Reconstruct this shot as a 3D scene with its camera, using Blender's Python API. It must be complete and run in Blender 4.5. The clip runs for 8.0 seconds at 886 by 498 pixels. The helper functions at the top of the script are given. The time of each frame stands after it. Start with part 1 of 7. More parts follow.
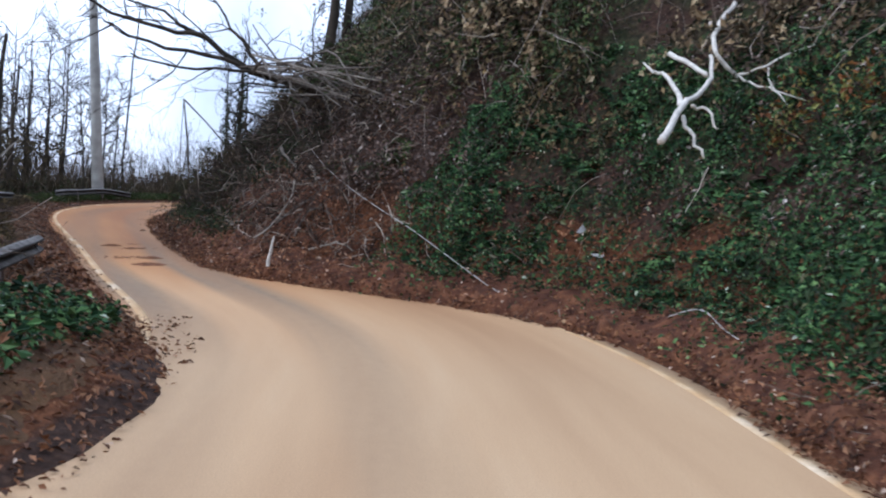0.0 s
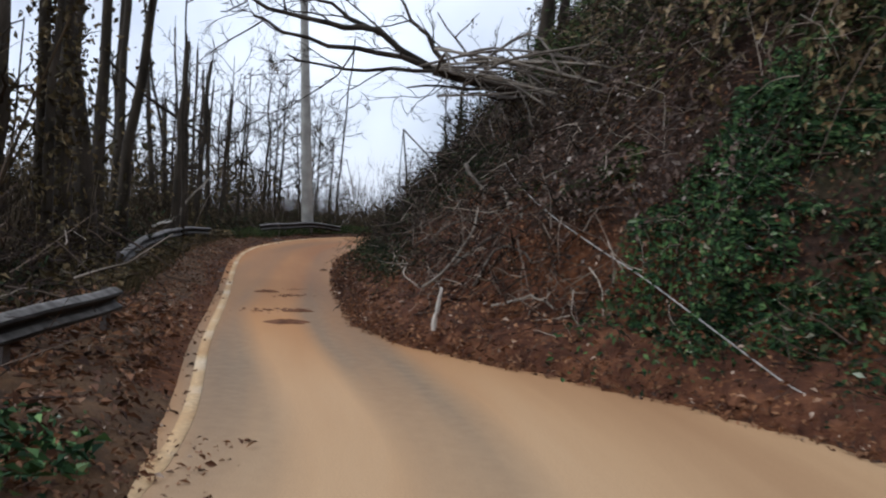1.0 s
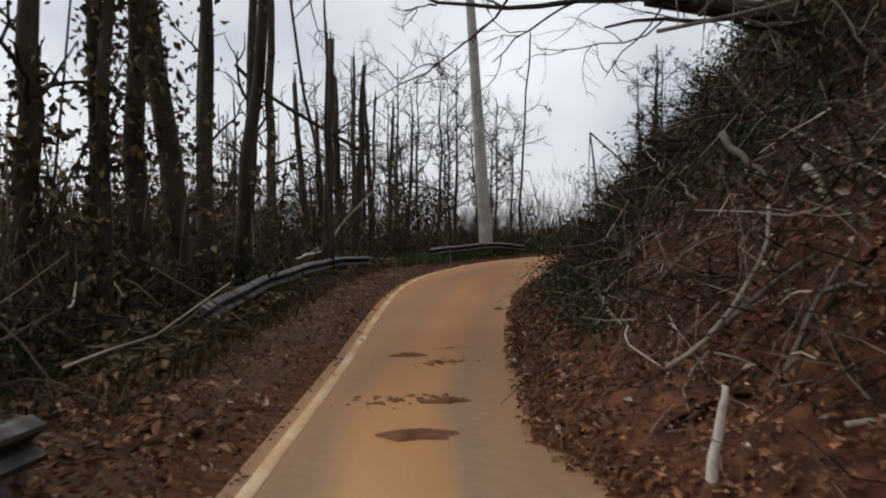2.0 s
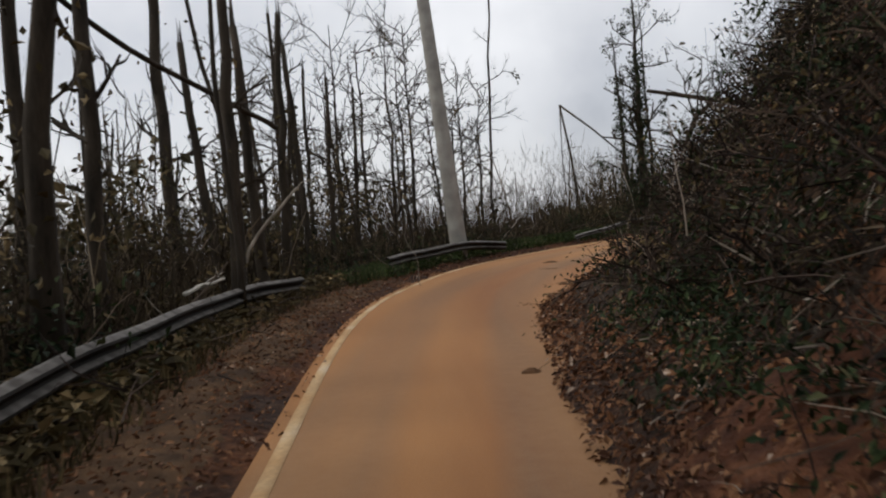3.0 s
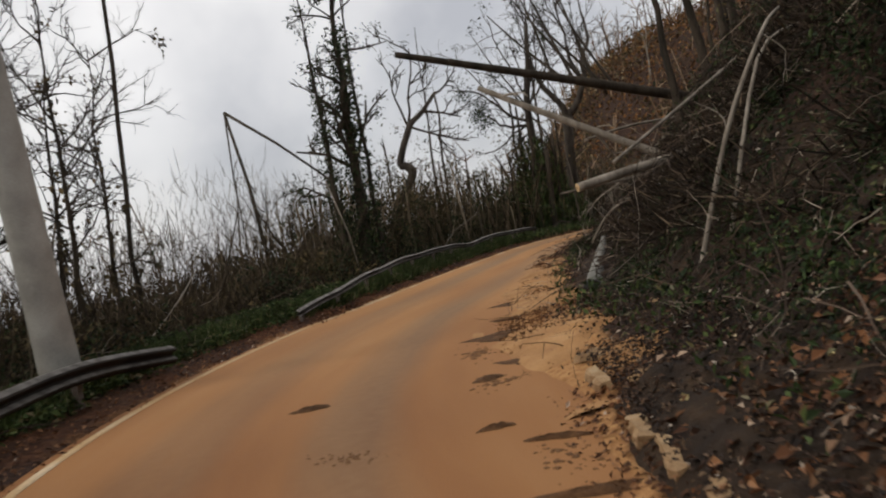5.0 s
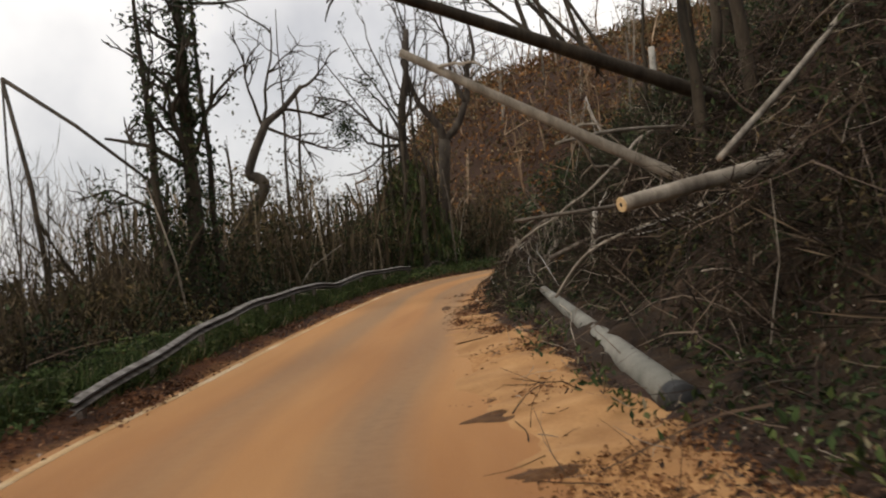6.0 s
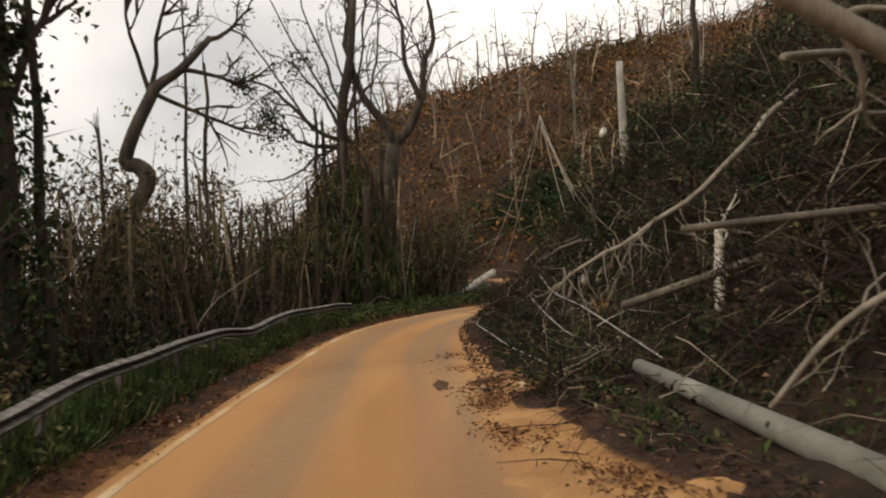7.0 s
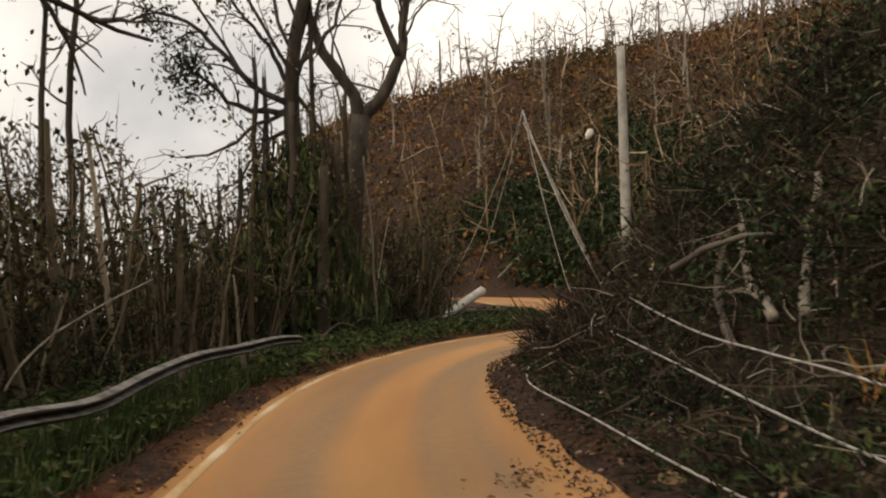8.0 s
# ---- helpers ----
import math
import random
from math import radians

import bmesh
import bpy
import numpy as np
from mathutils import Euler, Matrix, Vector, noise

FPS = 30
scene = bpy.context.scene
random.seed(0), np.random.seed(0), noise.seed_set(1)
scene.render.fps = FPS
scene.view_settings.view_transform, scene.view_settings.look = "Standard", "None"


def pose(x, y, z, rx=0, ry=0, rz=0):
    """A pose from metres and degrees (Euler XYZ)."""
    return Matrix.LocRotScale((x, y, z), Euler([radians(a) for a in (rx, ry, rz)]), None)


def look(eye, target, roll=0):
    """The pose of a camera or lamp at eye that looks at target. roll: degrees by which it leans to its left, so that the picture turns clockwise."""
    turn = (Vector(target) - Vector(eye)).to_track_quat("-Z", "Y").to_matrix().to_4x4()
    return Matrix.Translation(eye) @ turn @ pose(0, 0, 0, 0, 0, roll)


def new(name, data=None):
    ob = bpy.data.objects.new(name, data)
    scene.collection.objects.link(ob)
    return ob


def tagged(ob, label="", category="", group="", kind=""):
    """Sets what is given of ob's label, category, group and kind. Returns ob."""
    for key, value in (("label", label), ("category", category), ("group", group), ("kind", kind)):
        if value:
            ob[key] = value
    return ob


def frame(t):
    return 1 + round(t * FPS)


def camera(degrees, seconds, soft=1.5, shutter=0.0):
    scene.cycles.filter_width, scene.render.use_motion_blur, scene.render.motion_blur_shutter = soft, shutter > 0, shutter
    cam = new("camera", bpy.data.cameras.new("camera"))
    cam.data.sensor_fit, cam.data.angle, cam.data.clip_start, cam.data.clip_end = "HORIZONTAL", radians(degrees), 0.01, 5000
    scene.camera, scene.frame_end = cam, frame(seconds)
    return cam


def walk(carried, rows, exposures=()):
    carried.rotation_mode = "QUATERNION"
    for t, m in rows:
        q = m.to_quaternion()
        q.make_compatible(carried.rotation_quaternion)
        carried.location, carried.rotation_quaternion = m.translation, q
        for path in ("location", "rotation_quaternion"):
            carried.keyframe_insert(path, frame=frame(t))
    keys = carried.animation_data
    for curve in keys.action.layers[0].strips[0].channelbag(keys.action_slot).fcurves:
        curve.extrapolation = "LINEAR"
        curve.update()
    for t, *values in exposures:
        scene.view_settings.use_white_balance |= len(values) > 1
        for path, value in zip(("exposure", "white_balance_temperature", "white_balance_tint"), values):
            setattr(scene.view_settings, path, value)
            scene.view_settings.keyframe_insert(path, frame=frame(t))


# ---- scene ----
cam = camera(55.2, 8.0, soft=2.1, shutter=0.15)
PATH = [
    (0, (0.214, 0.809, 1.476), (0.191, 2.804, 1.335), 4.1),
    (0.5, (0.274, 2.729, 1.451), (-0.004, 4.706, 1.33), 3.7),
    (1, (-0.009, 4.835, 1.444), (-0.568, 6.753, 1.341), 3.2),
    (1.5, (-0.65, 6.817, 1.442), (-1.494, 8.628, 1.355), 2.2),
    (1.7, (-0.975, 7.636, 1.423), (-1.904, 9.405, 1.344), 1.7),
    (2.8, (-4.078, 13.262, 1.336), (-4.997, 15.036, 1.25), -4.7),
    (3, (-4.675, 14.226, 1.323), (-5.552, 16.022, 1.237), -4.9),
    (3.5, (-5.941, 16.624, 1.337), (-6.697, 18.474, 1.264), -5.5),
    (4, (-7.209, 19.282, 1.335), (-7.755, 21.205, 1.272), -6.8),
    (4.5, (-8.329, 22.095, 1.421), (-8.62, 24.073, 1.347), -8.4),
    (5, (-9.218, 25.087, 1.482), (-9.299, 27.084, 1.404), -8.9),
    (5.2, (-9.495, 26.331, 1.494), (-9.486, 28.33, 1.421), -8.1),
    (6.3, (-10.403, 33.339, 1.475), (-9.99, 35.296, 1.453), -3.6),
    (6.5, (-10.392, 34.695, 1.54), (-9.946, 36.645, 1.531), -2.7),
    (7, (-10.104, 38.263, 1.439), (-9.563, 40.189, 1.462), -2.7),
    (7.5, (-9.637, 41.714, 1.373), (-9.027, 43.618, 1.409), -2.2),
    (8, (-9.034, 45.095, 1.364), (-8.374, 46.982, 1.423), -1.6),
]
EXPOSURES = [(0, 0.22, 5100, 12), (0.5, 0.05, 5150, 12), (1, -0.22, 5600, 10), (1.5, -0.48, 6050, 10), (3, -0.52, 6350, 10), (4, -0.57, 6550, 10), (5, -0.5, 6600, 10), (6.3, -0.15, 7000, 10), (7, -0.18, 7350, 10), (8, -0.2, 7600, 10)]
walk(cam, [(t, look(eye, target, roll)) for t, eye, target, roll in PATH], EXPOSURES)

# ---- light: a bright overcast sky with a veiled, low sun ----
world = bpy.data.worlds.new("overcast")
scene.world = world
world.use_nodes = True
wn, wl = world.node_tree.nodes, world.node_tree.links
wn.clear()
SUN_UP, SUN_ROUND = radians(38), radians(250)
sky = wn.new("ShaderNodeTexSky")
sky.sky_type, sky.sun_disc, sky.sun_elevation, sky.sun_rotation = "NISHITA", False, SUN_UP, SUN_ROUND
sky_gain = wn.new("ShaderNodeVectorMath")
sky_gain.operation = "SCALE"
sky_gain.inputs["Scale"].default_value = 0.10
cloud_noise = wn.new("ShaderNodeTexNoise")
cloud_noise.inputs["Scale"].default_value, cloud_noise.inputs["Detail"].default_value = 2.2, 6
cloud_ramp = wn.new("ShaderNodeValToRGB")
cloud_ramp.color_ramp.elements[0].position, cloud_ramp.color_ramp.elements[0].color = 0.36, (0.52, 0.53, 0.57, 1)
cloud_ramp.color_ramp.elements[1].position, cloud_ramp.color_ramp.elements[1].color = 0.58, (1.0, 0.99, 0.99, 1)
sky_mix = wn.new("ShaderNodeMix")
sky_mix.data_type = "RGBA"
sky_mix.inputs["Factor"].default_value = 0.88
sky_back, sky_out = wn.new("ShaderNodeBackground"), wn.new("ShaderNodeOutputWorld")
wl.new(sky.outputs[0], sky_gain.inputs[0])
wl.new(cloud_noise.outputs["Fac"], cloud_ramp.inputs[0])
wl.new(sky_gain.outputs[0], sky_mix.inputs["A"])
wl.new(cloud_ramp.outputs[0], sky_mix.inputs["B"])
wl.new(sky_mix.outputs["Result"], sky_back.inputs["Color"])
sky_back.inputs["Strength"].default_value = 1.44
wl.new(sky_back.outputs[0], sky_out.inputs[0])
sun = new("sun", bpy.data.lights.new("sun", "SUN"))
sun.data.energy, sun.data.angle, sun.data.color = 1.35, radians(14), (1.0, 0.90, 0.76)
sun.matrix_world = Matrix.Rotation(-SUN_ROUND, 4, "Z") @ Matrix.Rotation(radians(90) - SUN_UP, 4, "X").inverted()

# ---- materials ----


def material(name, rough=0.9, spec=0.3, metal=0.0):
    m = bpy.data.materials.new(name)
    m.use_nodes = True
    b = m.node_tree.nodes["Principled BSDF"]
    b.inputs["Roughness"].default_value, b.inputs["Specular IOR Level"].default_value = rough, spec
    b.inputs["Metallic"].default_value = metal
    return m, m.node_tree.nodes, m.node_tree.links, b


def ramp(n, stops):
    r = n.new("ShaderNodeValToRGB")
    e = r.color_ramp.elements
    while len(e) < len(stops):
        e.new(0.5)
    for slot, (p, c) in zip(e, stops):
        slot.position, slot.color = p, (*c, 1)
    return r


def noise_node(n, l, scale, detail=5, coords=None, stretch=None):
    t = n.new("ShaderNodeTexNoise")
    t.inputs["Scale"].default_value, t.inputs["Detail"].default_value = scale, detail
    src = coords
    if src is None:
        src = n.new("ShaderNodeTexCoord").outputs["Object"]
    if stretch:
        mp = n.new("ShaderNodeMapping")
        mp.inputs["Scale"].default_value = stretch
        l.new(src, mp.inputs[0])
        src = mp.outputs[0]
    l.new(src, t.inputs["Vector"])
    return t


def mix_color(n, l, fac, a, b, mode="MIX"):
    m = n.new("ShaderNodeMix")
    m.data_type, m.blend_type = "RGBA", mode
    for socket, value in (("Factor", fac), ("A", a), ("B", b)):
        s = next(i for i in m.inputs if i.name == socket and (i.type == "RGBA" or socket == "Factor") and i.enabled)
        if isinstance(value, bpy.types.NodeSocket):
            l.new(value, s)
        elif isinstance(value, tuple):
            s.default_value = (*value, 1)
        else:
            s.default_value = value
    return next(o for o in m.outputs if o.type == "RGBA" and o.enabled)


def bump(n, l, b, height, strength=0.5, distance=0.02):
    bm_node = n.new("ShaderNodeBump")
    bm_node.inputs["Strength"].default_value, bm_node.inputs["Distance"].default_value = strength, distance
    l.new(height, bm_node.inputs["Height"])
    l.new(bm_node.outputs[0], b.inputs["Normal"])


def grainy(name, stops, scale=6.0, fine=60.0, rough=0.9, spec=0.25, metal=0.0, relief=0.4, depth=0.01, stretch=None, tint=0.35):
    """A surface whose colour runs over the stops by a coarse noise and is broken up by a fine one."""
    m, n, l, b = material(name, rough, spec, metal)
    coarse = noise_node(n, l, scale, 6, stretch=stretch)
    grain = noise_node(n, l, fine, 4, stretch=stretch)
    r = ramp(n, stops)
    l.new(coarse.outputs["Fac"], r.inputs[0])
    g = ramp(n, [(0.3, (0.45, 0.45, 0.45)), (0.7, (1.25, 1.25, 1.25))])
    l.new(grain.outputs["Fac"], g.inputs[0])
    l.new(mix_color(n, l, tint, r.outputs[0], g.outputs[0], "MULTIPLY"), b.inputs["Base Color"])
    if relief:
        bump(n, l, b, grain.outputs["Fac"], relief, depth)
    return m


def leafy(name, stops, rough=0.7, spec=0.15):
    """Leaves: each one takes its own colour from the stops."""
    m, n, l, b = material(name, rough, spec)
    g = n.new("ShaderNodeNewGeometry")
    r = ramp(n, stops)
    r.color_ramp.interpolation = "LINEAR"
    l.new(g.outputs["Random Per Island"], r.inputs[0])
    # noise paints shady hollows and bright tufts into the colours
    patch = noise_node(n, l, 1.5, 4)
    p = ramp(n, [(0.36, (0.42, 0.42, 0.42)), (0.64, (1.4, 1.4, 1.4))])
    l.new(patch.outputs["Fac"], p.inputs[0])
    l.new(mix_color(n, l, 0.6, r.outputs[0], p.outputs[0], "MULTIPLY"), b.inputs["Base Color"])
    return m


BARK_DARK = grainy("dark_bark", [(0.3, (0.020, 0.016, 0.011)), (0.7, (0.070, 0.054, 0.038))], 5, 40, stretch=(1, 1, 0.25), relief=0.8)
BARK_GREY = grainy("grey_bark", [(0.3, (0.075, 0.062, 0.05)), (0.7, (0.19, 0.16, 0.13))], 5, 40, stretch=(1, 1, 0.25), relief=0.8)
BARK_PALE = grainy("pale_dead_wood", [(0.3, (0.15, 0.125, 0.098)), (0.7, (0.37, 0.325, 0.265))], 5, 50, stretch=(1, 1, 0.3), relief=0.5)
BARK_WHITE = grainy("bleached_wood", [(0.3, (0.48, 0.44, 0.38)), (0.7, (0.72, 0.68, 0.60))], 7, 50, relief=0.5)
CUT_WOOD = grainy("fresh_cut_wood", [(0.3, (0.50, 0.34, 0.17)), (0.7, (0.68, 0.50, 0.28))], 9, 60, relief=0.4)
TWIG = leafy("twigs", [(0.0, (0.016, 0.010, 0.008)), (0.6, (0.048, 0.032, 0.024)), (0.88, (0.115, 0.082, 0.06)), (1.0, (0.38, 0.32, 0.26))], 0.9, 0.2)
STEM = leafy("undergrowth_stems", [(0.0, (0.026, 0.020, 0.012)), (0.5, (0.078, 0.058, 0.035)), (0.88, (0.16, 0.12, 0.076)), (1.0, (0.32, 0.26, 0.18))], 0.9, 0.2)
LITTER = leafy("dead_leaves", [(0.0, (0.040, 0.017, 0.008)), (0.4, (0.115, 0.046, 0.019)), (0.75, (0.20, 0.090, 0.038)), (0.95, (0.30, 0.155, 0.075)), (1.0, (0.52, 0.42, 0.33))], 0.7, 0.3)
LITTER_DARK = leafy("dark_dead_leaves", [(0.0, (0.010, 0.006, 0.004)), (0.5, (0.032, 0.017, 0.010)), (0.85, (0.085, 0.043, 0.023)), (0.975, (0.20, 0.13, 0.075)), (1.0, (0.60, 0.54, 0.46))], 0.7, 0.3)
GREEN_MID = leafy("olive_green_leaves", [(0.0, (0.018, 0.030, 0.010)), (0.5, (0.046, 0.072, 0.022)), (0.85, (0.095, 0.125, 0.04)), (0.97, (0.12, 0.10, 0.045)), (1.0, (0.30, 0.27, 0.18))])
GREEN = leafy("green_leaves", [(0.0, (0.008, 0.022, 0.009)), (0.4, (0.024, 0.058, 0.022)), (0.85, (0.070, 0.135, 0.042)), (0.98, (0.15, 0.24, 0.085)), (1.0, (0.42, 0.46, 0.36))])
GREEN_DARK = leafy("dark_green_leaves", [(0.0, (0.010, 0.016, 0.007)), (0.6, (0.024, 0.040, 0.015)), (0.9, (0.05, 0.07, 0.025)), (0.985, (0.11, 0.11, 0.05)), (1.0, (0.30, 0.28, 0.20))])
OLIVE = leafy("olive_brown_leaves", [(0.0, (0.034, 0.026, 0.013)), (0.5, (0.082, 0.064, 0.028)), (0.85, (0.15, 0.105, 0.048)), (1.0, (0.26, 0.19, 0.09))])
CONCRETE = grainy("pole_concrete", [(0.3, (0.26, 0.25, 0.225)), (0.5, (0.36, 0.345, 0.31)), (0.7, (0.44, 0.43, 0.39))], 2.5, 70, rough=0.85, relief=0.25, depth=0.004, tint=0.25)
CONCRETE_OLD = grainy("weathered_pole_concrete", [(0.3, (0.13, 0.13, 0.11)), (0.5, (0.20, 0.195, 0.17)), (0.7, (0.28, 0.27, 0.235))], 2.0, 60, rough=0.85, relief=0.3, depth=0.005, tint=0.35)
def skylit_steel():
    """Dark weathered steel: shade in the base, skylight painted pale on dusty upward faces."""
    m, n, l, b = material("skylit_dusty_guardrail_steel", 0.75, 0.2, 0.1)
    c, g = noise_node(n, l, 2.2, 6), noise_node(n, l, 7, 3)
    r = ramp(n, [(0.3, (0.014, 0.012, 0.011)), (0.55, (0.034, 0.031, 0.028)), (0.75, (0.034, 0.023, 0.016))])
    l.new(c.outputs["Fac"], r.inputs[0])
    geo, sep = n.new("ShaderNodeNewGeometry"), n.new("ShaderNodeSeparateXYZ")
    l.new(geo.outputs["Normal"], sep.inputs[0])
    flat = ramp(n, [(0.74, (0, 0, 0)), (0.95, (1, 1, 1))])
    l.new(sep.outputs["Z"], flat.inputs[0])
    pale_top = ramp(n, [(0.35, (0.09, 0.08, 0.07)), (0.65, (0.26, 0.24, 0.22))])
    l.new(g.outputs["Fac"], pale_top.inputs[0])
    l.new(mix_color(n, l, flat.outputs[0], r.outputs[0], pale_top.outputs[0]), b.inputs["Base Color"])
    return m


STEEL = skylit_steel()
STEEL_DARK = grainy("rusty_post_steel", [(0.3, (0.10, 0.075, 0.06)), (0.7, (0.22, 0.19, 0.17))], 5, 40, rough=0.7, metal=0.2)
CABLE = grainy("grey_cable", [(0.3, (0.28, 0.26, 0.24)), (0.7, (0.55, 0.53, 0.50))], 9, 60, rough=0.6, relief=0)
PAINT = grainy("muddy_line_paint", [(0.36, (0.48, 0.29, 0.13)), (0.52, (0.56, 0.38, 0.20)), (0.68, (0.68, 0.55, 0.38))], 1.1, 26, rough=0.8, relief=0.2, depth=0.004)
BLACK = grainy("black_tar_and_hole_shade", [(0.3, (0.012, 0.012, 0.013)), (0.7, (0.03, 0.03, 0.03))], 8, 50, rough=0.6)

# ---- the lie of the land ----
# The road's painted edge on the valley side, with: width free of debris, debris toe's width and height, bank's steepness, hill's height
EDGE = [
    (-6.0, -40, 4.7, 0.8, 0.35, 1.20, 30), (-3.2, -15, 4.7, 0.8, 0.35, 1.20, 30), (-2.3, -5, 4.7, 0.8, 0.35, 1.25, 30),
    (-2.0, 2, 4.7, 0.8, 0.35, 1.25, 30), (-2.15, 5.5, 4.75, 0.8, 0.35, 1.30, 30), (-2.7, 8.5, 4.7, 0.9, 0.35, 1.30, 30),
    (-4.62, 12.05, 2.17, 0.8, 0.40, 1.25, 30), (-6.35, 15.3, 1.85, 0.8, 0.45, 1.3, 30), (-9.5, 21.05, 2.4, 0.9, 0.42, 1.2, 30),
    (-11.1, 24.4, 2.9, 1.0, 0.36, 0.85, 30), (-12.1, 27.3, 3.6, 1.1, 0.30, 0.60, 30), (-12.9, 31, 4.3, 1.3, 0.33, 0.68, 30),
    (-13.0, 34.5, 3.9, 1.7, 0.35, 1.05, 30), (-12.5, 38.2, 3.7, 1.9, 0.25, 1.05, 30), (-11.7, 41.2, 3.1, 1.9, 0.25, 1.05, 30),
    (-10.6, 45.5, 2.9, 1.9, 0.20, 1.1, 30), (-9.3, 50, 2.8, 1.7, 0.20, 1.15, 30), (-7.9, 54.4, 2.6, 1.2, 0.32, 1.05, 30),
    (-6.5, 57.4, 2.5, 1.0, 0.45, 0.85, 30), (-4.8, 59.8, 2.6, 1.0, 0.45, 0.8, 30), (-3.1, 61.6, 3.0, 1.0, 0.4, 0.8, 34),
    (-0.9, 63.2, 3.6, 1.0, 0.4, 0.8, 36), (1.0, 65.2, 4.0, 1.0, 0.4, 0.75, 38), (2.3, 69, 4.2, 1.0, 0.4, 0.7, 40),
    (3.8, 75, 4.2, 1.0, 0.4, 0.66, 42), (5.6, 82, 4.2, 1.0, 0.4, 0.62, 42), (5.5, 87, 4.2, 1.0, 0.4, 0.60, 40),
    (2.0, 91, 4.2, 1.0, 0.4, 0.52, 34), (-5.0, 94, 4.2, 1.0, 0.4, 0.40, 20), (-20, 98, 4.2, 1.0, 0.4, 0.25, 9), (-60, 108, 4.2, 1.0, 0.4, 0.15, 5),
]
PAVED = 4.75


def smoothed(points, steps):
    """A finer chain through rows of numbers (Catmull-Rom)."""
    p = np.array([points[0], *points, points[-1]], float)
    t = np.linspace(0, 1, steps, endpoint=False)[:, None]
    out = [0.5 * (2 * b + (c - a) * t + (2 * a - 5 * b + 4 * c - d) * t**2 + (3 * b - a - 3 * c + d) * t**3) for a, b, c, d in zip(p, p[1:], p[2:], p[3:])]
    return np.concatenate([*out, p[-1:]])


LINE = smoothed(EDGE, 6)
LINE_XY = LINE[:, :2]
LINE_S = np.r_[0, np.cumsum(np.hypot(*np.diff(LINE_XY, axis=0).T))]


def road_place(x, y):
    """For points: metres to the right of the road's left edge, and the length along it."""
    p = np.stack([np.ravel(x), np.ravel(y)], 1).astype(float)
    a, d = LINE_XY[:-1], np.diff(LINE_XY, axis=0)
    ll = (d**2).sum(1)
    u, s = np.empty(len(p)), np.empty(len(p))
    for i in range(0, len(p), 20000):
        q = p[i : i + 20000, None] - a
        t = np.clip((q * d).sum(-1) / ll, 0, 1)
        off = q - t[..., None] * d
        far = (off**2).sum(-1)
        k = far.argmin(1)
        r = np.arange(len(k))
        side = np.sign(d[k, 1] * q[r, k, 0] - d[k, 0] * q[r, k, 1])
        u[i : i + 20000] = side * np.sqrt(far[r, k])
        s[i : i + 20000] = LINE_S[k] + t[r, k] * np.sqrt(ll[k])
    return u.reshape(np.shape(x)), s.reshape(np.shape(x))


def on_road(s, u, z=0.0):
    """The place u metres to the right of the left edge, at s metres along it."""
    s = np.asarray(s, float)
    x, y = np.interp(s, LINE_S, LINE_XY[:, 0]), np.interp(s, LINE_S, LINE_XY[:, 1])
    dx = np.interp(s + 0.6, LINE_S, LINE_XY[:, 0]) - np.interp(s - 0.6, LINE_S, LINE_XY[:, 0])
    dy = np.interp(s + 0.6, LINE_S, LINE_XY[:, 1]) - np.interp(s - 0.6, LINE_S, LINE_XY[:, 1])
    h = np.hypot(dx, dy)
    return np.stack([x + u * dy / h, y - u * dx / h, np.broadcast_to(z, np.shape(x + u))], -1)


def s_at(y):
    """The length along the edge at which it passes that y (before the last bend)."""
    return float(np.interp(y, LINE_XY[:180, 1], LINE_S[:180]))


WAVES = np.random.RandomState(5)
WAVE = [(a, WAVES.uniform(0, 6.28), 6.28 / wl * WAVES.uniform(0.8, 1.25), WAVES.uniform(0, 6.28)) for wl, a, k in ((9, 0.5, 5), (3.5, 0.34, 7), (1.5, 0.2, 8), (0.7, 0.1, 9)) for _ in range(k)]


def waves(x, y, first, last):
    z = 0
    for a, way, k, start in WAVE[first:last]:
        z = z + a * np.sin(k * (np.cos(way) * x + np.sin(way) * y) + start)
    return z


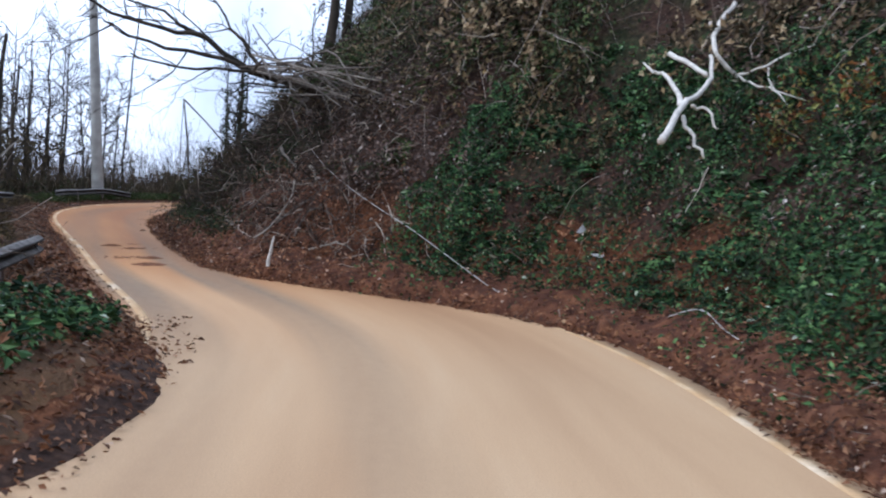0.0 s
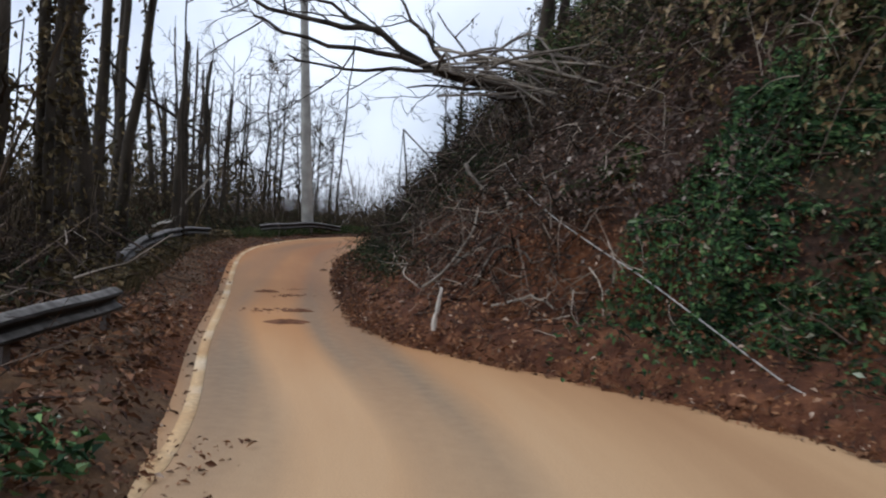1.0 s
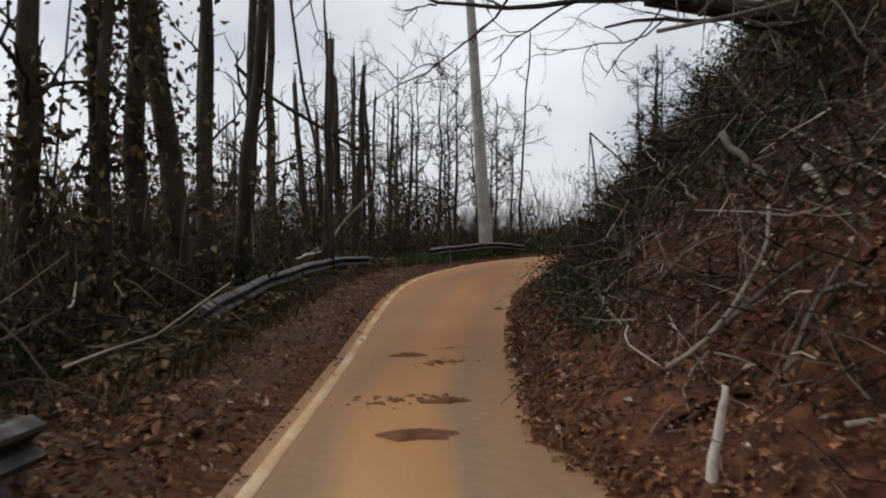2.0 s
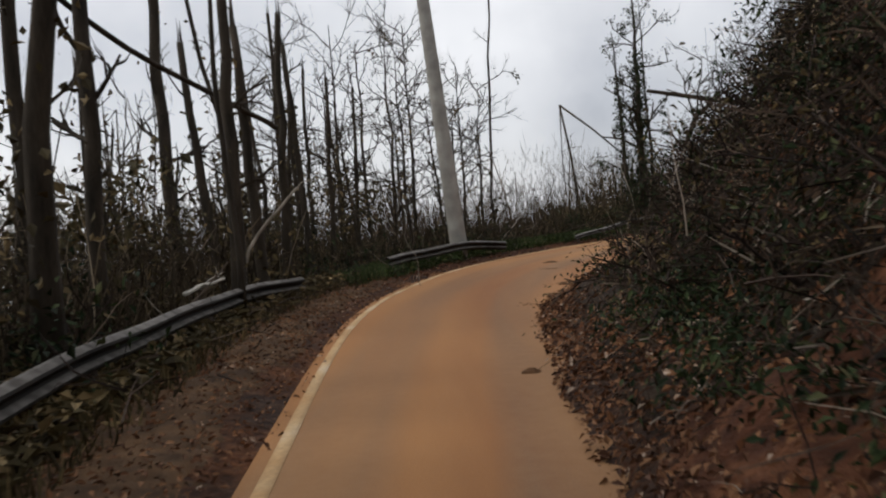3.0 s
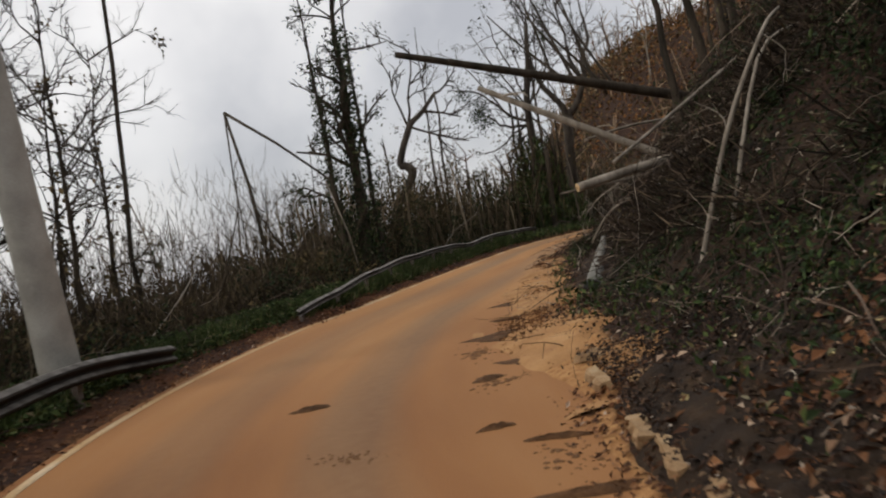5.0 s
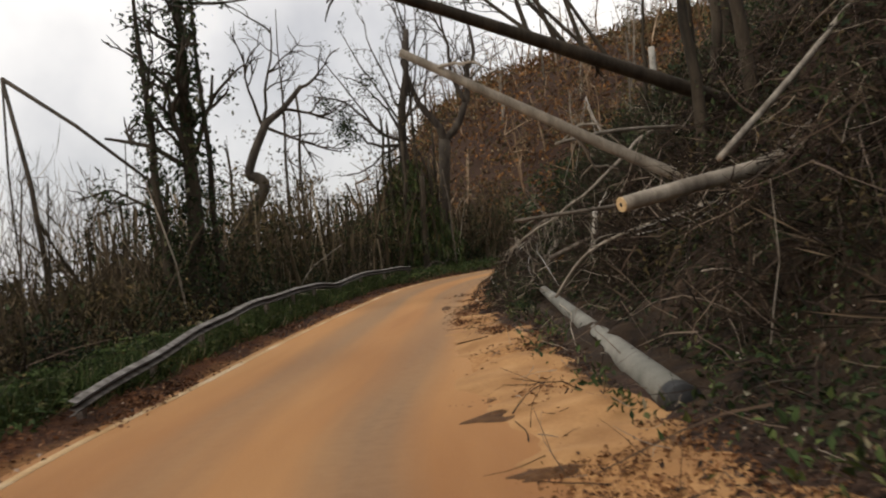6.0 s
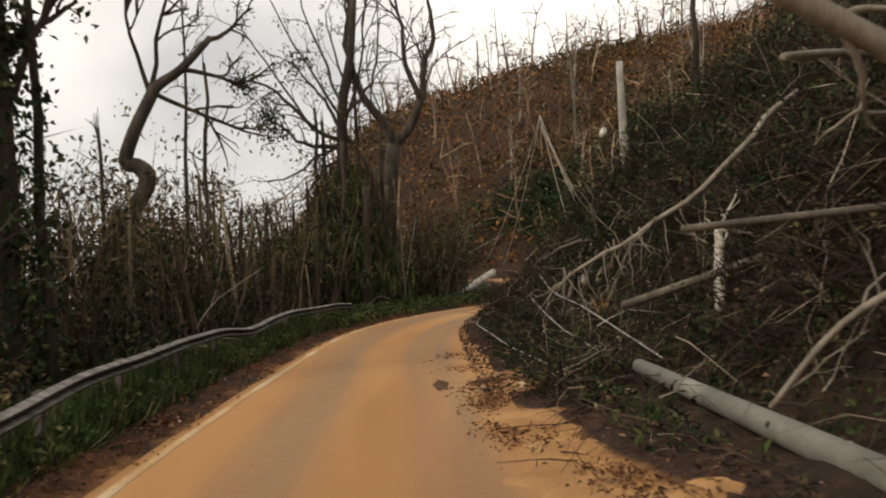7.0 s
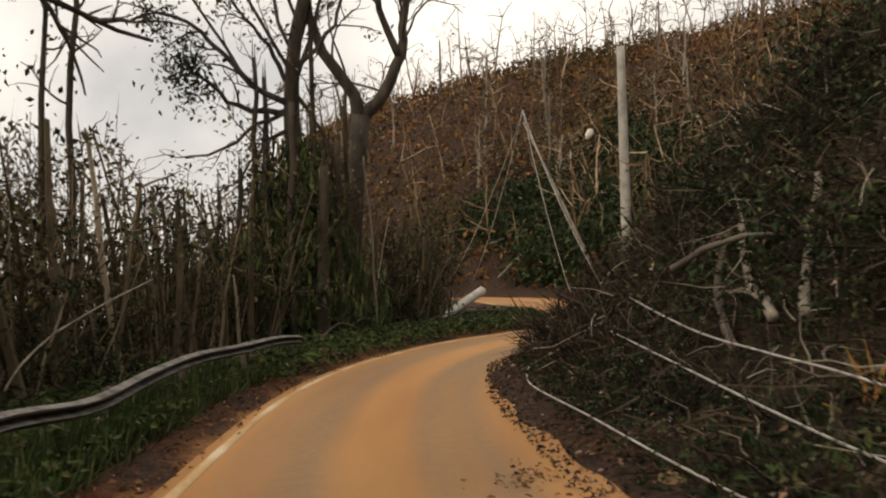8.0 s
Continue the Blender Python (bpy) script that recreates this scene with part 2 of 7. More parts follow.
def ground_z(x, y):
    x, y = np.asarray(x, float), np.asarray(y, float)
    u, s = road_place(x, y)
    w, tw, th, m1, top = (np.interp(s, LINE_S, LINE[:, k]) for k in range(2, 7))
    w = w + 0.10 * waves(x, y, 12, 20) + 0.08 * waves(x, y, 20, 29)
    v = u - w
    # uphill bank
    toe = th * np.clip((v + 0.12) / tw, 0, 1) ** 0.8
    rise = np.maximum(v - tw, 0)
    knee = 6.0 / m1
    bank = m1 * np.minimum(rise, knee) + 0.62 * np.maximum(rise - knee, 0)
    bank = top * np.tanh(bank / top)
    rough = np.clip(v / 2.5, 0, 1)
    right = toe + bank + rough * (0.16 * waves(x, y, 0, 12) * np.clip(v / 6, 0.3, 2.5) + 0.12 * waves(x, y, 12, 20)) + np.clip(v / 0.6, 0, 1) * 0.07 * waves(x, y, 20, 29) - 0.05
    # valley side
    creep = 0.62 * np.exp(-(((s - s_at(5.8)) / 2.2) ** 2)) + 0.05 * waves(x, y, 20, 29) * np.exp(-(((s - s_at(5.8)) / 3.0) ** 2))
    left_w = creep - u
    heap = 0.10 * np.clip(left_w / 0.5, 0, 1) * np.clip((3.2 - left_w) / 1.5, 0, 1)
    heap = heap + 0.22 * np.exp(-(((s - s_at(6.3)) / 2.4) ** 2) - ((left_w - 1.2) / 0.8) ** 2)
    fall = np.maximum(left_w - 2.2, 0)
    down = -34 * np.tanh((0.22 * fall + 0.35 * np.maximum(fall - 7, 0)) / 34)
    left = heap + down + np.clip(left_w / 0.7, 0, 1) * (0.05 * waves(x, y, 12, 20) + 0.05 * waves(x, y, 20, 29)) + np.clip(fall / 8, 0, 1) * 0.5 * waves(x, y, 0, 5) - 0.03
    drop = 40 * np.clip((9 - x) / 45, 0, 1) * np.clip((y - 97) / 14, 0, 1)
    drop = drop + 46 * np.clip((-10 - x) / 45, 0, 1) ** 0.8 * np.clip((y - 66) / 25, 0, 1)
    return np.where(v > -0.12, right, np.where(left_w > 0, left, -0.05)) - drop


def spaced(fine_from, fine_to, step, reach):
    out, gap = [], step
    at = fine_to
    while at < reach:
        gap *= 1.13
        at += gap
        out.append(at)
    low, gap, at = [], step, fine_from
    while at > -reach:
        gap *= 1.13
        at -= gap
        low.append(at)
    return np.array([*low[::-1], *np.arange(fine_from, fine_to + step / 2, step), *out])


# ---- mesh helpers ----
class Soup:
    """Gathers many small pieces into one mesh."""

    def __init__(self):
        self.v, self.q, self.t, self.n = [], [], [], 0

    def add(self, verts, quads=None, tris=None):
        if quads is not None and len(quads):
            self.q.append(np.asarray(quads) + self.n)
        if tris is not None and len(tris):
            self.t.append(np.asarray(tris) + self.n)
        self.v.append(np.asarray(verts, float))
        self.n += len(verts)

    def tube(self, points, radii, sides=5, caps=True):
        p, r = np.asarray(points, float), np.broadcast_to(np.asarray(radii, float), (len(points),))
        way = np.gradient(p, axis=0)
        way /= np.linalg.norm(way, axis=1, keepdims=True) + 1e-9
        ref = np.where(np.abs(way[:, 2:]) > 0.9, (1.0, 0, 0), (0, 0, 1.0))
        a = np.cross(way, ref)
        a /= np.linalg.norm(a, axis=1, keepdims=True) + 1e-9
        for i in range(1, len(a)):
            a[i] = a[i - 1] - way[i] * (a[i - 1] @ way[i])
            a[i] /= np.linalg.norm(a[i]) + 1e-9
        b = np.cross(way, a)
        turn = np.arange(sides) / sides * 6.28319
        ring = p[:, None] + r[:, None, None] * (np.cos(turn)[:, None] * a[:, None] + np.sin(turn)[:, None] * b[:, None])
        i, j = np.meshgrid(np.arange(len(p) - 1), np.arange(sides), indexing="ij")
        k = (j + 1) % sides
        quads = np.stack([i * sides + j, i * sides + k, (i + 1) * sides + k, (i + 1) * sides + j], -1).reshape(-1, 4)
        verts, tris = ring.reshape(-1, 3), []
        if caps:
            verts = np.r_[verts, p[:1], p[-1:]]
            m, last = len(p) * sides, (len(p) - 1) * sides
            tris = [(m, (j + 1) % sides, j) for j in range(sides)] + [(m + 1, last + j, last + (j + 1) % sides) for j in range(sides)]
        self.add(verts, quads, tris)
        return self

    def leaves(self, at, way, up, length, width, fold=0.25):
        """Folded pointed leaves: stalk ends, directions, upper sides."""
        at, way, up = (np.asarray(k, float) for k in (at, way, up))
        n = len(at)
        way = way / (np.linalg.norm(way, axis=1, keepdims=True) + 1e-9)
        side = np.cross(way, up)
        side /= np.linalg.norm(side, axis=1, keepdims=True) + 1e-9
        up = np.cross(side, way)
        length, width = np.broadcast_to(length, n)[:, None], np.broadcast_to(width, n)[:, None]
        mid = at + way * length * 0.45
        lift = up * width * fold
        v = np.stack([at, mid + side * width / 2 + lift, at + way * length - lift * 0.6, mid - side * width / 2 + lift], 1).reshape(-1, 3)
        k = np.arange(n)[:, None] * 4
        self.add(v, tris=np.concatenate([k + (0, 1, 2), k + (0, 2, 3)]))
        return self

    def mesh(self, name, mat, smooth=False):
        me = bpy.data.meshes.new(name)
        v = np.concatenate(self.v)
        q = np.concatenate(self.q) if self.q else np.zeros((0, 4), int)
        t = np.concatenate(self.t) if self.t else np.zeros((0, 3), int)
        me.vertices.add(len(v))
        me.vertices.foreach_set("co", v.ravel())
        me.loops.add(q.size + t.size)
        me.loops.foreach_set("vertex_index", np.r_[q.ravel(), t.ravel()].astype(np.int32))
        me.polygons.add(len(q) + len(t))
        me.polygons.foreach_set("loop_start", np.r_[np.arange(len(q)) * 4, q.size + np.arange(len(t)) * 3].astype(np.int32))
        me.polygons.foreach_set("use_smooth", np.full(len(q) + len(t), smooth))
        me.materials.append(mat)
        me.update(calc_edges=True)
        me.validate()
        return me


def part(name, soup, mat, parent=None, label="", smooth=False):
    ob = new(name, soup.mesh(name, mat, smooth))
    ob.parent = parent
    if label:
        ob["label"] = label
    return ob


def holder(name, at, label, category, group="", kind=""):
    ob = new(name)
    ob.empty_display_size = 0.2
    ob.location = at
    return tagged(ob, label, category, group, kind)


def under(ob, parent):
    """Makes ob, built in world places, a part of parent."""
    ob.parent = parent
    ob.matrix_parent_inverse = Matrix.Translation(parent.location).inverted()
    return ob


def gz(x, y):
    return float(ground_z(np.array([x]), np.array([y]))[0])


def wobbly(start, end, n, amount, rng):
    """A crooked way from start to end."""
    t = np.linspace(0, 1, n)[:, None]
    p = np.asarray(start, float) * (1 - t) + np.asarray(end, float) * t
    step = rng.normal(0, 1, (n, 3)).cumsum(0)
    step -= step[:1] * (1 - t) + step[-1:] * t
    return p + step * amount


# ---- ground ----
gx, gy = spaced(-18.0, 10.0, 0.24, 900), spaced(-1.0, 64.0, 0.24, 900)
mx, my = np.meshgrid(gx, gy, indexing="xy")
mz = ground_z(mx, my)
soil = Soup()
i, j = np.meshgrid(np.arange(len(gy) - 1), np.arange(len(gx) - 1), indexing="ij")
k = i * len(gx) + j
soil.add(np.stack([mx, my, mz], -1).reshape(-1, 3), np.stack([k, k + 1, k + 1 + len(gx), k + len(gx)], -1).reshape(-1, 4))

gm, n, l, b = material("ground_soil", 0.95, 0.15)
coarse, fine = noise_node(n, l, 0.9, 6), noise_node(n, l, 14, 6)
litter = ramp(n, [(0.3, (0.022, 0.014, 0.011)), (0.55, (0.052, 0.030, 0.021)), (0.75, (0.095, 0.056, 0.036))])
red = ramp(n, [(0.3, (0.040, 0.016, 0.008)), (0.55, (0.11, 0.044, 0.019)), (0.75, (0.19, 0.080, 0.036))])
moss = ramp(n, [(0.3, (0.012, 0.018, 0.008)), (0.6, (0.030, 0.048, 0.018)), (0.8, (0.06, 0.07, 0.03))])
for r in (litter, red, moss):
    l.new(fine.outputs["Fac"], r.inputs[0])
masks = []
for key in ("red_soil", "moss", "mud"):
    a = n.new("ShaderNodeAttribute")
    a.attribute_name = key
    add = n.new("ShaderNodeMath")
    add.operation = "MULTIPLY_ADD"
    l.new(coarse.outputs["Fac"], add.inputs[0])
    add.inputs[1].default_value = 0.45 if key == "mud" else 0.9
    l.new(a.outputs["Fac"], add.inputs[2])
    edge = ramp(n, [(0.58 if key == "mud" else 0.80, (0, 0, 0)), (0.82 if key == "mud" else 1.0, (1, 1, 1))])
    l.new(add.outputs[0], edge.inputs[0])
    masks.append(edge.outputs[0])
c = mix_color(n, l, masks[1], litter.outputs[0], moss.outputs[0])
c = mix_color(n, l, masks[0], c, red.outputs[0])
muddy = ramp(n, [(0.3, (0.30, 0.145, 0.056)), (0.55, (0.43, 0.225, 0.092)), (0.75, (0.52, 0.30, 0.13))])
l.new(fine.outputs["Fac"], muddy.inputs[0])
c = mix_color(n, l, masks[2], c, muddy.outputs[0])
l.new(c, b.inputs["Base Color"])
bump(n, l, b, fine.outputs["Fac"], 0.9, 0.05)
ground = part("ground", soil, gm, smooth=True)
tagged(ground, "reddish soil and leaf litter on a steep wooded hillside", "ground", kind="structure")
gu, gs = road_place(mx, my)
gw = np.interp(gs, LINE_S, LINE[:, 2])
early = np.clip((s_at(18) - gs) / 6, 0, 1)
red_mask = np.clip(1.0 - np.abs(gu - gw - 0.5) / 1.6, 0, 1) * (0.35 + 0.6 * early) + np.clip(1.6 + gu, 0, 1) * (gu < 0.3) * (0.45 + 0.3 * early)
red_mask = red_mask + 0.12 * early * np.clip(1 - (gu - gw) / 5, 0, 1) * (gu > gw)
green_mask = 0.45 * (gu < -2.0) + np.clip(-gu - 0.8, 0, 1) * np.clip((gs - s_at(32)) / 6, 0, 1) * 0.7 + 0.4 * ((gu - gw) > 1.5) * np.clip((s_at(13) - gs) / 3, 0, 1)
late = np.clip((gs - s_at(29)) / 4, 0, 1) * np.clip((s_at(48) - gs) / 4, 0, 1)
mud_mask = late * np.clip(1.1 - np.abs(gu - gw - 0.2) / (0.75 + 0.35 * np.clip((gs - s_at(36)) / 4, 0, 1) - 0.55 * np.clip((gs - s_at(42)) / 3, 0, 1)), 0, 1) * 1.15 + (0.22 + 0.2 * np.clip((gs - s_at(22)) / 5, 0, 1)) * np.clip(1.2 - np.abs(gu) / 0.5, 0, 1)
mud_mask = np.maximum(mud_mask, 0.75 * ((gu > 0.3) & (gu < gw + 0.12)) * np.clip((gs - s_at(25)) / 2, 0, 1) * np.clip((s_at(50) - gs) / 2, 0, 1))
for key, value in (("red_soil", red_mask), ("moss", green_mask), ("mud", mud_mask)):
    at = ground.data.attributes.new(key, "FLOAT", "POINT")
    at.data.foreach_set("value", value.ravel().astype(np.float32))

# ---- road ----
rm, n, l, b = material("mud_stained_road", 0.8, 0.25)
uv = n.new("ShaderNodeAttribute")
uv.attribute_name = "lane"
sep = n.new("ShaderNodeSeparateXYZ")
l.new(uv.outputs["Vector"], sep.inputs[0])
along = noise_node(n, l, 1.0, 5, uv.outputs["Vector"], (1.6, 0.10, 1))
blot = noise_node(n, l, 1.0, 6, uv.outputs["Vector"], (0.9, 0.11, 0.0))
grit = noise_node(n, l, 90, 3)
speck = noise_node(n, l, 9, 5)
mud = ramp(n, [(0.32, (0.36, 0.165, 0.060)), (0.55, (0.455, 0.228, 0.086)), (0.72, (0.52, 0.285, 0.118))])
l.new(blot.outputs["Fac"], mud.inputs[0])
worn = ramp(n, [(0.3, (0.15, 0.125, 0.092)), (0.7, (0.235, 0.19, 0.13))])
l.new(speck.outputs["Fac"], worn.inputs[0])
# wheel tracks worn through the mud
track = ramp(n, [(0.10, (0, 0, 0)), (0.19, (0.9, 0.9, 0.9)), (0.37, (0.9, 0.9, 0.9)), (0.46, (0.0, 0.0, 0.0)), (0.61, (0.0, 0.0, 0.0)), (0.68, (1, 1, 1)), (0.84, (1, 1, 1)), (0.96, (0, 0, 0))])
width = n.new("ShaderNodeMath")
width.operation = "DIVIDE"
l.new(sep.outputs["Z"], width.inputs[0])
width.inputs[1].default_value = 2.7
shift = n.new("ShaderNodeMath")
shift.operation = "MULTIPLY_ADD"
l.new(blot.outputs["Fac"], shift.inputs[0])
shift.inputs[1].default_value = 0.08
l.new(width.outputs[0], shift.inputs[2])
l.new(shift.outputs[0], track.inputs[0])
streak = ramp(n, [(0.34, (0.45, 0.45, 0.45)), (0.60, (1, 1, 1))])
l.new(along.outputs["Fac"], streak.inputs[0])
wear = mix_color(n, l, 1.0, track.outputs[0], streak.outputs[0], "MULTIPLY")
bare = n.new("ShaderNodeAttribute")
bare.attribute_name = "bare"
wear = mix_color(n, l, 1.0, wear, bare.outputs["Color"], "MULTIPLY")
# cool white balance near the start is put into the mud as a paler colour
pale_mud = ramp(n, [(0.32, (0.42, 0.275, 0.15)), (0.55, (0.52, 0.36, 0.205)), (0.72, (0.57, 0.42, 0.26))])
l.new(blot.outputs["Fac"], pale_mud.inputs[0])
paleness = n.new("ShaderNodeAttribute")
paleness.attribute_name = "pale_mud"
c = mix_color(n, l, paleness.outputs["Fac"], mud.outputs[0], pale_mud.outputs[0])
c = mix_color(n, l, wear, c, worn.outputs[0])
# the middle stretch's dimmer brightness is painted into the mud colour
dimmed = n.new("ShaderNodeAttribute")
dimmed.attribute_name = "dimmed"
c = mix_color(n, l, dimmed.outputs["Fac"], c, (0.70, 0.62, 0.58), "MULTIPLY")
g = ramp(n, [(0.3, (0.72, 0.72, 0.72)), (0.7, (1.12, 1.12, 1.12))])
l.new(grit.outputs["Fac"], g.inputs[0])
c = mix_color(n, l, 0.5, c, g.outputs[0], "MULTIPLY")
l.new(c, b.inputs["Base Color"])
bump(n, l, b, grit.outputs["Fac"], 0.35, 0.006)


def ribbon(name, mat, s, u, z, thick, label, category, parent=None):
    """A flat band with a skirt that follows the road, from lengths s and offsets u."""
    s, u = np.asarray(s, float), np.asarray(u, float)
    ss, uu = np.meshgrid(s, u, indexing="ij")
    p = on_road(ss, uu, 0.0)
    p[..., 2] += z
    p[:, 0, 2] -= thick
    p[:, -1, 2] -= thick
    soup = Soup()
    i, j = np.meshgrid(np.arange(len(s) - 1), np.arange(len(u) - 1), indexing="ij")
    k = i * len(u) + j
    soup.add(p.reshape(-1, 3), np.stack([k, k + 1, k + 1 + len(u), k + len(u)], -1).reshape(-1, 4))
    ob = part(name, soup, mat, smooth=True)
    lane = ob.data.attributes.new("lane", "FLOAT_VECTOR", "POINT")
    lane.data.foreach_set("vector", np.stack([uu, ss, uu - np.interp(ss, TRACK_S, TRACK_U) + 0.7], -1).astype(np.float32).ravel())
    paleness = ob.data.attributes.new("pale_mud", "FLOAT", "POINT")
    paleness.data.foreach_set("value", np.interp(ss, [s_at(7), s_at(13)], [0.85, 0.0]).astype(np.float32).ravel())
    dimmed = ob.data.attributes.new("dimmed", "FLOAT", "POINT")
    dimmed.data.foreach_set("value", np.interp(ss, DIMMED_S, DIMMED).astype(np.float32).ravel())
    bare = ob.data.attributes.new("bare", "FLOAT", "POINT")
    bare.data.foreach_set("value", np.interp(ss, BARE_S, BARE).astype(np.float32).ravel())
    return tagged(ob, label, category, kind="structure")


TRACK_S, TRACK_U = [s_at(k) for k in (0, 8, 14, 22, 34, 42, 47, 52, 62)], [1.4, 0.6, 0.12, 0.85, 1.4, 1.25, 1.1, 0.75, 0.72]
BARE_S, BARE = [s_at(k) for k in (0, 7, 11, 18, 24, 40, 60)], [0.12, 0.25, 0.85, 0.45, 0.36, 0.55, 0.6]
# how far the mud is darkened along the road to match brightness
DIMMED_S, DIMMED = [s_at(k) for k in (9, 15, 20, 30, 38, 46)], [0.0, 0.25, 0.55, 0.8, 0.3, 0.0]
S0 = 2.0
S_END = float(LINE_S[180 - 14])
steps = np.arange(S0, S_END, 0.4)
across = np.array([-0.02, 0, *np.arange(0.25, 4.6, 0.25), PAVED, PAVED + 0.02])
ribbon("road", rm, steps, across, 0.0 + 0 * across, 0.08, "narrow mountain road coated with dried orange mud", "road")
for u0 in (0.10, PAVED - 0.22):
    band = np.array([u0 - 0.002, u0, u0 + 0.045, u0 + 0.09, u0 + 0.092])
    ribbon("edge_line", PAINT, steps, band, 0.005, 0.004, "white painted road edge line stained with mud", "road marking")

# ---- guardrail ----
W_SHAPE = [(0.0, 0.155), (0.02, 0.145), (0.075, 0.105), (0.08, 0.075), (0.025, 0.03), (0.0, 0.0), (0.025, -0.03), (0.08, -0.075), (0.075, -0.105), (0.02, -0.145), (0.0, -0.155)]
W_SHAPE = [(a, z * 0.74) for a, z in W_SHAPE]
W_LOOP = W_SHAPE + [(a - 0.006, z) for a, z in W_SHAPE[::-1]]


def beam(chain, tall=1.0):
    """A corrugated steel rail along a chain of (x, y, z) middles; the corrugation faces the road (its right)."""
    p = np.asarray(chain, float)
    way = np.gradient(p, axis=0)
    out = np.stack([way[:, 1], -way[:, 0], 0 * way[:, 0]], 1)
    out /= np.linalg.norm(out, axis=1, keepdims=True)
    loop = np.array(W_LOOP) * (1, tall)
    ring = p[:, None] + loop[:, 0][None, :, None] * out[:, None] + loop[:, 1][None, :, None] * np.array([0, 0, 1.0])
    m = len(loop)
    i, j = np.meshgrid(np.arange(len(p) - 1), np.arange(m), indexing="ij")
    quads = np.stack([i * m + j, (i + 1) * m + j, (i + 1) * m + (j + 1) % m, i * m + (j + 1) % m], -1).reshape(-1, 4)
    soup = Soup()
    soup.add(ring.reshape(-1, 3), quads)
    return soup


def rail_post(x, y, top, turn):
    """A channel-section steel post."""
    soup = Soup()
    c, s = math.cos(turn), math.sin(turn)
    outline = [(-0.05, -0.03), (0.05, -0.03), (0.05, 0.03), (0.042, 0.03), (0.042, -0.022), (-0.042, -0.022), (-0.042, 0.03), (-0.05, 0.03)]
    low = gz(x, y) - 0.3
    v = [(x + a * c - d * s, y + a * s + d * c, z) for z in (low, top) for a, d in outline]
    k = len(outline)
    soup.add(v, [(i, (i + 1) % k, k + (i + 1) % k, k + i) for i in range(k)] + [(k, k + 1, k + 4, k + 5), (k + 1, k + 2, k + 3, k + 4), (k, k + 5, k + 6, k + 7)])
    return soup


def guardrail(points, label, tall=1.0):
    """points: (x, y, height of the rail's middle over the ground at the shoulder)."""
    rng = np.random.RandomState(int(abs(points[0][1]) * 10))
    chain = smoothed([(x, y, z - 0.05 + 0.11 * (1 - tall)) for x, y, z in points], 10)
    gap = np.r_[0, np.cumsum(np.hypot(*np.diff(chain[:, :2], axis=0).T))]
    base = holder("guardrail", (points[0][0], points[0][1], 0), label, "guardrail", "guardrails along the valley side")
    panels = max(1, round(gap[-1] / 3.8))
    for a, c in zip(np.linspace(0, gap[-1], panels + 1), np.linspace(0, gap[-1], panels + 1)[1:]):
        s = np.linspace(a, min(c + 0.15, gap[-1]), 14)
        mid = np.stack([np.interp(s, gap, chain[:, q]) for q in range(3)], 1)
        mid[:, 2] += 0.012 * np.sin(s * 2.1)
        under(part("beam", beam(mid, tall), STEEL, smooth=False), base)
    for s in np.arange(0.4, gap[-1], 1.9):
        x, y, z = (float(np.interp(s, gap, chain[:, q])) for q in range(3))
        dx, dy = np.interp(s + 0.3, gap, chain[:, 0]) - np.interp(s - 0.3, gap, chain[:, 0]), np.interp(s + 0.3, gap, chain[:, 1]) - np.interp(s - 0.3, gap, chain[:, 1])
        turn = math.atan2(dy, dx)
        under(part("post", rail_post(x - 0.05 * math.sin(turn) - 0.04 * dy, y + 0.05 * dx, z + 0.10 * tall, turn), STEEL_DARK), base)
    return base


guardrail([(-3.7, -6, 0.5), (-3.65, 0, 0.5), (-3.7, 4, 0.5), (-3.9, 7, 0.5), (-4.3, 9.1, 0.49), (-4.62, 10.2, 0.49), (-5.02, 11.4, 0.48)], "grey steel guardrail half buried in leaf litter")
guardrail([(-8.0, 15.4, 0.42), (-9.3, 17.5, 0.46), (-10.4, 19.5, 0.48), (-11.2, 21.1, 0.48), (-12.25, 23.3, 0.47), (-12.85, 25.6, 0.42)], "weathered steel guardrail with fallen sticks along it")
guardrail([(-13.5, 29.6, 0.42), (-13.65, 31.6, 0.46), (-13.55, 33.6, 0.48), (-13.4, 34.6, 0.44), (-13.2, 35.5, 0.34)], "weathered steel guardrail in front of a concrete pole")
guardrail([(-12.45, 39.4, 0.20), (-12.1, 41.2, 0.32), (-11.65, 43.6, 0.46), (-11.1, 46.4, 0.54), (-10.5, 48.8, 0.54), (-10.0, 50.8, 0.53), (-9.5, 52.1, 0.42), (-9.05, 53.4, 0.50), (-8.4, 55.0, 0.52), (-7.5, 56.8, 0.50), (-6.9, 57.9, 0.44)], "bent and sagging steel guardrail in weeds", 0.6)

# ---- poles and cables ----


def round_pole(base, top, r0, r1, rings=14, sides=20):
    t = np.linspace(0, 1, rings)[:, None]
    p = np.asarray(base, float) * (1 - t) + np.asarray(top, float) * t
    return Soup().tube(p, r0 + (r1 - r0) * t[:, 0], sides)


POLE_BASE, POLE_TOP = Vector((-13.95, 34.3, -0.45)), Vector((-14.6, 34.0, 11.2))
pole = holder("utility_pole", POLE_BASE, "tall tapered grey concrete utility pole leaning behind the guardrail", "utility pole", "utility poles")
under(part("shaft", round_pole(POLE_BASE, POLE_TOP, 0.235, 0.12), CONCRETE, smooth=True), pole)
way = (POLE_TOP - POLE_BASE).normalized()
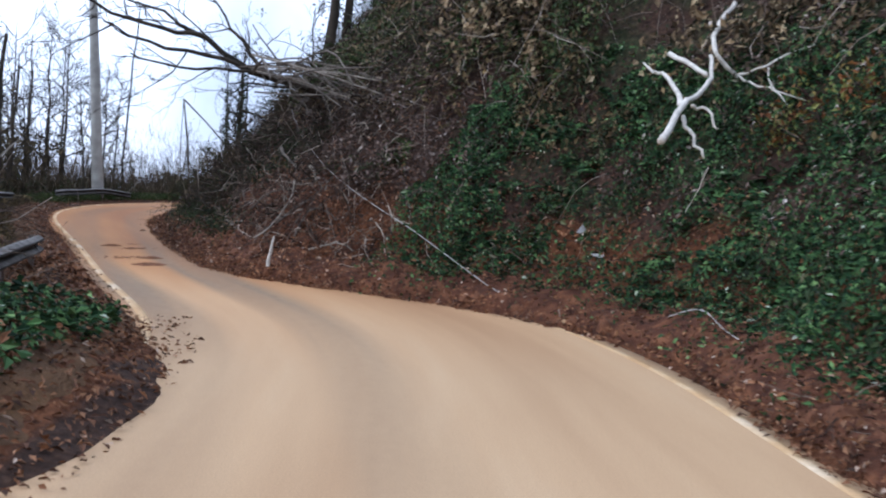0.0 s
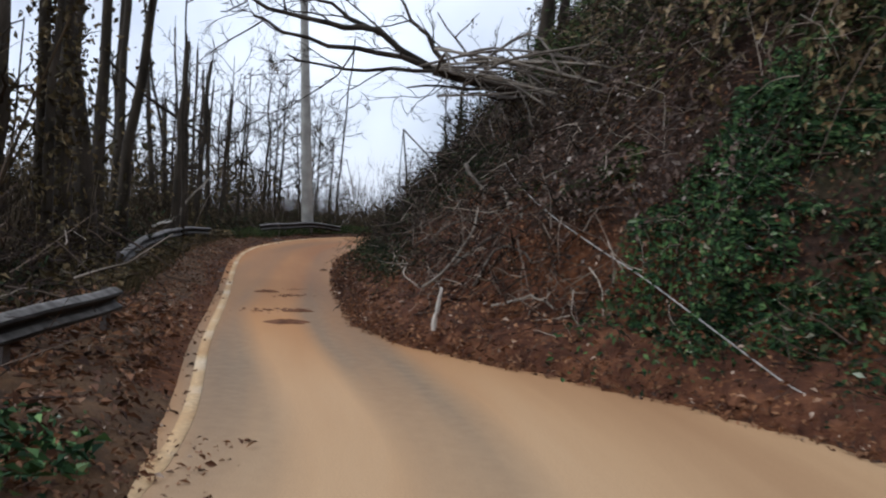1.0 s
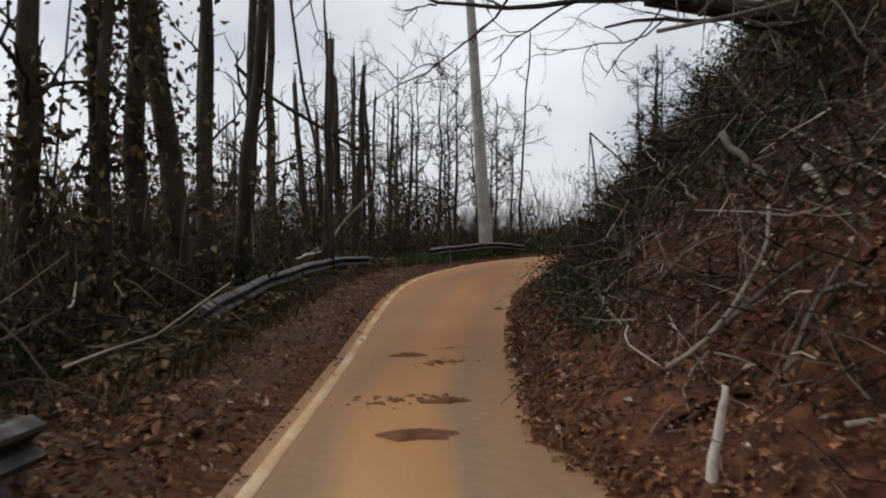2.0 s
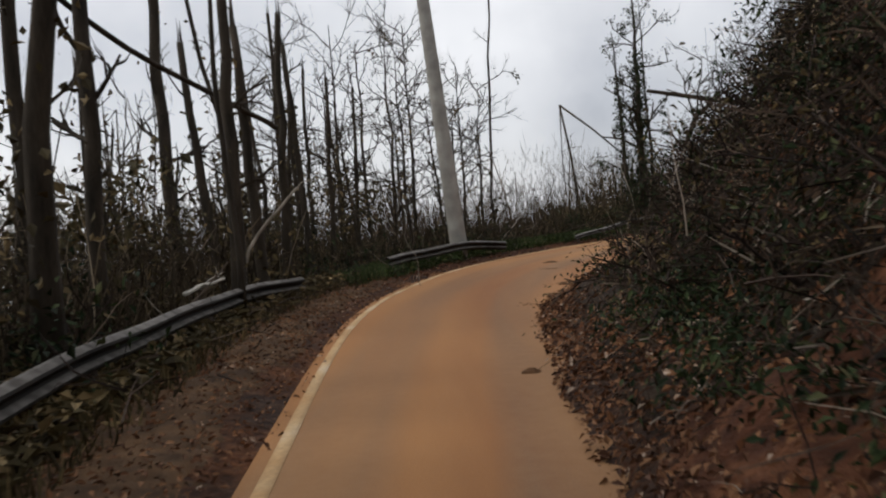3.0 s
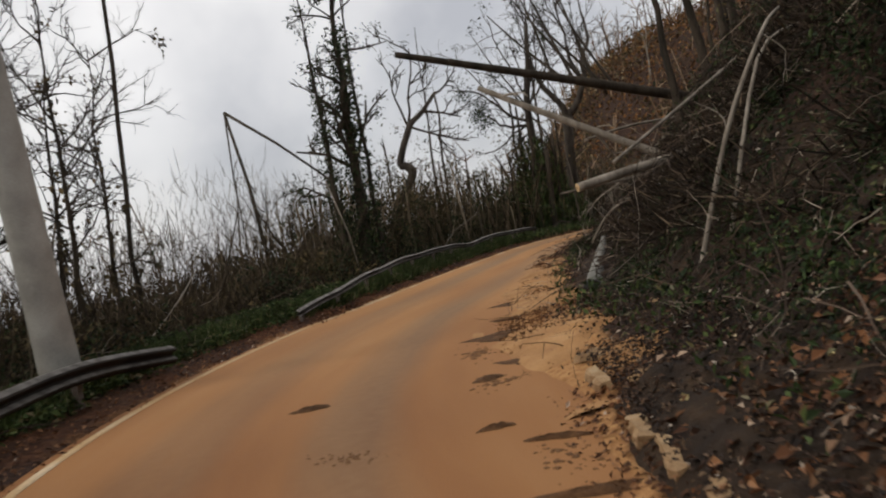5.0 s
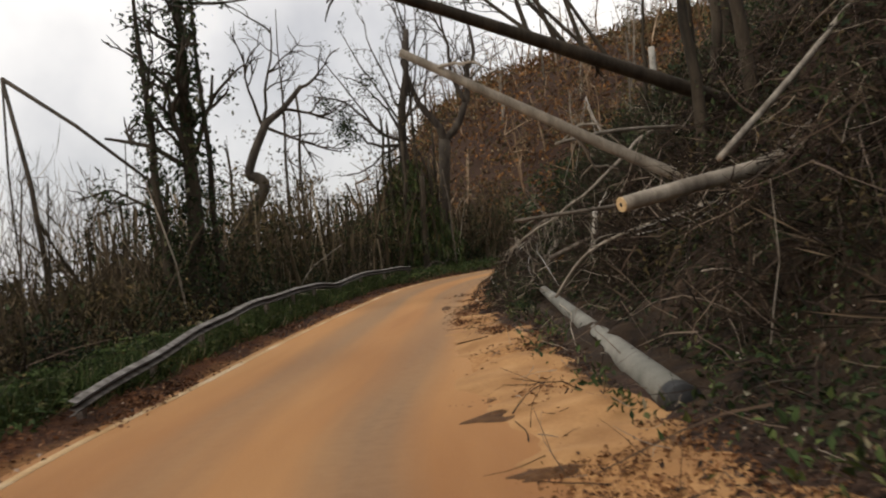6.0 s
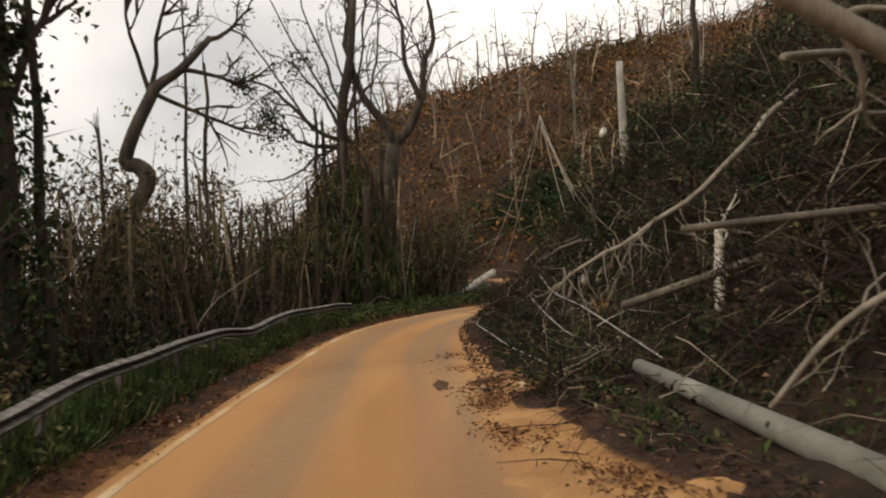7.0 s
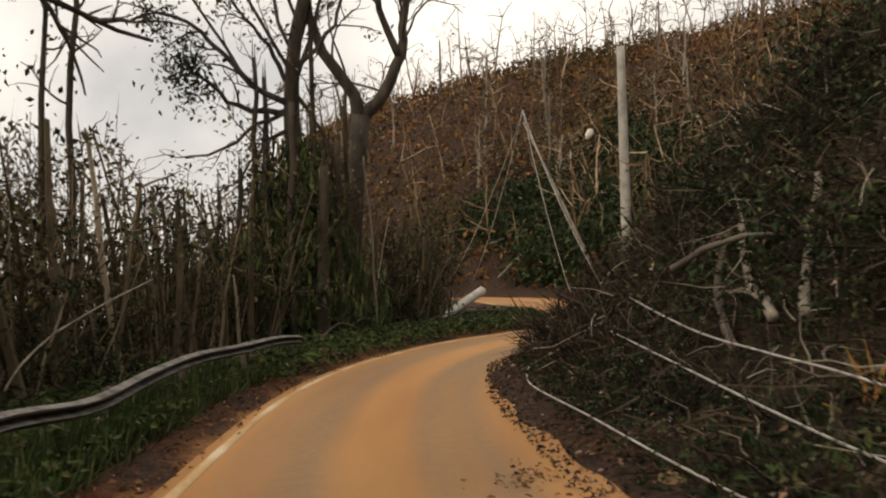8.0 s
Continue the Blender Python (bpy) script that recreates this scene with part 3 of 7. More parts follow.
for h, tall in ((1.55, 0.35), (0.62, 0.12)):
    mid = POLE_BASE + way * h
    under(part("dark_band", round_pole(mid, mid + way * tall, 0.2285 - h * 0.01 + 0.004, 0.2275 - h * 0.01 + 0.002, 3), grainy("pole_stain", [(0.35, (0.20, 0.19, 0.17)), (0.65, (0.42, 0.40, 0.36))], 9, 50, relief=0.2), smooth=True), pole)

fallen = holder("fallen_utility_pole", (-7.72, 37.12, 0.2), "fallen pale concrete utility pole lying along the verge", "utility pole", "utility poles")
under(part("shaft", round_pole((-7.68, 37.2, 0.11), (-6.2, 45.5, 0.34), 0.142, 0.068), CONCRETE_OLD, smooth=True), fallen)
under(part("butt", round_pole((-7.71, 37.0, 0.107), (-7.677, 37.22, 0.1105), 0.146, 0.146, 4), BLACK, label="black tarred pole butt", smooth=True), fallen)
# solid black stubs stand in for the shade inside bolt holes
for d, side in ((0.45, 0.6), (0.68, -0.4)):
    c = np.array((-7.68, 37.2, 0.11)) * (1 - d) + np.array((-6.2, 45.5, 0.34)) * d
    r = 0.142 - 0.074 * d
    o = np.array((-0.9, 0.16, 0.45)) * r
    under(part("bolt_hole", Soup().tube([c + o * 0.9, c + o * 1.03], 0.022, 10), BLACK, smooth=True), fallen)

far_base = (10.85, 77.5, gz(10.85, 77.5) - 0.3)
far = holder("utility_pole", far_base, "pale concrete utility pole with a snapped top on the hillside", "utility pole", "utility poles")
under(part("shaft", round_pole(far_base, (10.25, 76.5, 10.9), 0.25, 0.17), CONCRETE, smooth=True), far)
under(part("collar", round_pole((10.79, 77.38, 1.9), (10.75, 77.33, 2.5), 0.27, 0.27, 3), CONCRETE, smooth=True), far)


def cable(points, r=0.013, label="loose grey utility cable hanging down the bank", sag=0.0, name="cable", clear=0.03):
    p = smoothed(points, 8)
    t = np.linspace(0, 1, len(p))
    p[:, 2] -= sag * 4 * t * (1 - t)
    p[:, 2] = np.maximum(p[:, 2], ground_z(p[:, 0], p[:, 1]) + clear)
    ob = part(name, Soup().tube(p, r, 6), CABLE, smooth=True)
    return tagged(ob, label, "cable", "fallen cables")


def over(x, y, h=0.08):
    return (x, y, gz(x, y) + h)


cable([(-3.35, 18.6, 2.9), (-2.9, 17.4, 2.35), (-2.1, 15.0, 1.80), (-1.5, 13.9, 1.43), (-0.9, 13.25, 1.12), (-0.4, 12.8, 0.88), (0.2, 12.2, 0.55), over(0.9, 11.3, 0.06)], 0.007, clear=0.10)
cable([over(2.5, 9.7), over(2.75, 9.35, 0.22), (2.85, 8.8, 0.33), (2.95, 8.0, 0.24), over(2.95, 7.3, 0.05)], 0.007, "thin loose cable lying on red soil")
cable([over(-4.2, 53.4, 0.3), (-4.9, 51.1, 0.56), (-5.3, 49.6, 0.45), (-5.56, 48.4, 0.36), over(-6.0, 46.4, 0.2)], 0.009, "loose cable stretched low over brushwood")
cable([over(-5.1, 53.6, 0.2), (-5.43, 52.86, 0.24), (-5.9, 50.8, 0.26), (-6.25, 48.76, 0.22), over(-6.5, 46.0, 0.08)], 0.008, "loose cable lying along the road's edge")
cable([(-4.0, 53.3, 1.05), (-4.6, 51.3, 0.82), (-4.9, 50.0, 0.74), (-5.22, 48.7, 0.68), over(-5.9, 45.6, 0.3)], 0.009, "loose cable stretched low over brushwood")
cable([(-6.0, 41.9, 1.28), (-5.3, 40.6, 1.62), (-4.7, 39.2, 2.05), (-4.1, 37.2, 2.75)], 0.010, "loose cable stretched up the bank")
cable([(-6.0, 41.9, 1.22), (-5.2, 40.3, 1.50), (-4.6, 38.9, 1.85), (-3.9, 36.8, 2.55)], 0.010, "loose cable stretched up the bank")
PEAK = (8.36, 82.5, 9.24)
for end in ((9.27, 92.3), (8.6, 94.0), (10.2, 81.6), (10.6, 79.2)):
    cable([PEAK, (*((np.array(PEAK[:2]) + end) / 2), (PEAK[2] + gz(*end)) / 2), over(*end)], 0.02, "slack power cable hanging from a broken pole", 0.6)
leaner = part("broken_pole", round_pole((8.3, 82.3, 8.6), over(11.6, 81.2, -0.2), 0.06, 0.09, 6, 10), BARK_PALE, smooth=True)
tagged(leaner, "thin grey broken pole leaning over the road bend", "pole")
insulator = part("white_float", Soup().tube([(13.9, 86.2, 8.55), (14.0, 86.2, 8.75), (14.15, 86.2, 9.0), (14.2, 86.2, 9.1)], [0.10, 0.2, 0.2, 0.08], 10), BARK_WHITE, smooth=True)
tagged(insulator, "small white weathered object caught among hillside branches", "debris")

# ---- trees ----


BARK_MID = grainy("brown_grey_bark", [(0.3, (0.032, 0.026, 0.021)), (0.7, (0.095, 0.078, 0.062))], 5, 40, stretch=(1, 1, 0.25), relief=0.8)


def limb_points(start, way, length, n, rng, droop=0.0, crook=0.12):
    p, out = np.array(start, float), [np.array(start, float)]
    d = np.array(way, float)
    d /= np.linalg.norm(d)
    for _ in range(n - 1):
        d = d + rng.normal(0, crook, 3) + (0, 0, -droop)
        d /= np.linalg.norm(d)
        p = p + d * length / (n - 1)
        out.append(p.copy())
    return np.array(out)


def branch_into(soup, start, way, length, r, rng, depth=2, droop=0.0, crook=0.14, ends=None, kids=3):
    """A limb with side twigs; ends gathers the places where leaves can sit."""
    n = 7 if depth else 5
    p = limb_points(start, way, length, n, rng, droop, crook)
    soup.tube(p, np.linspace(r, r * 0.38, n), 6 if r > 0.03 else (4 if r > 0.012 else 3), caps=False)
    if ends is not None:
        ends.append(p[-1])
        ends.append(p[n // 2])
    if depth:
        for q in rng.uniform(0.3, 0.95, kids):
            k = min(int(q * (n - 1)), n - 2)
            ahead = p[k + 1] - p[k]
            ahead /= np.linalg.norm(ahead) + 1e-9
            side = rng.normal(0, 1, 3)
            side -= ahead * (side @ ahead)
            side /= np.linalg.norm(side) + 1e-9
            branch_into(soup, p[k] + (p[k + 1] - p[k]) * (q * (n - 1) - k), ahead * 0.8 + side * 0.75 + (0, 0, 0.25), length * rng.uniform(0.35, 0.6), r * 0.58, rng, depth - 1, droop, crook * 1.2, ends, kids)


def tuft_into(soup, places, count, spread, size, rng, hang=0.3):
    """Leaves round the given places."""
    at = np.repeat(np.asarray(places), count, 0) + rng.normal(0, spread, (len(places) * count, 3))
    way = rng.normal(0, 1, at.shape) - (0, 0, hang)
    up = rng.normal(0, 0.6, at.shape) + (0, 0, 1)
    length = size * rng.uniform(0.6, 1.3, len(at))
    soup.leaves(at, way, up, length, length * rng.uniform(0.35, 0.6, len(at)))


def tree(x, y, height, r, seed, lean=(0, 0), limbs=5, reach=1.8, depth=2, snapped=True, leaves=0, vines=0, mat=None, label="", group="bare storm-stripped trees", leaf_mat=None, low=0.35, leaf_size=0.12, droop=0.0, leaf_spread=0.10, kids=3, foot=None):
    rng = np.random.RandomState(seed)
    z0 = (gz(x, y) if foot is None else foot) - 0.25
    n = 9
    t = np.linspace(0, 1, n)
    stem = np.stack([x + lean[0] * height * t**1.2, y + lean[1] * height * t**1.2, z0 + height * t], 1)
    stem[1:-1, :2] += rng.normal(0, 0.0045 * height, (n - 2, 2))
    stem[:, :2] += rng.normal(0, 0.028, 2) * height * t[:, None] if r < 0.18 else 0.0
    radius = r * (1 - (0.45 if snapped else 0.85) * t)
    radius[0] *= 1.35
    base = holder("tree", (x, y, z0), label or "bare storm-stripped tree with a snapped trunk", "tree", group)
    trunk = Soup().tube(stem, radius, 9)
    if snapped:
        for _ in range(4):
            a = rng.uniform(0, 6.28)
            o = np.array((math.cos(a), math.sin(a), 0)) * radius[-1] * 0.6
            trunk.tube([stem[-1] + o - (0, 0, 0.2), stem[-1] + o * 0.9 + (0, 0, rng.uniform(0.1, 0.45))], [radius[-1] * 0.4, 0.004], 4)
    bole_ = under(part("trunk", trunk, mat or BARK_DARK, smooth=True), base)
    ends = []
    for _ in range(limbs):
        q = rng.uniform(low, 0.97)
        k = min(int(q * (n - 1)), n - 2)
        at = stem[k] + (stem[k + 1] - stem[k]) * (q * (n - 1) - k)
        a = rng.uniform(0, 6.28)
        soup = Soup()
        branch_into(soup, at, (math.cos(a), math.sin(a), rng.uniform(0.3, 1.5)), reach * rng.uniform(0.5, 1.15), max(0.42 * r * (1.2 - q), 0.020), rng, depth, droop, 0.16, ends, kids)
        under(part("limb", soup, mat or BARK_DARK, smooth=True), base)
    if leaves and ends:
        crown = Soup()
        pick = np.array(ends)[rng.permutation(len(ends))[: max(4, leaves // 16)]]
        tuft_into(crown, pick, max(1, leaves // len(pick)), leaf_spread, leaf_size, rng)
        under(part("crown", crown, leaf_mat or GREEN_DARK), base)
    if vines:
        vine = Soup()
        q = rng.uniform(0.02, 0.8, vines) ** 1.2
        at = np.stack([np.interp(q, t, stem[:, c]) for c in range(3)], 1) + rng.normal(0, 1, (vines, 3)) * (r * 0.9 + 0.05) * (1.25 - q[:, None] * 0.8)
        way = rng.normal(0, 1, at.shape) - (0, 0, 0.8)
        size = leaf_size * rng.uniform(0.6, 1.4, vines)
        vine.leaves(at, way, rng.normal(0, 1, at.shape) + (0, 0, 0.5), size, size * 0.6)
        under(part("vine", vine, leaf_mat or GREEN_DARK, label="dark creeper leaves"), bole_)
    return base


# the stand of thick vine-clad trunks by the first bend
for x, y, h, r, lean, vines, snapped in (
    (-9.1, 13.6, 9.0, 0.20, (-0.02, 0.0), 500, False), (-9.4, 14.5, 4.6, 0.17, (0.0, 0.02), 700, True), (-9.35, 15.3, 9.5, 0.14, (0.01, 0), 600, False),
    (-9.0, 15.0, 8.5, 0.10, (-0.01, 0), 500, False), (-9.6, 15.9, 10.0, 0.16, (0.02, 0.01), 800, False), (-9.75, 16.8, 9.5, 0.19, (-0.09, -0.03), 700, False),
    (-10.6, 18.1, 10.5, 0.15, (0.0, 0.0), 200, False), (-10.95, 19.2, 10.0, 0.14, (0.06, 0.02), 100, False), (-12.2, 23.3, 9.5, 0.05, (-0.02, 0), 0, False)):
    tree(x, y, h, r, int(abs(x * 91 + y * 37)), lean, 5, 1.5, 1, snapped, 0, vines, BARK_DARK, "dark trunk wrapped in creepers beyond the guardrail", "trunks by the first bend", OLIVE, 0.45)

# the snapped trunks between the first bend and the pole
for x, y, h, r, lean in (
    (-13.3, 24.6, 5.6, 0.13, (0.03, 0.0)), (-18.0, 28.3, 9.5, 0.17, (-0.01, 0.0)), (-15.0, 26.2, 5.2, 0.11, (-0.06, 0)), (-13.9, 26.0, 5.0, 0.12, (0.0, 0.0)),
    (-15.4, 27.2, 4.4, 0.10, (-0.05, 0)), (-14.6, 27.6, 5.6, 0.10, (0.02, 0)), (-15.9, 28.4, 8.6, 0.065, (-0.10, 0.0)), (-16.2, 29.3, 7.4, 0.055, (-0.08, 0)),
    (-15.3, 29.6, 5.6, 0.09, (0.01, 0)), (-16.6, 30.4, 7.0, 0.07, (-0.04, 0.02)), (-17.2, 31.8, 6.6, 0.08, (0.0, 0)), (-16.4, 32.0, 5.4, 0.08, (0.05, 0)),
    (-17.8, 33.2, 6.2, 0.07, (0.03, 0)), (-16.9, 34.0, 5.4, 0.07, (0.06, 0)), (-12.9, 21.6, 8.0, 0.12, (0.03, -0.02)), (-14.6, 21.8, 8.4, 0.13, (-0.03, 0))):
    tree(x, y, h, r, int(abs(x * 53 + y * 71)), lean, 3, 1.0, 1, True, 0, 60, BARK_DARK, "snapped dark trunk stripped of its branches", "snapped trunks in the valley", OLIVE)

# more broken stems in the same stand
thin = np.random.RandomState(64)
for k in range(30):
    x, y = thin.uniform(-21, -12.8), thin.uniform(22.5, 36)
    if road_place(np.array([x]), np.array([y]))[0][0] < -2.4:
        tree(x, y, thin.uniform(2.8, 5.8), thin.uniform(0.03, 0.075), 3000 + k, tuple(thin.normal(0, 0.07, 2)), 4, 1.2, 1, k % 3 > 0, 0, 50, BARK_DARK, "thin snapped stem stripped of its leaves", "snapped trunks in the valley", OLIVE, 0.3)

# bare bushy trees round the pole
for x, y, h, r, lean, reach in (
    (-18.2, 37.0, 8.0, 0.09, (0.0, 0.0), 2.0), (-17.4, 38.4, 8.6, 0.09, (0.02, 0), 2.2), (-18.8, 39.6, 8.8, 0.10, (0.0, 0), 2.2), (-16.6, 39.0, 6.2, 0.07, (-0.03, 0), 1.5),
    (-17.6, 41.5, 6.6, 0.08, (0.03, 0), 1.7), (-16.0, 40.4, 6.4, 0.06, (0.0, 0), 1.6), (-16.3, 36.0, 6.8, 0.07, (0.02, 0), 1.8), (-15.4, 38.0, 6.2, 0.06, (0.04, 0), 1.5), (-19.5, 34.5, 8.5, 0.10, (0.0, 0), 2.2), (-18.0, 35.0, 7.8, 0.08, (0.02, 0), 2.0),
    (-20.5, 38.5, 7.6, 0.08, (0.02, 0), 1.9), (-19.8, 42.0, 6.4, 0.08, (-0.02, 0), 1.6), (-21.5, 36.0, 7.0, 0.08, (0.0, 0), 1.8), (-17.0, 33.6, 5.4, 0.06, (-0.02, 0), 1.4)):
    tree(x, y, h, r, int(abs(x * 31 + y * 17)), lean, 15, reach * 0.85, 2, False, 60, 120, BARK_DARK, "bare bushy tree with fine dark twigs", "bushy bare trees", OLIVE, 0.3, kids=4)
tree(-15.6, 40.6, 9.3, 0.055, 11, (0.10, 0.01), 3, 0.6, 1, True, 0, 0, BARK_DARK, "thin bare stem leaning beside the pole")

# the broken stem folded over like an upturned V
folded = holder("broken_tree", (-15.1, 49.5, gz(-15.1, 49.5)), "thin tree snapped and folded over near its top", "tree", "bare storm-stripped trees")
under(part("trunk", Soup().tube([(-15.1, 49.5, gz(-15.1, 49.5) - 0.3), (-15.7, 50.4, 3.2), (-16.4, 51.5, 5.7)], [0.07, 0.055, 0.045], 7), BARK_DARK, smooth=True), folded)
under(part("hanging_top", Soup().tube([(-16.4, 51.5, 5.7), (-14.7, 50.4, 4.4), (-13.0, 49.5, 2.9)], [0.05, 0.04, 0.03], 6), BARK_DARK, smooth=True), folded)
under(part("limb", Soup().tube([(-16.4, 51.5, 5.6), (-16.3, 51.0, 3.5), (-16.0, 50.2, 1.4)], [0.03, 0.025, 0.02], 5), BARK_DARK, smooth=True), folded)

# the tall vine-clad tree, the crooked one, and the wide ones at the next bend
tree(-12.3, 48.7, 9.6, 0.20, 21, (0.01, 0.0), 14, 1.7, 2, False, 900, 2600, BARK_DARK, "tall dark tree thickly wrapped in creepers", "trees at the second bend", GREEN_DARK, 0.25, 0.11)
tree(-12.75, 48.3, 8.4, 0.12, 22, (-0.01, 0.0), 7, 1.3, 2, False, 300, 900, BARK_DARK, "dark trunk wrapped in creepers", "trees at the second bend", GREEN_DARK, 0.3, 0.11)
tree(-11.85, 48.9, 9.4, 0.08, 23, (0.02, 0.0), 6, 1.2, 2, False, 120, 300, BARK_DARK, "slender dark stem beside a larger tree", "trees at the second bend", GREEN_DARK, 0.4)
crooked = holder("crooked_tree", (-11.2, 54.6, gz(-11.2, 54.6)), "crooked grey tree with a snapped fork", "tree", "trees at the second bend")
rng = np.random.RandomState(8)
bole = smoothed([(-11.85, 54.3, gz(-11.85, 54.3) - 0.3), (-11.85, 54.3, 1.1), (-11.7, 54.3, 2.05), (-11.35, 54.3, 2.5), (-11.08, 54.3, 2.95), (-11.05, 54.3, 3.2), (-11.22, 54.3, 3.36), (-11.4, 54.3, 3.43), (-11.24, 54.3, 3.95), (-10.95, 54.3, 4.55), (-10.8, 54.3, 4.8), (-10.39, 54.3, 5.1), (-9.84, 54.3, 5.7)], 3)
soup = Soup().tube(bole, np.interp(np.linspace(0, 1, len(bole)), [0, 0.3, 0.42, 0.55, 0.8, 1], [0.17, 0.15, 0.17, 0.13, 0.11, 0.06]), 10)
under(part("trunk", soup, BARK_MID, smooth=True), crooked)
for at, w, ln in (((-10.9, 54.3, 4.8), (0.15, 0, 1), 2.6), ((-10.95, 54.3, 4.7), (-0.3, 0, 1), 2.0), ((-9.9, 54.3, 5.65), (1, 0, 0.1), 1.2), ((-10.4, 54.3, 5.1), (1, 0.2, -0.1), 1.4), ((-10.95, 54.3, 4.7), (0.8, 0, -0.5), 2.2)):
    soup = Soup()
    branch_into(soup, at, w, ln, 0.05, rng, 2, 0.0, 0.15, None, 4)
    under(part("limb", soup, BARK_DARK, smooth=True), crooked)
tree(-10.0, 58.0, 6.6, 0.065, 25, (0.005, 0), 3, 0.9, 1, True, 0, 30, BARK_DARK, "slender snapped stem with short twigs", "trees at the second bend")
tree(-11.9, 56.2, 5.0, 0.06, 26, (0.0, 0), 3, 0.8, 1, True, 20, 30, BARK_DARK, "slender snapped stem with short twigs", "trees at the second bend")
tree(-10.55, 58.6, 9.6, 0.075, 27, (-0.012, 0), 6, 1.4, 2, False, 40, 60, BARK_DARK, "slender dark roadside tree with a few leaves", "trees at the second bend", GREEN_DARK, 0.5)
spreading = holder("spreading_tree", (-5.9, 63.2, gz(-5.9, 63.2)), "spreading grey tree holding on to its last leaf clumps", "tree", "trees at the second bend")
rng = np.random.RandomState(31)
under(part("trunk", Soup().tube(smoothed([(-5.85, 63.3, gz(-5.85, 63.3) - 0.3), (-5.9, 63.2, 2.0), (-6.05, 63.0, 4.0), (-6.1, 62.9, 5.1), (-6.05, 62.6, 6.3), (-5.85, 62.3, 7.4), (-5.7, 62.2, 9.0)], 3), np.linspace(0.24, 0.09, 19), 10), BARK_MID, smooth=True), spreading)
tips = []
for pts, r in (([(-6.1, 62.9, 5.0), (-6.9, 62.8, 5.4), (-7.5, 62.8, 6.0), (-8.2, 62.7, 6.6), (-8.85, 62.7, 6.7)], 0.075), ([(-6.1, 62.9, 4.9), (-6.9, 63.0, 4.9), (-7.6, 63.0, 5.2), (-8.2, 62.9, 5.85)], 0.075), ([(-6.1, 62.8, 5.4), (-6.5, 62.7, 6.0), (-6.9, 62.6, 6.5), (-7.5, 62.5, 7.3)], 0.06),
               ([(-6.1, 62.9, 4.8), (-6.8, 63.1, 4.6), (-7.5, 63.2, 4.1), (-8.25, 63.3, 3.9)], 0.055), ([(-6.1, 62.9, 4.6), (-6.6, 63.1, 4.2), (-7.1, 63.2, 3.6), (-7.6, 63.3, 3.2)], 0.05), ([(-6.05, 62.9, 4.5), (-6.3, 63.1, 3.9), (-6.7, 63.2, 3.3), (-6.9, 63.2, 2.7)], 0.05),
               ([(-6.0, 62.7, 5.8), (-5.4, 62.4, 6.4), (-5.1, 62.2, 7.2), (-5.0, 62.0, 8.4)], 0.06), ([(-6.05, 62.8, 5.3), (-5.6, 62.8, 4.7), (-5.3, 62.9, 3.9), (-5.2, 63.0, 3.0)], 0.05), ([(-5.95, 62.5, 6.6), (-6.3, 62.4, 7.4), (-6.5, 62.3, 8.6)], 0.045),
               ([(-6.1, 62.8, 5.5), (-6.7, 62.6, 6.6), (-7.4, 62.5, 7.7), (-8.0, 62.4, 8.9)], 0.045), ([(-6.1, 62.7, 5.9), (-6.5, 62.5, 7.1), (-7.0, 62.4, 8.3), (-7.3, 62.3, 9.6)], 0.045), ([(-6.0, 62.7, 5.6), (-5.6, 62.5, 6.8), (-5.4, 62.3, 8.2), (-5.35, 62.2, 9.8)], 0.05), ([(-6.0, 62.7, 5.9), (-5.8, 62.5, 7.2), (-5.9, 62.3, 8.6), (-6.1, 62.2, 10.0)], 0.045), ([(-6.9, 62.8, 5.4), (-7.7, 62.7, 6.5), (-8.5, 62.6, 7.6), (-8.9, 62.5, 8.3)], 0.04)):
    p = smoothed(pts, 3)
    p[1:-1] += rng.normal(0, 0.03, (len(p) - 2, 3))
    soup = Soup().tube(p, np.linspace(r, r * 0.35, len(p)), 8)
    for k in range(2, len(p), 2):
        branch_into(soup, p[k], (p[k] - p[k - 1]) * 2 + rng.normal(0, 0.4, 3), rng.uniform(0.7, 1.4), r * 0.35, rng, 2, 0.03, 0.2, tips, 2)
    under(part("limb", soup, BARK_MID, smooth=True), spreading)
crown = Soup()
tips = np.array(tips)
tuft_into(crown, np.array([(-8.2, 62.7, 5.9), (-8.35, 62.7, 5.5), (-8.1, 62.8, 5.2), (-8.8, 62.7, 6.6), (-7.4, 62.5, 7.2)]), 200, 0.24, 0.13, rng)
tuft_into(crown, tips[rng.permutation(len(tips))[:110]], 6, 0.12, 0.12, rng)
under(part("crown", crown, GREEN_DARK), spreading)
skirt = Soup()
at = np.array((-6.0, 63.0, 0.0)) + rng.normal(0, 1, (9000, 3)) * (1.05, 0.8, 0) + np.stack([0 * rng.uniform(0, 1, 9000), 0 * rng.uniform(0, 1, 9000), rng.uniform(0.1, 1, 9000) ** 1.3 * 4.4], 1)
at = at[np.hypot(at[:, 0] + 6.0, at[:, 1] - 63.0) < (1.9 - 0.36 * at[:, 2]) * (1 + 0.35 * waves(at[:, 0] * 2, at[:, 1] * 2 + at[:, 2], 12, 20)) + rng.uniform(0, 0.4, 9000)]
skirt.leaves(at, rng.normal(0, 0.35, at.shape) - (0, 0, 1), rng.normal(0, 1, at.shape), rng.uniform(0.15, 0.5, len(at)), rng.uniform(0.03, 0.08, len(at)))
under(part("hanging_creeper", skirt, GREEN_MID, label="dead creepers hanging round the trunk"), spreading)
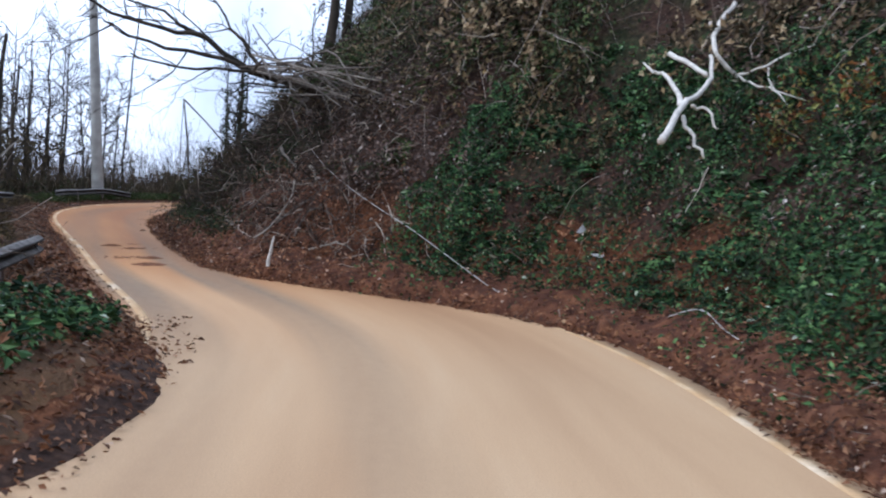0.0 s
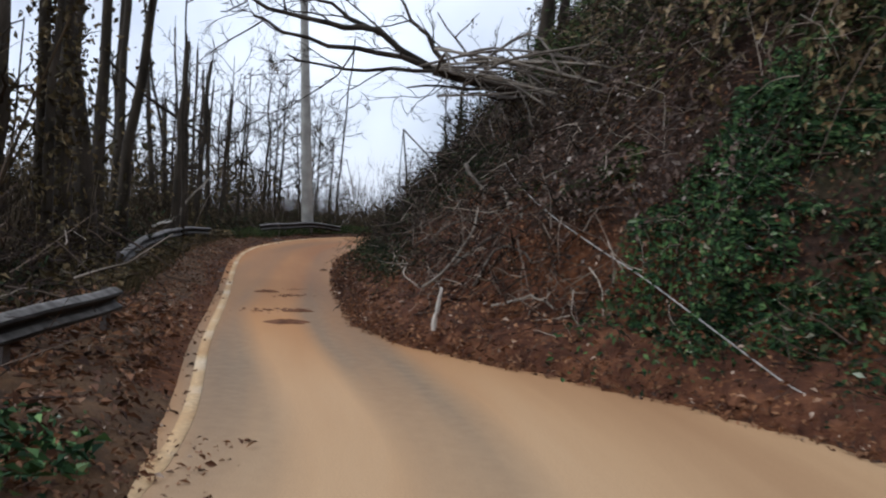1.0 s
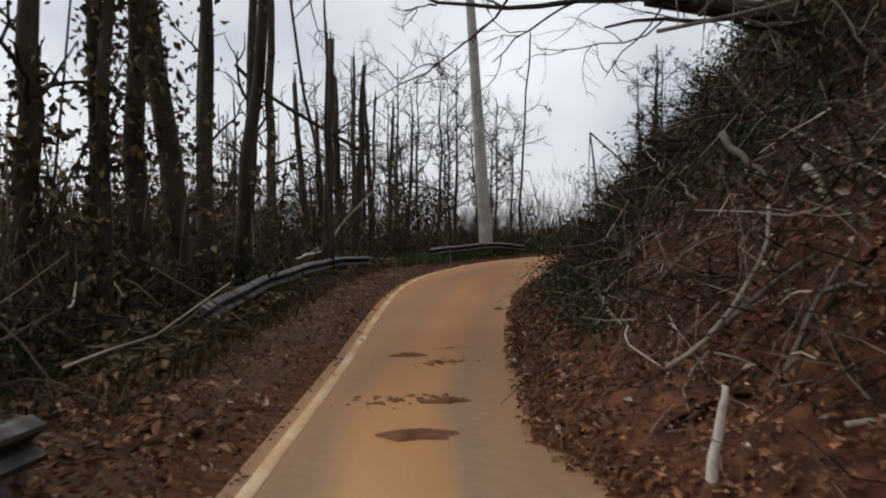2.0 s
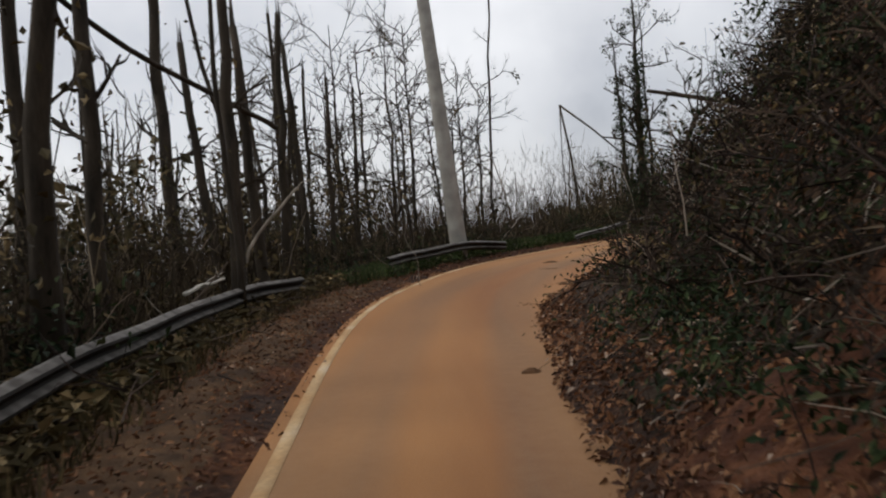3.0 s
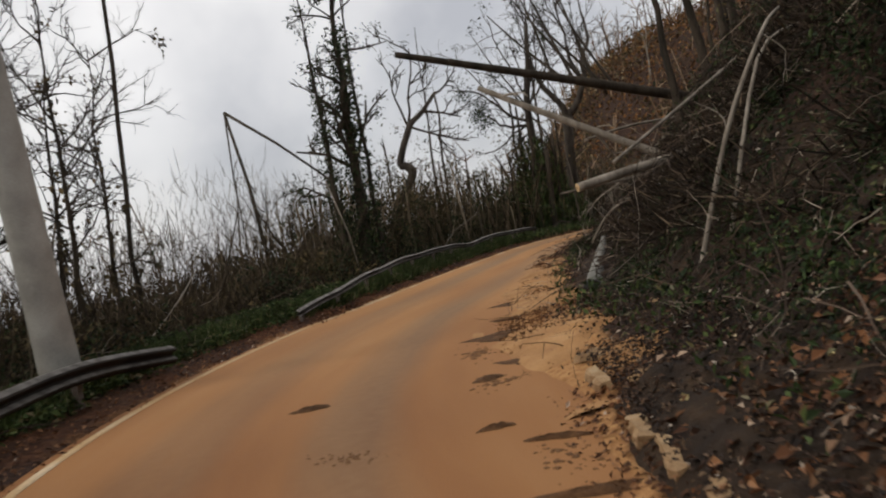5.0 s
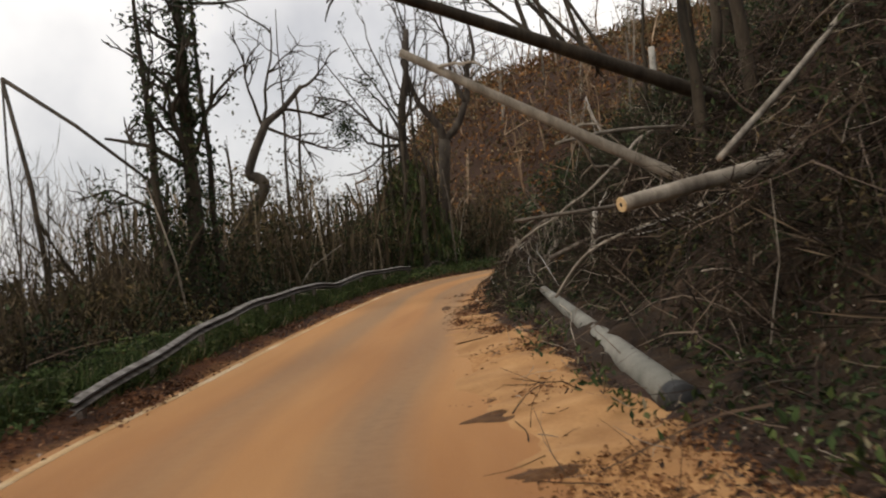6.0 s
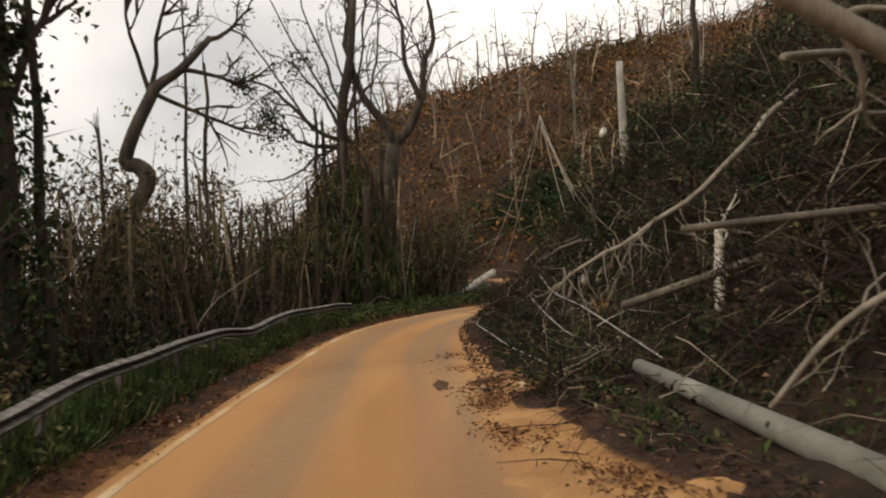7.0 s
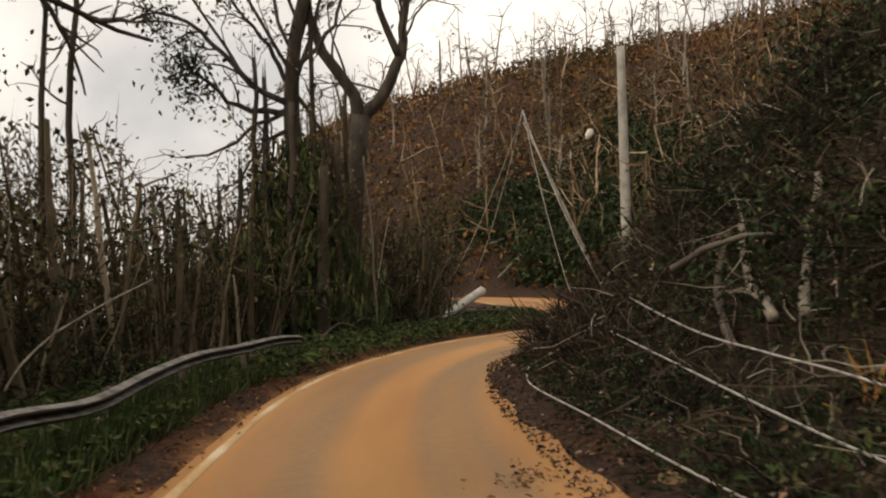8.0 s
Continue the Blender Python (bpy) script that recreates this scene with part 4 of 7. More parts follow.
for x_, y_, h_, r_ in ((-6.7, 62.4, 4.6, 0.09), (-6.3, 62.0, 5.2, 0.11), (-5.3, 62.3, 4.4, 0.10), (-7.3, 62.6, 4.2, 0.08), (-7.9, 62.2, 3.8, 0.07), (-5.0, 62.6, 5.4, 0.08), (-6.5, 63.6, 6.4, 0.09), (-8.6, 61.8, 3.6, 0.09), (-9.3, 61.2, 3.8, 0.08), (-5.75, 61.8, 3.8, 0.16)):
    tree(x_, y_, h_, r_, int(abs(x_ * 70 + y_ * 13)), (0.01, 0), 4, 1.1, 1, True, 0, 160, BARK_DARK, "dark snapped stem hung with dead creepers", "trees at the second bend", OLIVE, 0.4, 0.1, 0.05)
tree(-6.9, 62.8, 6.5, 0.08, 32, (0.02, 0), 5, 1.2, 2, True, 50, 200, BARK_DARK, "dark stem in a thicket", "trees at the second bend", OLIVE)
tree(-5.6, 62.9, 7.5, 0.08, 33, (0.01, 0), 4, 1.0, 2, True, 50, 200, BARK_DARK, "dark stem in a thicket", "trees at the second bend", OLIVE)
forked = holder("forked_tree", (-4.1, 66.0, gz(-4.1, 66.0)), "large grey tree forking into two nearly bare arms", "tree", "trees at the second bend")
under(part("trunk", Soup().tube([(-4.4, 65.8, gz(-4.4, 65.8) - 0.4), (-4.3, 65.6, 1.6), (-4.25, 65.0, 3.6), (-4.2, 64.5, 5.2)], [0.34, 0.26, 0.22, 0.24], 12), BARK_MID, smooth=True), forked)
arm_tips = []
for arm in ([(-4.2, 64.5, 5.1), (-4.6, 64.3, 5.9), (-5.3, 64.2, 6.9), (-5.7, 64.1, 8.2), (-5.5, 64.0, 9.6)], [(-4.2, 64.5, 5.1), (-3.7, 64.3, 5.7), (-3.25, 64.2, 6.6), (-3.2, 64.2, 7.6), (-2.85, 64.1, 8.4), (-3.0, 64.0, 9.6)], [(-3.3, 64.2, 6.5), (-3.75, 64.2, 7.6), (-3.9, 64.1, 8.8), (-4.1, 64.0, 10)]):
    arm = smoothed(arm, 3)
    arm[2:-1] += rng.normal(0, 0.035, (len(arm) - 3, 3))
    soup = Soup().tube(arm, np.linspace(0.17, 0.05, len(arm)) * (0.6 if arm[0][2] > 6 else 1), 10)
    for q in rng.randint(3, len(arm), 9):
        branch_into(soup, arm[q], rng.normal(0, 0.45, 3) + (0, 0, 1.1), rng.uniform(1.2, 2.6), 0.034, rng, 2, 0, 0.14, arm_tips, 3)
    under(part("limb", soup, BARK_MID, smooth=True), forked)
crown = Soup()
tuft_into(crown, np.array(arm_tips)[rng.permutation(len(arm_tips))[:40]], 4, 0.08, 0.10, rng)
under(part("crown", crown, OLIVE, label="a few last dull leaves"), forked)

# trees on the uphill bank
for x, y, h, r, lean, lv in ((-3.3, 22.6, 7, 0.16, (0.0, 0), 40), (-2.9, 22.9, 7, 0.13, (0.01, 0), 40), (-2.2, 23.4, 6, 0.08, (0.05, 0), 60), (-1.6, 22.0, 5, 0.07, (-0.12, 0), 60), (-5.2, 31.0, 6.0, 0.08, (-0.03, 0), 60),
                             (-4.0, 28.0, 6.5, 0.09, (0.03, 0), 60), (-3.2, 33.8, 7.0, 0.10, (-0.02, 0), 60), (-2.4, 45.5, 7, 0.13, (-0.04, 0), 60), (-2.9, 45.0, 6.5, 0.12, (0.0, 0), 30), (-1.6, 48.2, 6, 0.10, (0.0, 0), 80), (-2.5, 41.8, 5.5, 0.07, (-0.05, 0), 40), (-1.0, 52.5, 5, 0.09, (0.02, 0), 60)):
    tree(x, y, h, r, int(abs(x * 41 + y * 29)), lean, 7, 1.6, 2, False, lv, 40, BARK_DARK, "bare tree standing on the steep bank", "trees on the bank", OLIVE, 0.35)

# two dark trunks leaning out from the bank
for x, y, h, r, lean, seed in ((-4.25, 41.6, 6.4, 0.11, (-0.20, 0.0), 31), (-4.85, 41.8, 6.2, 0.10, (-0.10, 0.02), 35)):
    tree(x, y, h, r, seed, lean, 6, 1.0, 2, False, 60, 30, BARK_DARK, "dark bare trunk leaning out from the bank", "trees on the bank", GREEN_DARK, 0.55, 0.09)

# bare trees that stand out on the far hillside
for n_, (x, y, h) in enumerate(((19.2, 101.4, 6.5), (24.9, 95.9, 6.0), (19.6, 114.5, 7.0), (18.9, 124.6, 7.5), (28.8, 97.6, 7.0), (14.5, 104.0, 5.5), (22.5, 108.0, 7.0), (33.0, 104.0, 8.0), (27.0, 118.0, 8.0), (36.0, 112.0, 8.0), (12.0, 118.0, 6.0), (17.0, 96.0, 5.0), (40.0, 100.0, 8.0), (31.0, 128.0, 8.5), (23.0, 132.0, 8.0))):
    tree(x, y, h, 0.13, 900 + n_, (0.02, 0), 6, h * 0.3, 2, n_ % 3 == 0, 40 if n_ % 2 else 0, 0, BARK_PALE if n_ % 3 else BARK_GREY, "pale bare tree on the brown hillside", "bare trees on the far hillside", OLIVE, 0.35, 0.3, 0.0, 0.3)

# ---- fallen timber ----


def stick(points, r0, r1, mat, label, name="fallen_branch", twigs=0, seed=0, group="fallen branches on the bank", sides=8, twig_len=0.5, cut=False, crook=0.0, depth=1, clear=None):
    rng = np.random.RandomState(seed + 1)
    p = smoothed(points, 4) if len(points) > 2 else wobbly(points[0], points[1], 7, 0.0, rng)
    if crook:
        p = p + (lambda w: w - np.linspace(0, 1, len(p))[:, None] * w[-1] - (1 - np.linspace(0, 1, len(p))[:, None]) * w[0])(rng.normal(0, crook, p.shape).cumsum(0))
    if clear is not None:
        p[:, 2] = np.maximum(p[:, 2], ground_z(p[:, 0], p[:, 1]) + clear)
    ob = holder(name, p[0], label, "fallen branch" if r0 < 0.09 else "fallen log", group)
    stem_ = under(part("stem", Soup().tube(p, np.linspace(r0, r1, len(p)), sides), mat, smooth=True), ob)
    for _ in range(twigs):
        k = rng.randint(1, len(p) - 1)
        soup = Soup()
        branch_into(soup, p[k], (p[k] - p[k - 1]) / np.linalg.norm(p[k] - p[k - 1]) + rng.normal(0, 0.8, 3) + (0, 0, 0.2), twig_len * rng.uniform(0.5, 1.3), min(r0, r1) * 0.55, rng, depth, 0.03, 0.2, None, 2)
        under(part("side_branch", soup, mat, smooth=True), ob)
    if r0 > 0.058 and not cut:
        d = (p[0] - p[1]) / np.linalg.norm(p[0] - p[1])
        under(part("broken_end", Soup().tube([p[0] - d * 0.01, p[0] + d * 0.05, p[0] + d * 0.16], [r0 * 0.98, r0 * 0.7, r0 * 0.15], sides), CUT_WOOD if mat is BARK_WHITE else BARK_GREY, label="splintered broken end"), stem_)
    if cut:
        d = (p[0] - p[1]) / np.linalg.norm(p[0] - p[1])
        cut_ = under(part("cut_end", Soup().tube([p[0] - d * 0.004, p[0] + d * 0.012], r0 * 0.97, sides * 2), CUT_WOOD, label="fresh yellow cut end"), ob)
        # a thin black disc stands in for the shade in the hollow
        under(part("hollow", Soup().tube([p[0] + d * 0.010, p[0] + d * 0.016], r0 * 0.28, 8), BLACK, label="dark hollow core"), cut_)
    return ob


def on_bank(x, y, h=0.05):
    return (x, y, gz(x, y) + h)


fallen_dark = stick([(-10.16, 40.53, 4.49), (-8.0, 41.2, 3.94), (-5.85, 41.9, 3.39), (-3.4, 42.7, 2.76)], 0.055, 0.115, BARK_DARK, "dark bare trunk fallen out over the road from the bank", "fallen_tree", 3, 3, "fallen trunks", 10, 0.7)
fan_rng = np.random.RandomState(47)
tuft_at = []
for x_, (dx_, dy_, dz_) in zip((-6.1, -6.3, -6.5, -6.7, -6.9, -7.1, -7.3), ((-0.9, 0.7, 2.3), (-1.2, 1.0, 1.9), (-0.5, 0.8, 2.5), (-1.3, 1.1, 2.4), (-0.9, 0.6, 2.8), (-1.2, 1.3, 1.7), (-0.4, 0.7, 1.9))):
    foot_ = np.array((x_, 41.2 - (x_ + 8.0) * -0.326, 3.94 - (x_ + 8.0) * 0.256))
    tip_ = foot_ + (dx_, dy_, dz_)
    chain_ = smoothed([foot_, foot_ + (tip_ - foot_) * 0.5 + fan_rng.normal(0, 0.09, 3), tip_], 6)
    soup = Soup().tube(chain_, np.linspace(0.034, 0.010, len(chain_)), 6)
    for q in fan_rng.uniform(0.25, 1.0, 5):
        branch_into(soup, chain_[int(q * (len(chain_) - 1))], (tip_ - foot_) + fan_rng.normal(0, 1.2, 3), fan_rng.uniform(0.4, 0.9), 0.011, fan_rng, 2, 0, 0.2, tuft_at, 3)
    under(part("limb", soup, BARK_DARK, smooth=True), fallen_dark)
crown = Soup()
tuft_into(crown, np.array(tuft_at)[fan_rng.permutation(len(tuft_at))[:40]], 5, 0.07, 0.08, fan_rng)
under(part("crown", crown, GREEN_DARK), fallen_dark)
stick([(-8.69, 42.99, 4.0), (-7.7, 42.67, 3.39), (-6.78, 42.36, 2.83), (-5.92, 42.15, 2.33), (-4.9, 41.7, 1.72)], 0.058, 0.088, BARK_PALE, "pale grey trunk fallen out over the road from the bank", "fallen_tree", 4, 4, "fallen trunks", 10, 0.7)
stick([(-7.54, 38.30, 1.585), (-6.85, 38.5, 1.70), (-5.6, 39.1, 1.90), (-4.4, 39.8, 2.25)], 0.068, 0.085, BARK_PALE, "pale log with a freshly cut hollow end jutting from the bank", "cut_log", 0, 5, "fallen trunks", 14, cut=True)
stick([(-7.1, 37.38, 1.86), (-5.2, 39.0, 2.9), (-3.0, 41.0, 4.15)], 0.026, 0.036, BARK_PALE, "long straight pale pole leaning on the bank", seed=6)
stick([(-7.28, 33.03, 0.35), (-6.75, 33.2, 1.8), (-6.2, 33.45, 2.75), (-5.6, 34.5, 3.15)], 0.028, 0.014, BARK_PALE, "slender bent pale stem rising from the bank", twigs=2, seed=7)
stick([(-7.08, 32.85, 0.4), (-6.65, 33.2, 1.1), (-6.2, 33.6, 1.55)], 0.034, 0.022, BARK_PALE, "broken pale stem rising from the bank", seed=8)
stick([on_bank(-6.8, 28.5, 0.02), (-6.08, 28.89, 1.19), (-5.62, 29.17, 1.52), (-5.0, 29.4, 2.05)], 0.022, 0.014, BARK_PALE, "long pale stick leaning against the bank", twigs=3, seed=1201, twig_len=0.4, crook=0.01)
stick([on_bank(-6.9, 33.0), on_bank(-6.0, 34.2, 0.7), on_bank(-5.2, 35.0, 0.5)], 0.025, 0.015, BARK_PALE, "thin pale stick leaning on the bank", seed=9)
stick([(-6.87, 42.66, 0.45), (-6.55, 42.4, 0.95), (-6.15, 42.1, 1.22), (-5.5, 41.2, 1.50), (-4.8, 40.2, 1.8)], 0.018, 0.028, BARK_PALE, "arching pale branch hanging off the bank", twigs=4, seed=10, twig_len=0.8)
stick([on_bank(-6.2, 42.3, 0.1), (-5.5, 41.6, 0.95), (-4.9, 40.9, 1.6)], 0.015, 0.022, BARK_PALE, "straight pale branch slanting off the bank", seed=11)
stick([(-7.34, 42.78, 1.55), (-6.12, 42.48, 1.63), (-4.6, 42.1, 1.73)], 0.022, 0.03, BARK_GREY, "thin straight grey log jutting from the bank", seed=12)
stick([(-6.7, 42.6, 2.56), (-5.6, 43.2, 2.75), on_bank(-4.0, 43.9, 0.5)], 0.025, 0.03, BARK_PALE, "thin straight pale branch jutting from the bank", seed=13)
stick([on_bank(-5.2, 45.6, 0.0), (-5.1, 45.75, 1.25), (-5.05, 45.8, 1.62)], 0.065, 0.04, BARK_WHITE, "bleached broken stub standing in brushwood", twigs=2, seed=14, twig_len=0.6, crook=0.015)
stick([(-2.6, 47.6, 3.4), (-3.77, 46.74, 2.91), (-4.81, 46.42, 2.10), (-5.41, 46.86, 1.62), (-5.98, 47.18, 1.28), (-6.2, 47.6, 1.0)], 0.042, 0.012, BARK_PALE, "long crooked pale branch sweeping down the bank", twigs=12, seed=15, twig_len=0.9, depth=2, crook=0.018)
hanging = holder("hanging_roots", (-5.6, 47.0, 1.4), "pale bare rootlets hanging from a fallen branch", "root", "fallen branches on the bank")
root_rng = np.random.RandomState(58)
for n_ in range(24):
    q = root_rng.uniform(0, 1)
    top_ = np.array((-6.15, 47.4, 1.12)) * (1 - q) + np.array((-4.9, 46.45, 2.0)) * q + root_rng.normal(0, 0.12, 3) * (1, 1, 0.3)
    way_ = limb_points(top_, (root_rng.normal(0, 0.35), root_rng.normal(0, 0.35), -1), root_rng.uniform(0.25, 0.8), 7, root_rng, 0.08, 0.22)
    under(part("rootlet", Soup().tube(way_, np.linspace(root_rng.uniform(0.006, 0.012), 0.003, 7), 5), BARK_PALE if n_ % 3 else BARK_GREY, smooth=True), hanging)
for n_, (a, c, e, r_) in enumerate((((-4.35, 50.6, 0.95), (-3.9, 51.4, 1.15), (-3.2, 52.4, 1.3), 0.05), ((-4.5, 50.9, 0.7), (-3.9, 51.8, 0.8), (-3.0, 52.6, 0.95), 0.045), ((-4.2, 50.4, 0.55), (-3.6, 51.0, 0.6), (-2.9, 51.6, 0.7), 0.05), ((-4.6, 51.6, 1.35), (-4.0, 51.3, 1.62), (-3.2, 51.2, 1.55), 0.03))):
    stick([a, c, e], r_, r_ * 0.7, BARK_GREY if n_ % 2 else BARK_PALE, "grey log heaped on the bank", twigs=2, seed=1100 + n_, twig_len=0.5, crook=0.02, clear=0.25)
stick([on_bank(-5.6, 46.9, 0.7), on_bank(-5.0, 45.2, 0.35)], 0.05, 0.04, BARK_GREY, "short grey broken log in brushwood", seed=16)
stick([(0.15, 68.0, 0.85), (-0.9, 67.2, 0.45), (-1.7, 66.4, 0.12)], 0.13, 0.11, BARK_WHITE, "short white log propped on the verge of the far bend", "cut_log", 0, 17, "fallen trunks", 10)
for n_, (a, c) in enumerate((((-2.2, 66.9), (1.2, 67.8)), ((-3.4, 65.4), (0.2, 66.6)), ((-3.0, 66.8), (-1.0, 65.2)), ((-5.4, 61.8), (-4.2, 62.9)), ((-6.0, 60.9), (-5.2, 61.2)))):
    stick([on_bank(*a, 0.15), on_bank((a[0] + c[0]) / 2, (a[1] + c[1]) / 2, 0.4), on_bank(*c, 0.25)], 0.03, 0.015, BARK_GREY, "pale stick lying on the road's shoulder", twigs=2, seed=40 + n_, group="sticks on the shoulder")

# splintered stubs and pale branches on the bank by the first bend
stick([on_bank(-2.42, 12.95, -0.1), (-2.43, 12.98, 0.36), (-2.38, 12.99, 0.62)], 0.036, 0.014, BARK_WHITE, "splintered pale stub standing in red soil", seed=20, crook=0.01)
stick([on_bank(-1.42, 14.4, -0.1), (-1.42, 14.36, 1.4), (-1.42, 14.35, 1.82)], 0.045, 0.035, BARK_PALE, "upright broken stub on the bank", seed=21, crook=0.008)
for n_, (pts, r) in enumerate((
    ([(-2.26, 14.95, 1.7), (-2.0, 14.6, 1.3), (-1.85, 14.3, 0.95)], 0.045), ([(-2.9, 15.6, 2.0), (-2.5, 15.2, 1.62)], 0.05), ([(-2.6, 14.2, 0.75), (-2.1, 14.4, 1.2), (-1.6, 14.5, 1.15), (-1.1, 14.7, 1.5)], 0.035),
    ([(-2.9, 14.0, 0.5), (-2.5, 14.1, 1.0), (-2.4, 14.4, 1.45)], 0.03), ([(-2.2, 13.6, 0.6), (-1.9, 13.9, 1.05), (-1.5, 13.6, 0.75)], 0.03), ([(-3.3, 15.4, 0.9), (-2.7, 15.0, 1.25), (-2.1, 15.0, 1.3)], 0.028),
    ([(-1.9, 13.2, 0.45), (-1.5, 13.2, 0.6), (-1.2, 13.0, 0.5)], 0.03), ([(-3.9, 16.2, 0.5), (-3.5, 16.0, 1.0)], 0.03), ([(-4.4, 17.2, 0.3), (-4.3, 17.1, 0.85)], 0.03), ([(-1.2, 15.2, 1.9), (-0.9, 14.6, 1.5), (-0.7, 14.2, 1.5)], 0.025))):
    stick(pts, r * 0.6, r * 0.35, BARK_PALE if n_ % 3 == 0 else BARK_GREY, "broken pale branch lying on red soil", twigs=3, seed=60 + n_, twig_len=0.6, crook=0.02, depth=2, clear=0.04)
# the bleached forked branch high on the green bank
white = holder("bleached_branch", (3.5, 12.6, 3.2), "bleached forked dead branch hanging on the green bank", "fallen branch", "fallen branches on the bank")


def bleached_limb(pts, r0, r1):
    rng = np.random.RandomState(int(r0 * 1000) + len(pts))
    p = smoothed(pts, 4)
    p[1:-1] += rng.normal(0, 0.010, (len(p) - 2, 3))
    under(part("limb", Soup().tube(p, np.linspace(r0, r1, len(p)), 8), BARK_WHITE, smooth=True), white)


bleached_limb([(3.92, 13.0, 4.37), (3.5, 12.3, 3.82), (3.37, 11.8, 3.44), (3.66, 11.8, 3.17)], 0.035, 0.025)
bleached_limb([(3.14, 11.2, 3.3), (2.94, 10.4, 2.91), (2.62, 9.7, 2.63), (2.33, 9.09, 2.43), (1.9, 8.04, 2.01)], 0.022, 0.034)
bleached_limb([(2.33, 9.09, 2.43), (2.42, 9.8, 2.68), (2.54, 11.02, 3.03), (2.47, 11.2, 3.06), (2.44, 11.63, 3.23)], 0.03, 0.012)
bleached_limb([(2.3, 8.95, 2.33), (2.32, 8.8, 2.19), (2.4, 8.5, 1.92)], 0.022, 0.012)
bleached_limb([(2.43, 9.2, 2.45), (2.59, 9.2, 2.42), (2.68, 9.1, 2.24)], 0.018, 0.009)
bleached_limb([(2.89, 10.4, 2.94), (2.88, 11.1, 3.16), (2.77, 11.71, 3.38)], 0.024, 0.034)
bleached_limb([(3.66, 11.8, 3.17), (3.85, 11.5, 3.25), (4.17, 11.4, 3.43), (4.44, 11.4, 3.56)], 0.018, 0.008)
bleached_limb([(3.66, 11.8, 3.17), (3.8, 11.5, 3.04), (3.94, 11.2, 2.94), (4.2, 10.9, 2.81)], 0.018, 0.008)
bleached_limb([(3.92, 11.4, 3.24), (3.9, 11.2, 3.01), (3.98, 10.8, 2.71)], 0.012, 0.007)

# the tree that leans out over the first bend
rng = np.random.RandomState(77)
leaning = holder("leaning_tree", (-1.0, 19.4, gz(-1.0, 19.4)), "bare uprooted tree reaching out over the road", "tree", "fallen trunks")
trunk_line = [(-0.9, 19.6, gz(-0.9, 19.6) + 0.1), (-2.08, 18.2, 3.30), (-3.0, 17.6, 3.32), (-3.92, 17.18, 3.48)]
under(part("trunk", Soup().tube(smoothed(trunk_line, 4), np.linspace(0.13, 0.085, 13), 10), BARK_DARK, smooth=True), leaning)
for pts, r in (([(-3.92, 17.18, 3.48), (-4.7, 16.9, 3.95), (-5.4, 16.6, 4.05), (-6.23, 16.3, 4.25), (-6.9, 16.0, 4.55)], 0.06), ([(-3.92, 17.18, 3.48), (-4.6, 16.7, 3.62), (-5.43, 15.9, 3.68), (-6.1, 15.6, 3.95)], 0.05),
               ([(-3.6, 17.3, 3.45), (-4.1, 17.3, 4.0), (-4.35, 17.3, 4.3), (-4.74, 17.27, 4.8)], 0.045), ([(-3.2, 17.5, 3.38), (-4.1, 16.9, 3.42), (-5.0, 16.4, 3.38), (-5.8, 16.1, 3.5)], 0.04),
               ([(-4.7, 16.9, 3.95), (-5.5, 16.9, 4.4), (-6.3, 16.9, 4.6), (-7.0, 17.0, 5.0)], 0.035), ([(-2.6, 17.8, 3.35), (-3.4, 17.2, 3.2), (-4.2, 16.8, 3.15)], 0.035), ([(-2.3, 18.0, 3.3), (-2.7, 17.2, 3.1), (-3.2, 16.6, 3.05)], 0.03)):
    p = smoothed(pts, 3)
    p[1:-1] += rng.normal(0, 0.03, (len(p) - 2, 3))
    soup = Soup().tube(p, np.linspace(r, r * 0.35, len(p)), 7)
    for k in range(2, len(p) - 1, 2):
        branch_into(soup, p[k], (p[k] - p[k - 1]) + rng.normal(0, 0.25, 3) * (1, 1, 1.3), rng.uniform(0.7, 1.6), r * 0.32, rng, 2, 0.0, 0.2, None, 3)
    under(part("limb", soup, BARK_DARK, smooth=True), leaning)
for _ in range(14):
    soup = Soup()
    branch_into(soup, np.array((-2.2, 18.1, 3.25)) + rng.normal(0, 0.25, 3), (-1 + rng.normal(0, 0.4), -0.8 + rng.normal(0, 0.4), rng.normal(0, 0.25)), rng.uniform(0.9, 1.8), 0.03, rng, 1, 0.02, 0.15, None, 2)
    under(part("limb", soup, BARK_GREY, smooth=True), leaning)

for _ in range(16):
    end = np.array((-1.75, 15.25, 3.1)) + rng.normal(0, 1, 3) * (0.35, 0.35, 0.16)
    start = np.array((-3.7, 17.0, 3.45)) + rng.normal(0, 1, 3) * (0.4, 0.3, 0.14)
    p = smoothed([start, (start + end) / 2 + rng.normal(0, 0.13, 3) + (0, 0, 0.08), end], 4)
    soup = Soup().tube(p, np.linspace(rng.uniform(0.018, 0.034), 0.012, len(p)), 6)
    for k in (3, 6):
        branch_into(soup, p[k], (p[k] - p[k - 1]) * 3 + rng.normal(0, 0.4, 3), rng.uniform(0.4, 0.9), 0.012, rng, 1, 0.02, 0.2, None, 2)
    under(part("limb", soup, BARK_PALE if _ % 4 == 0 else BARK_GREY, smooth=True), leaning)

# ---- growth and litter ----


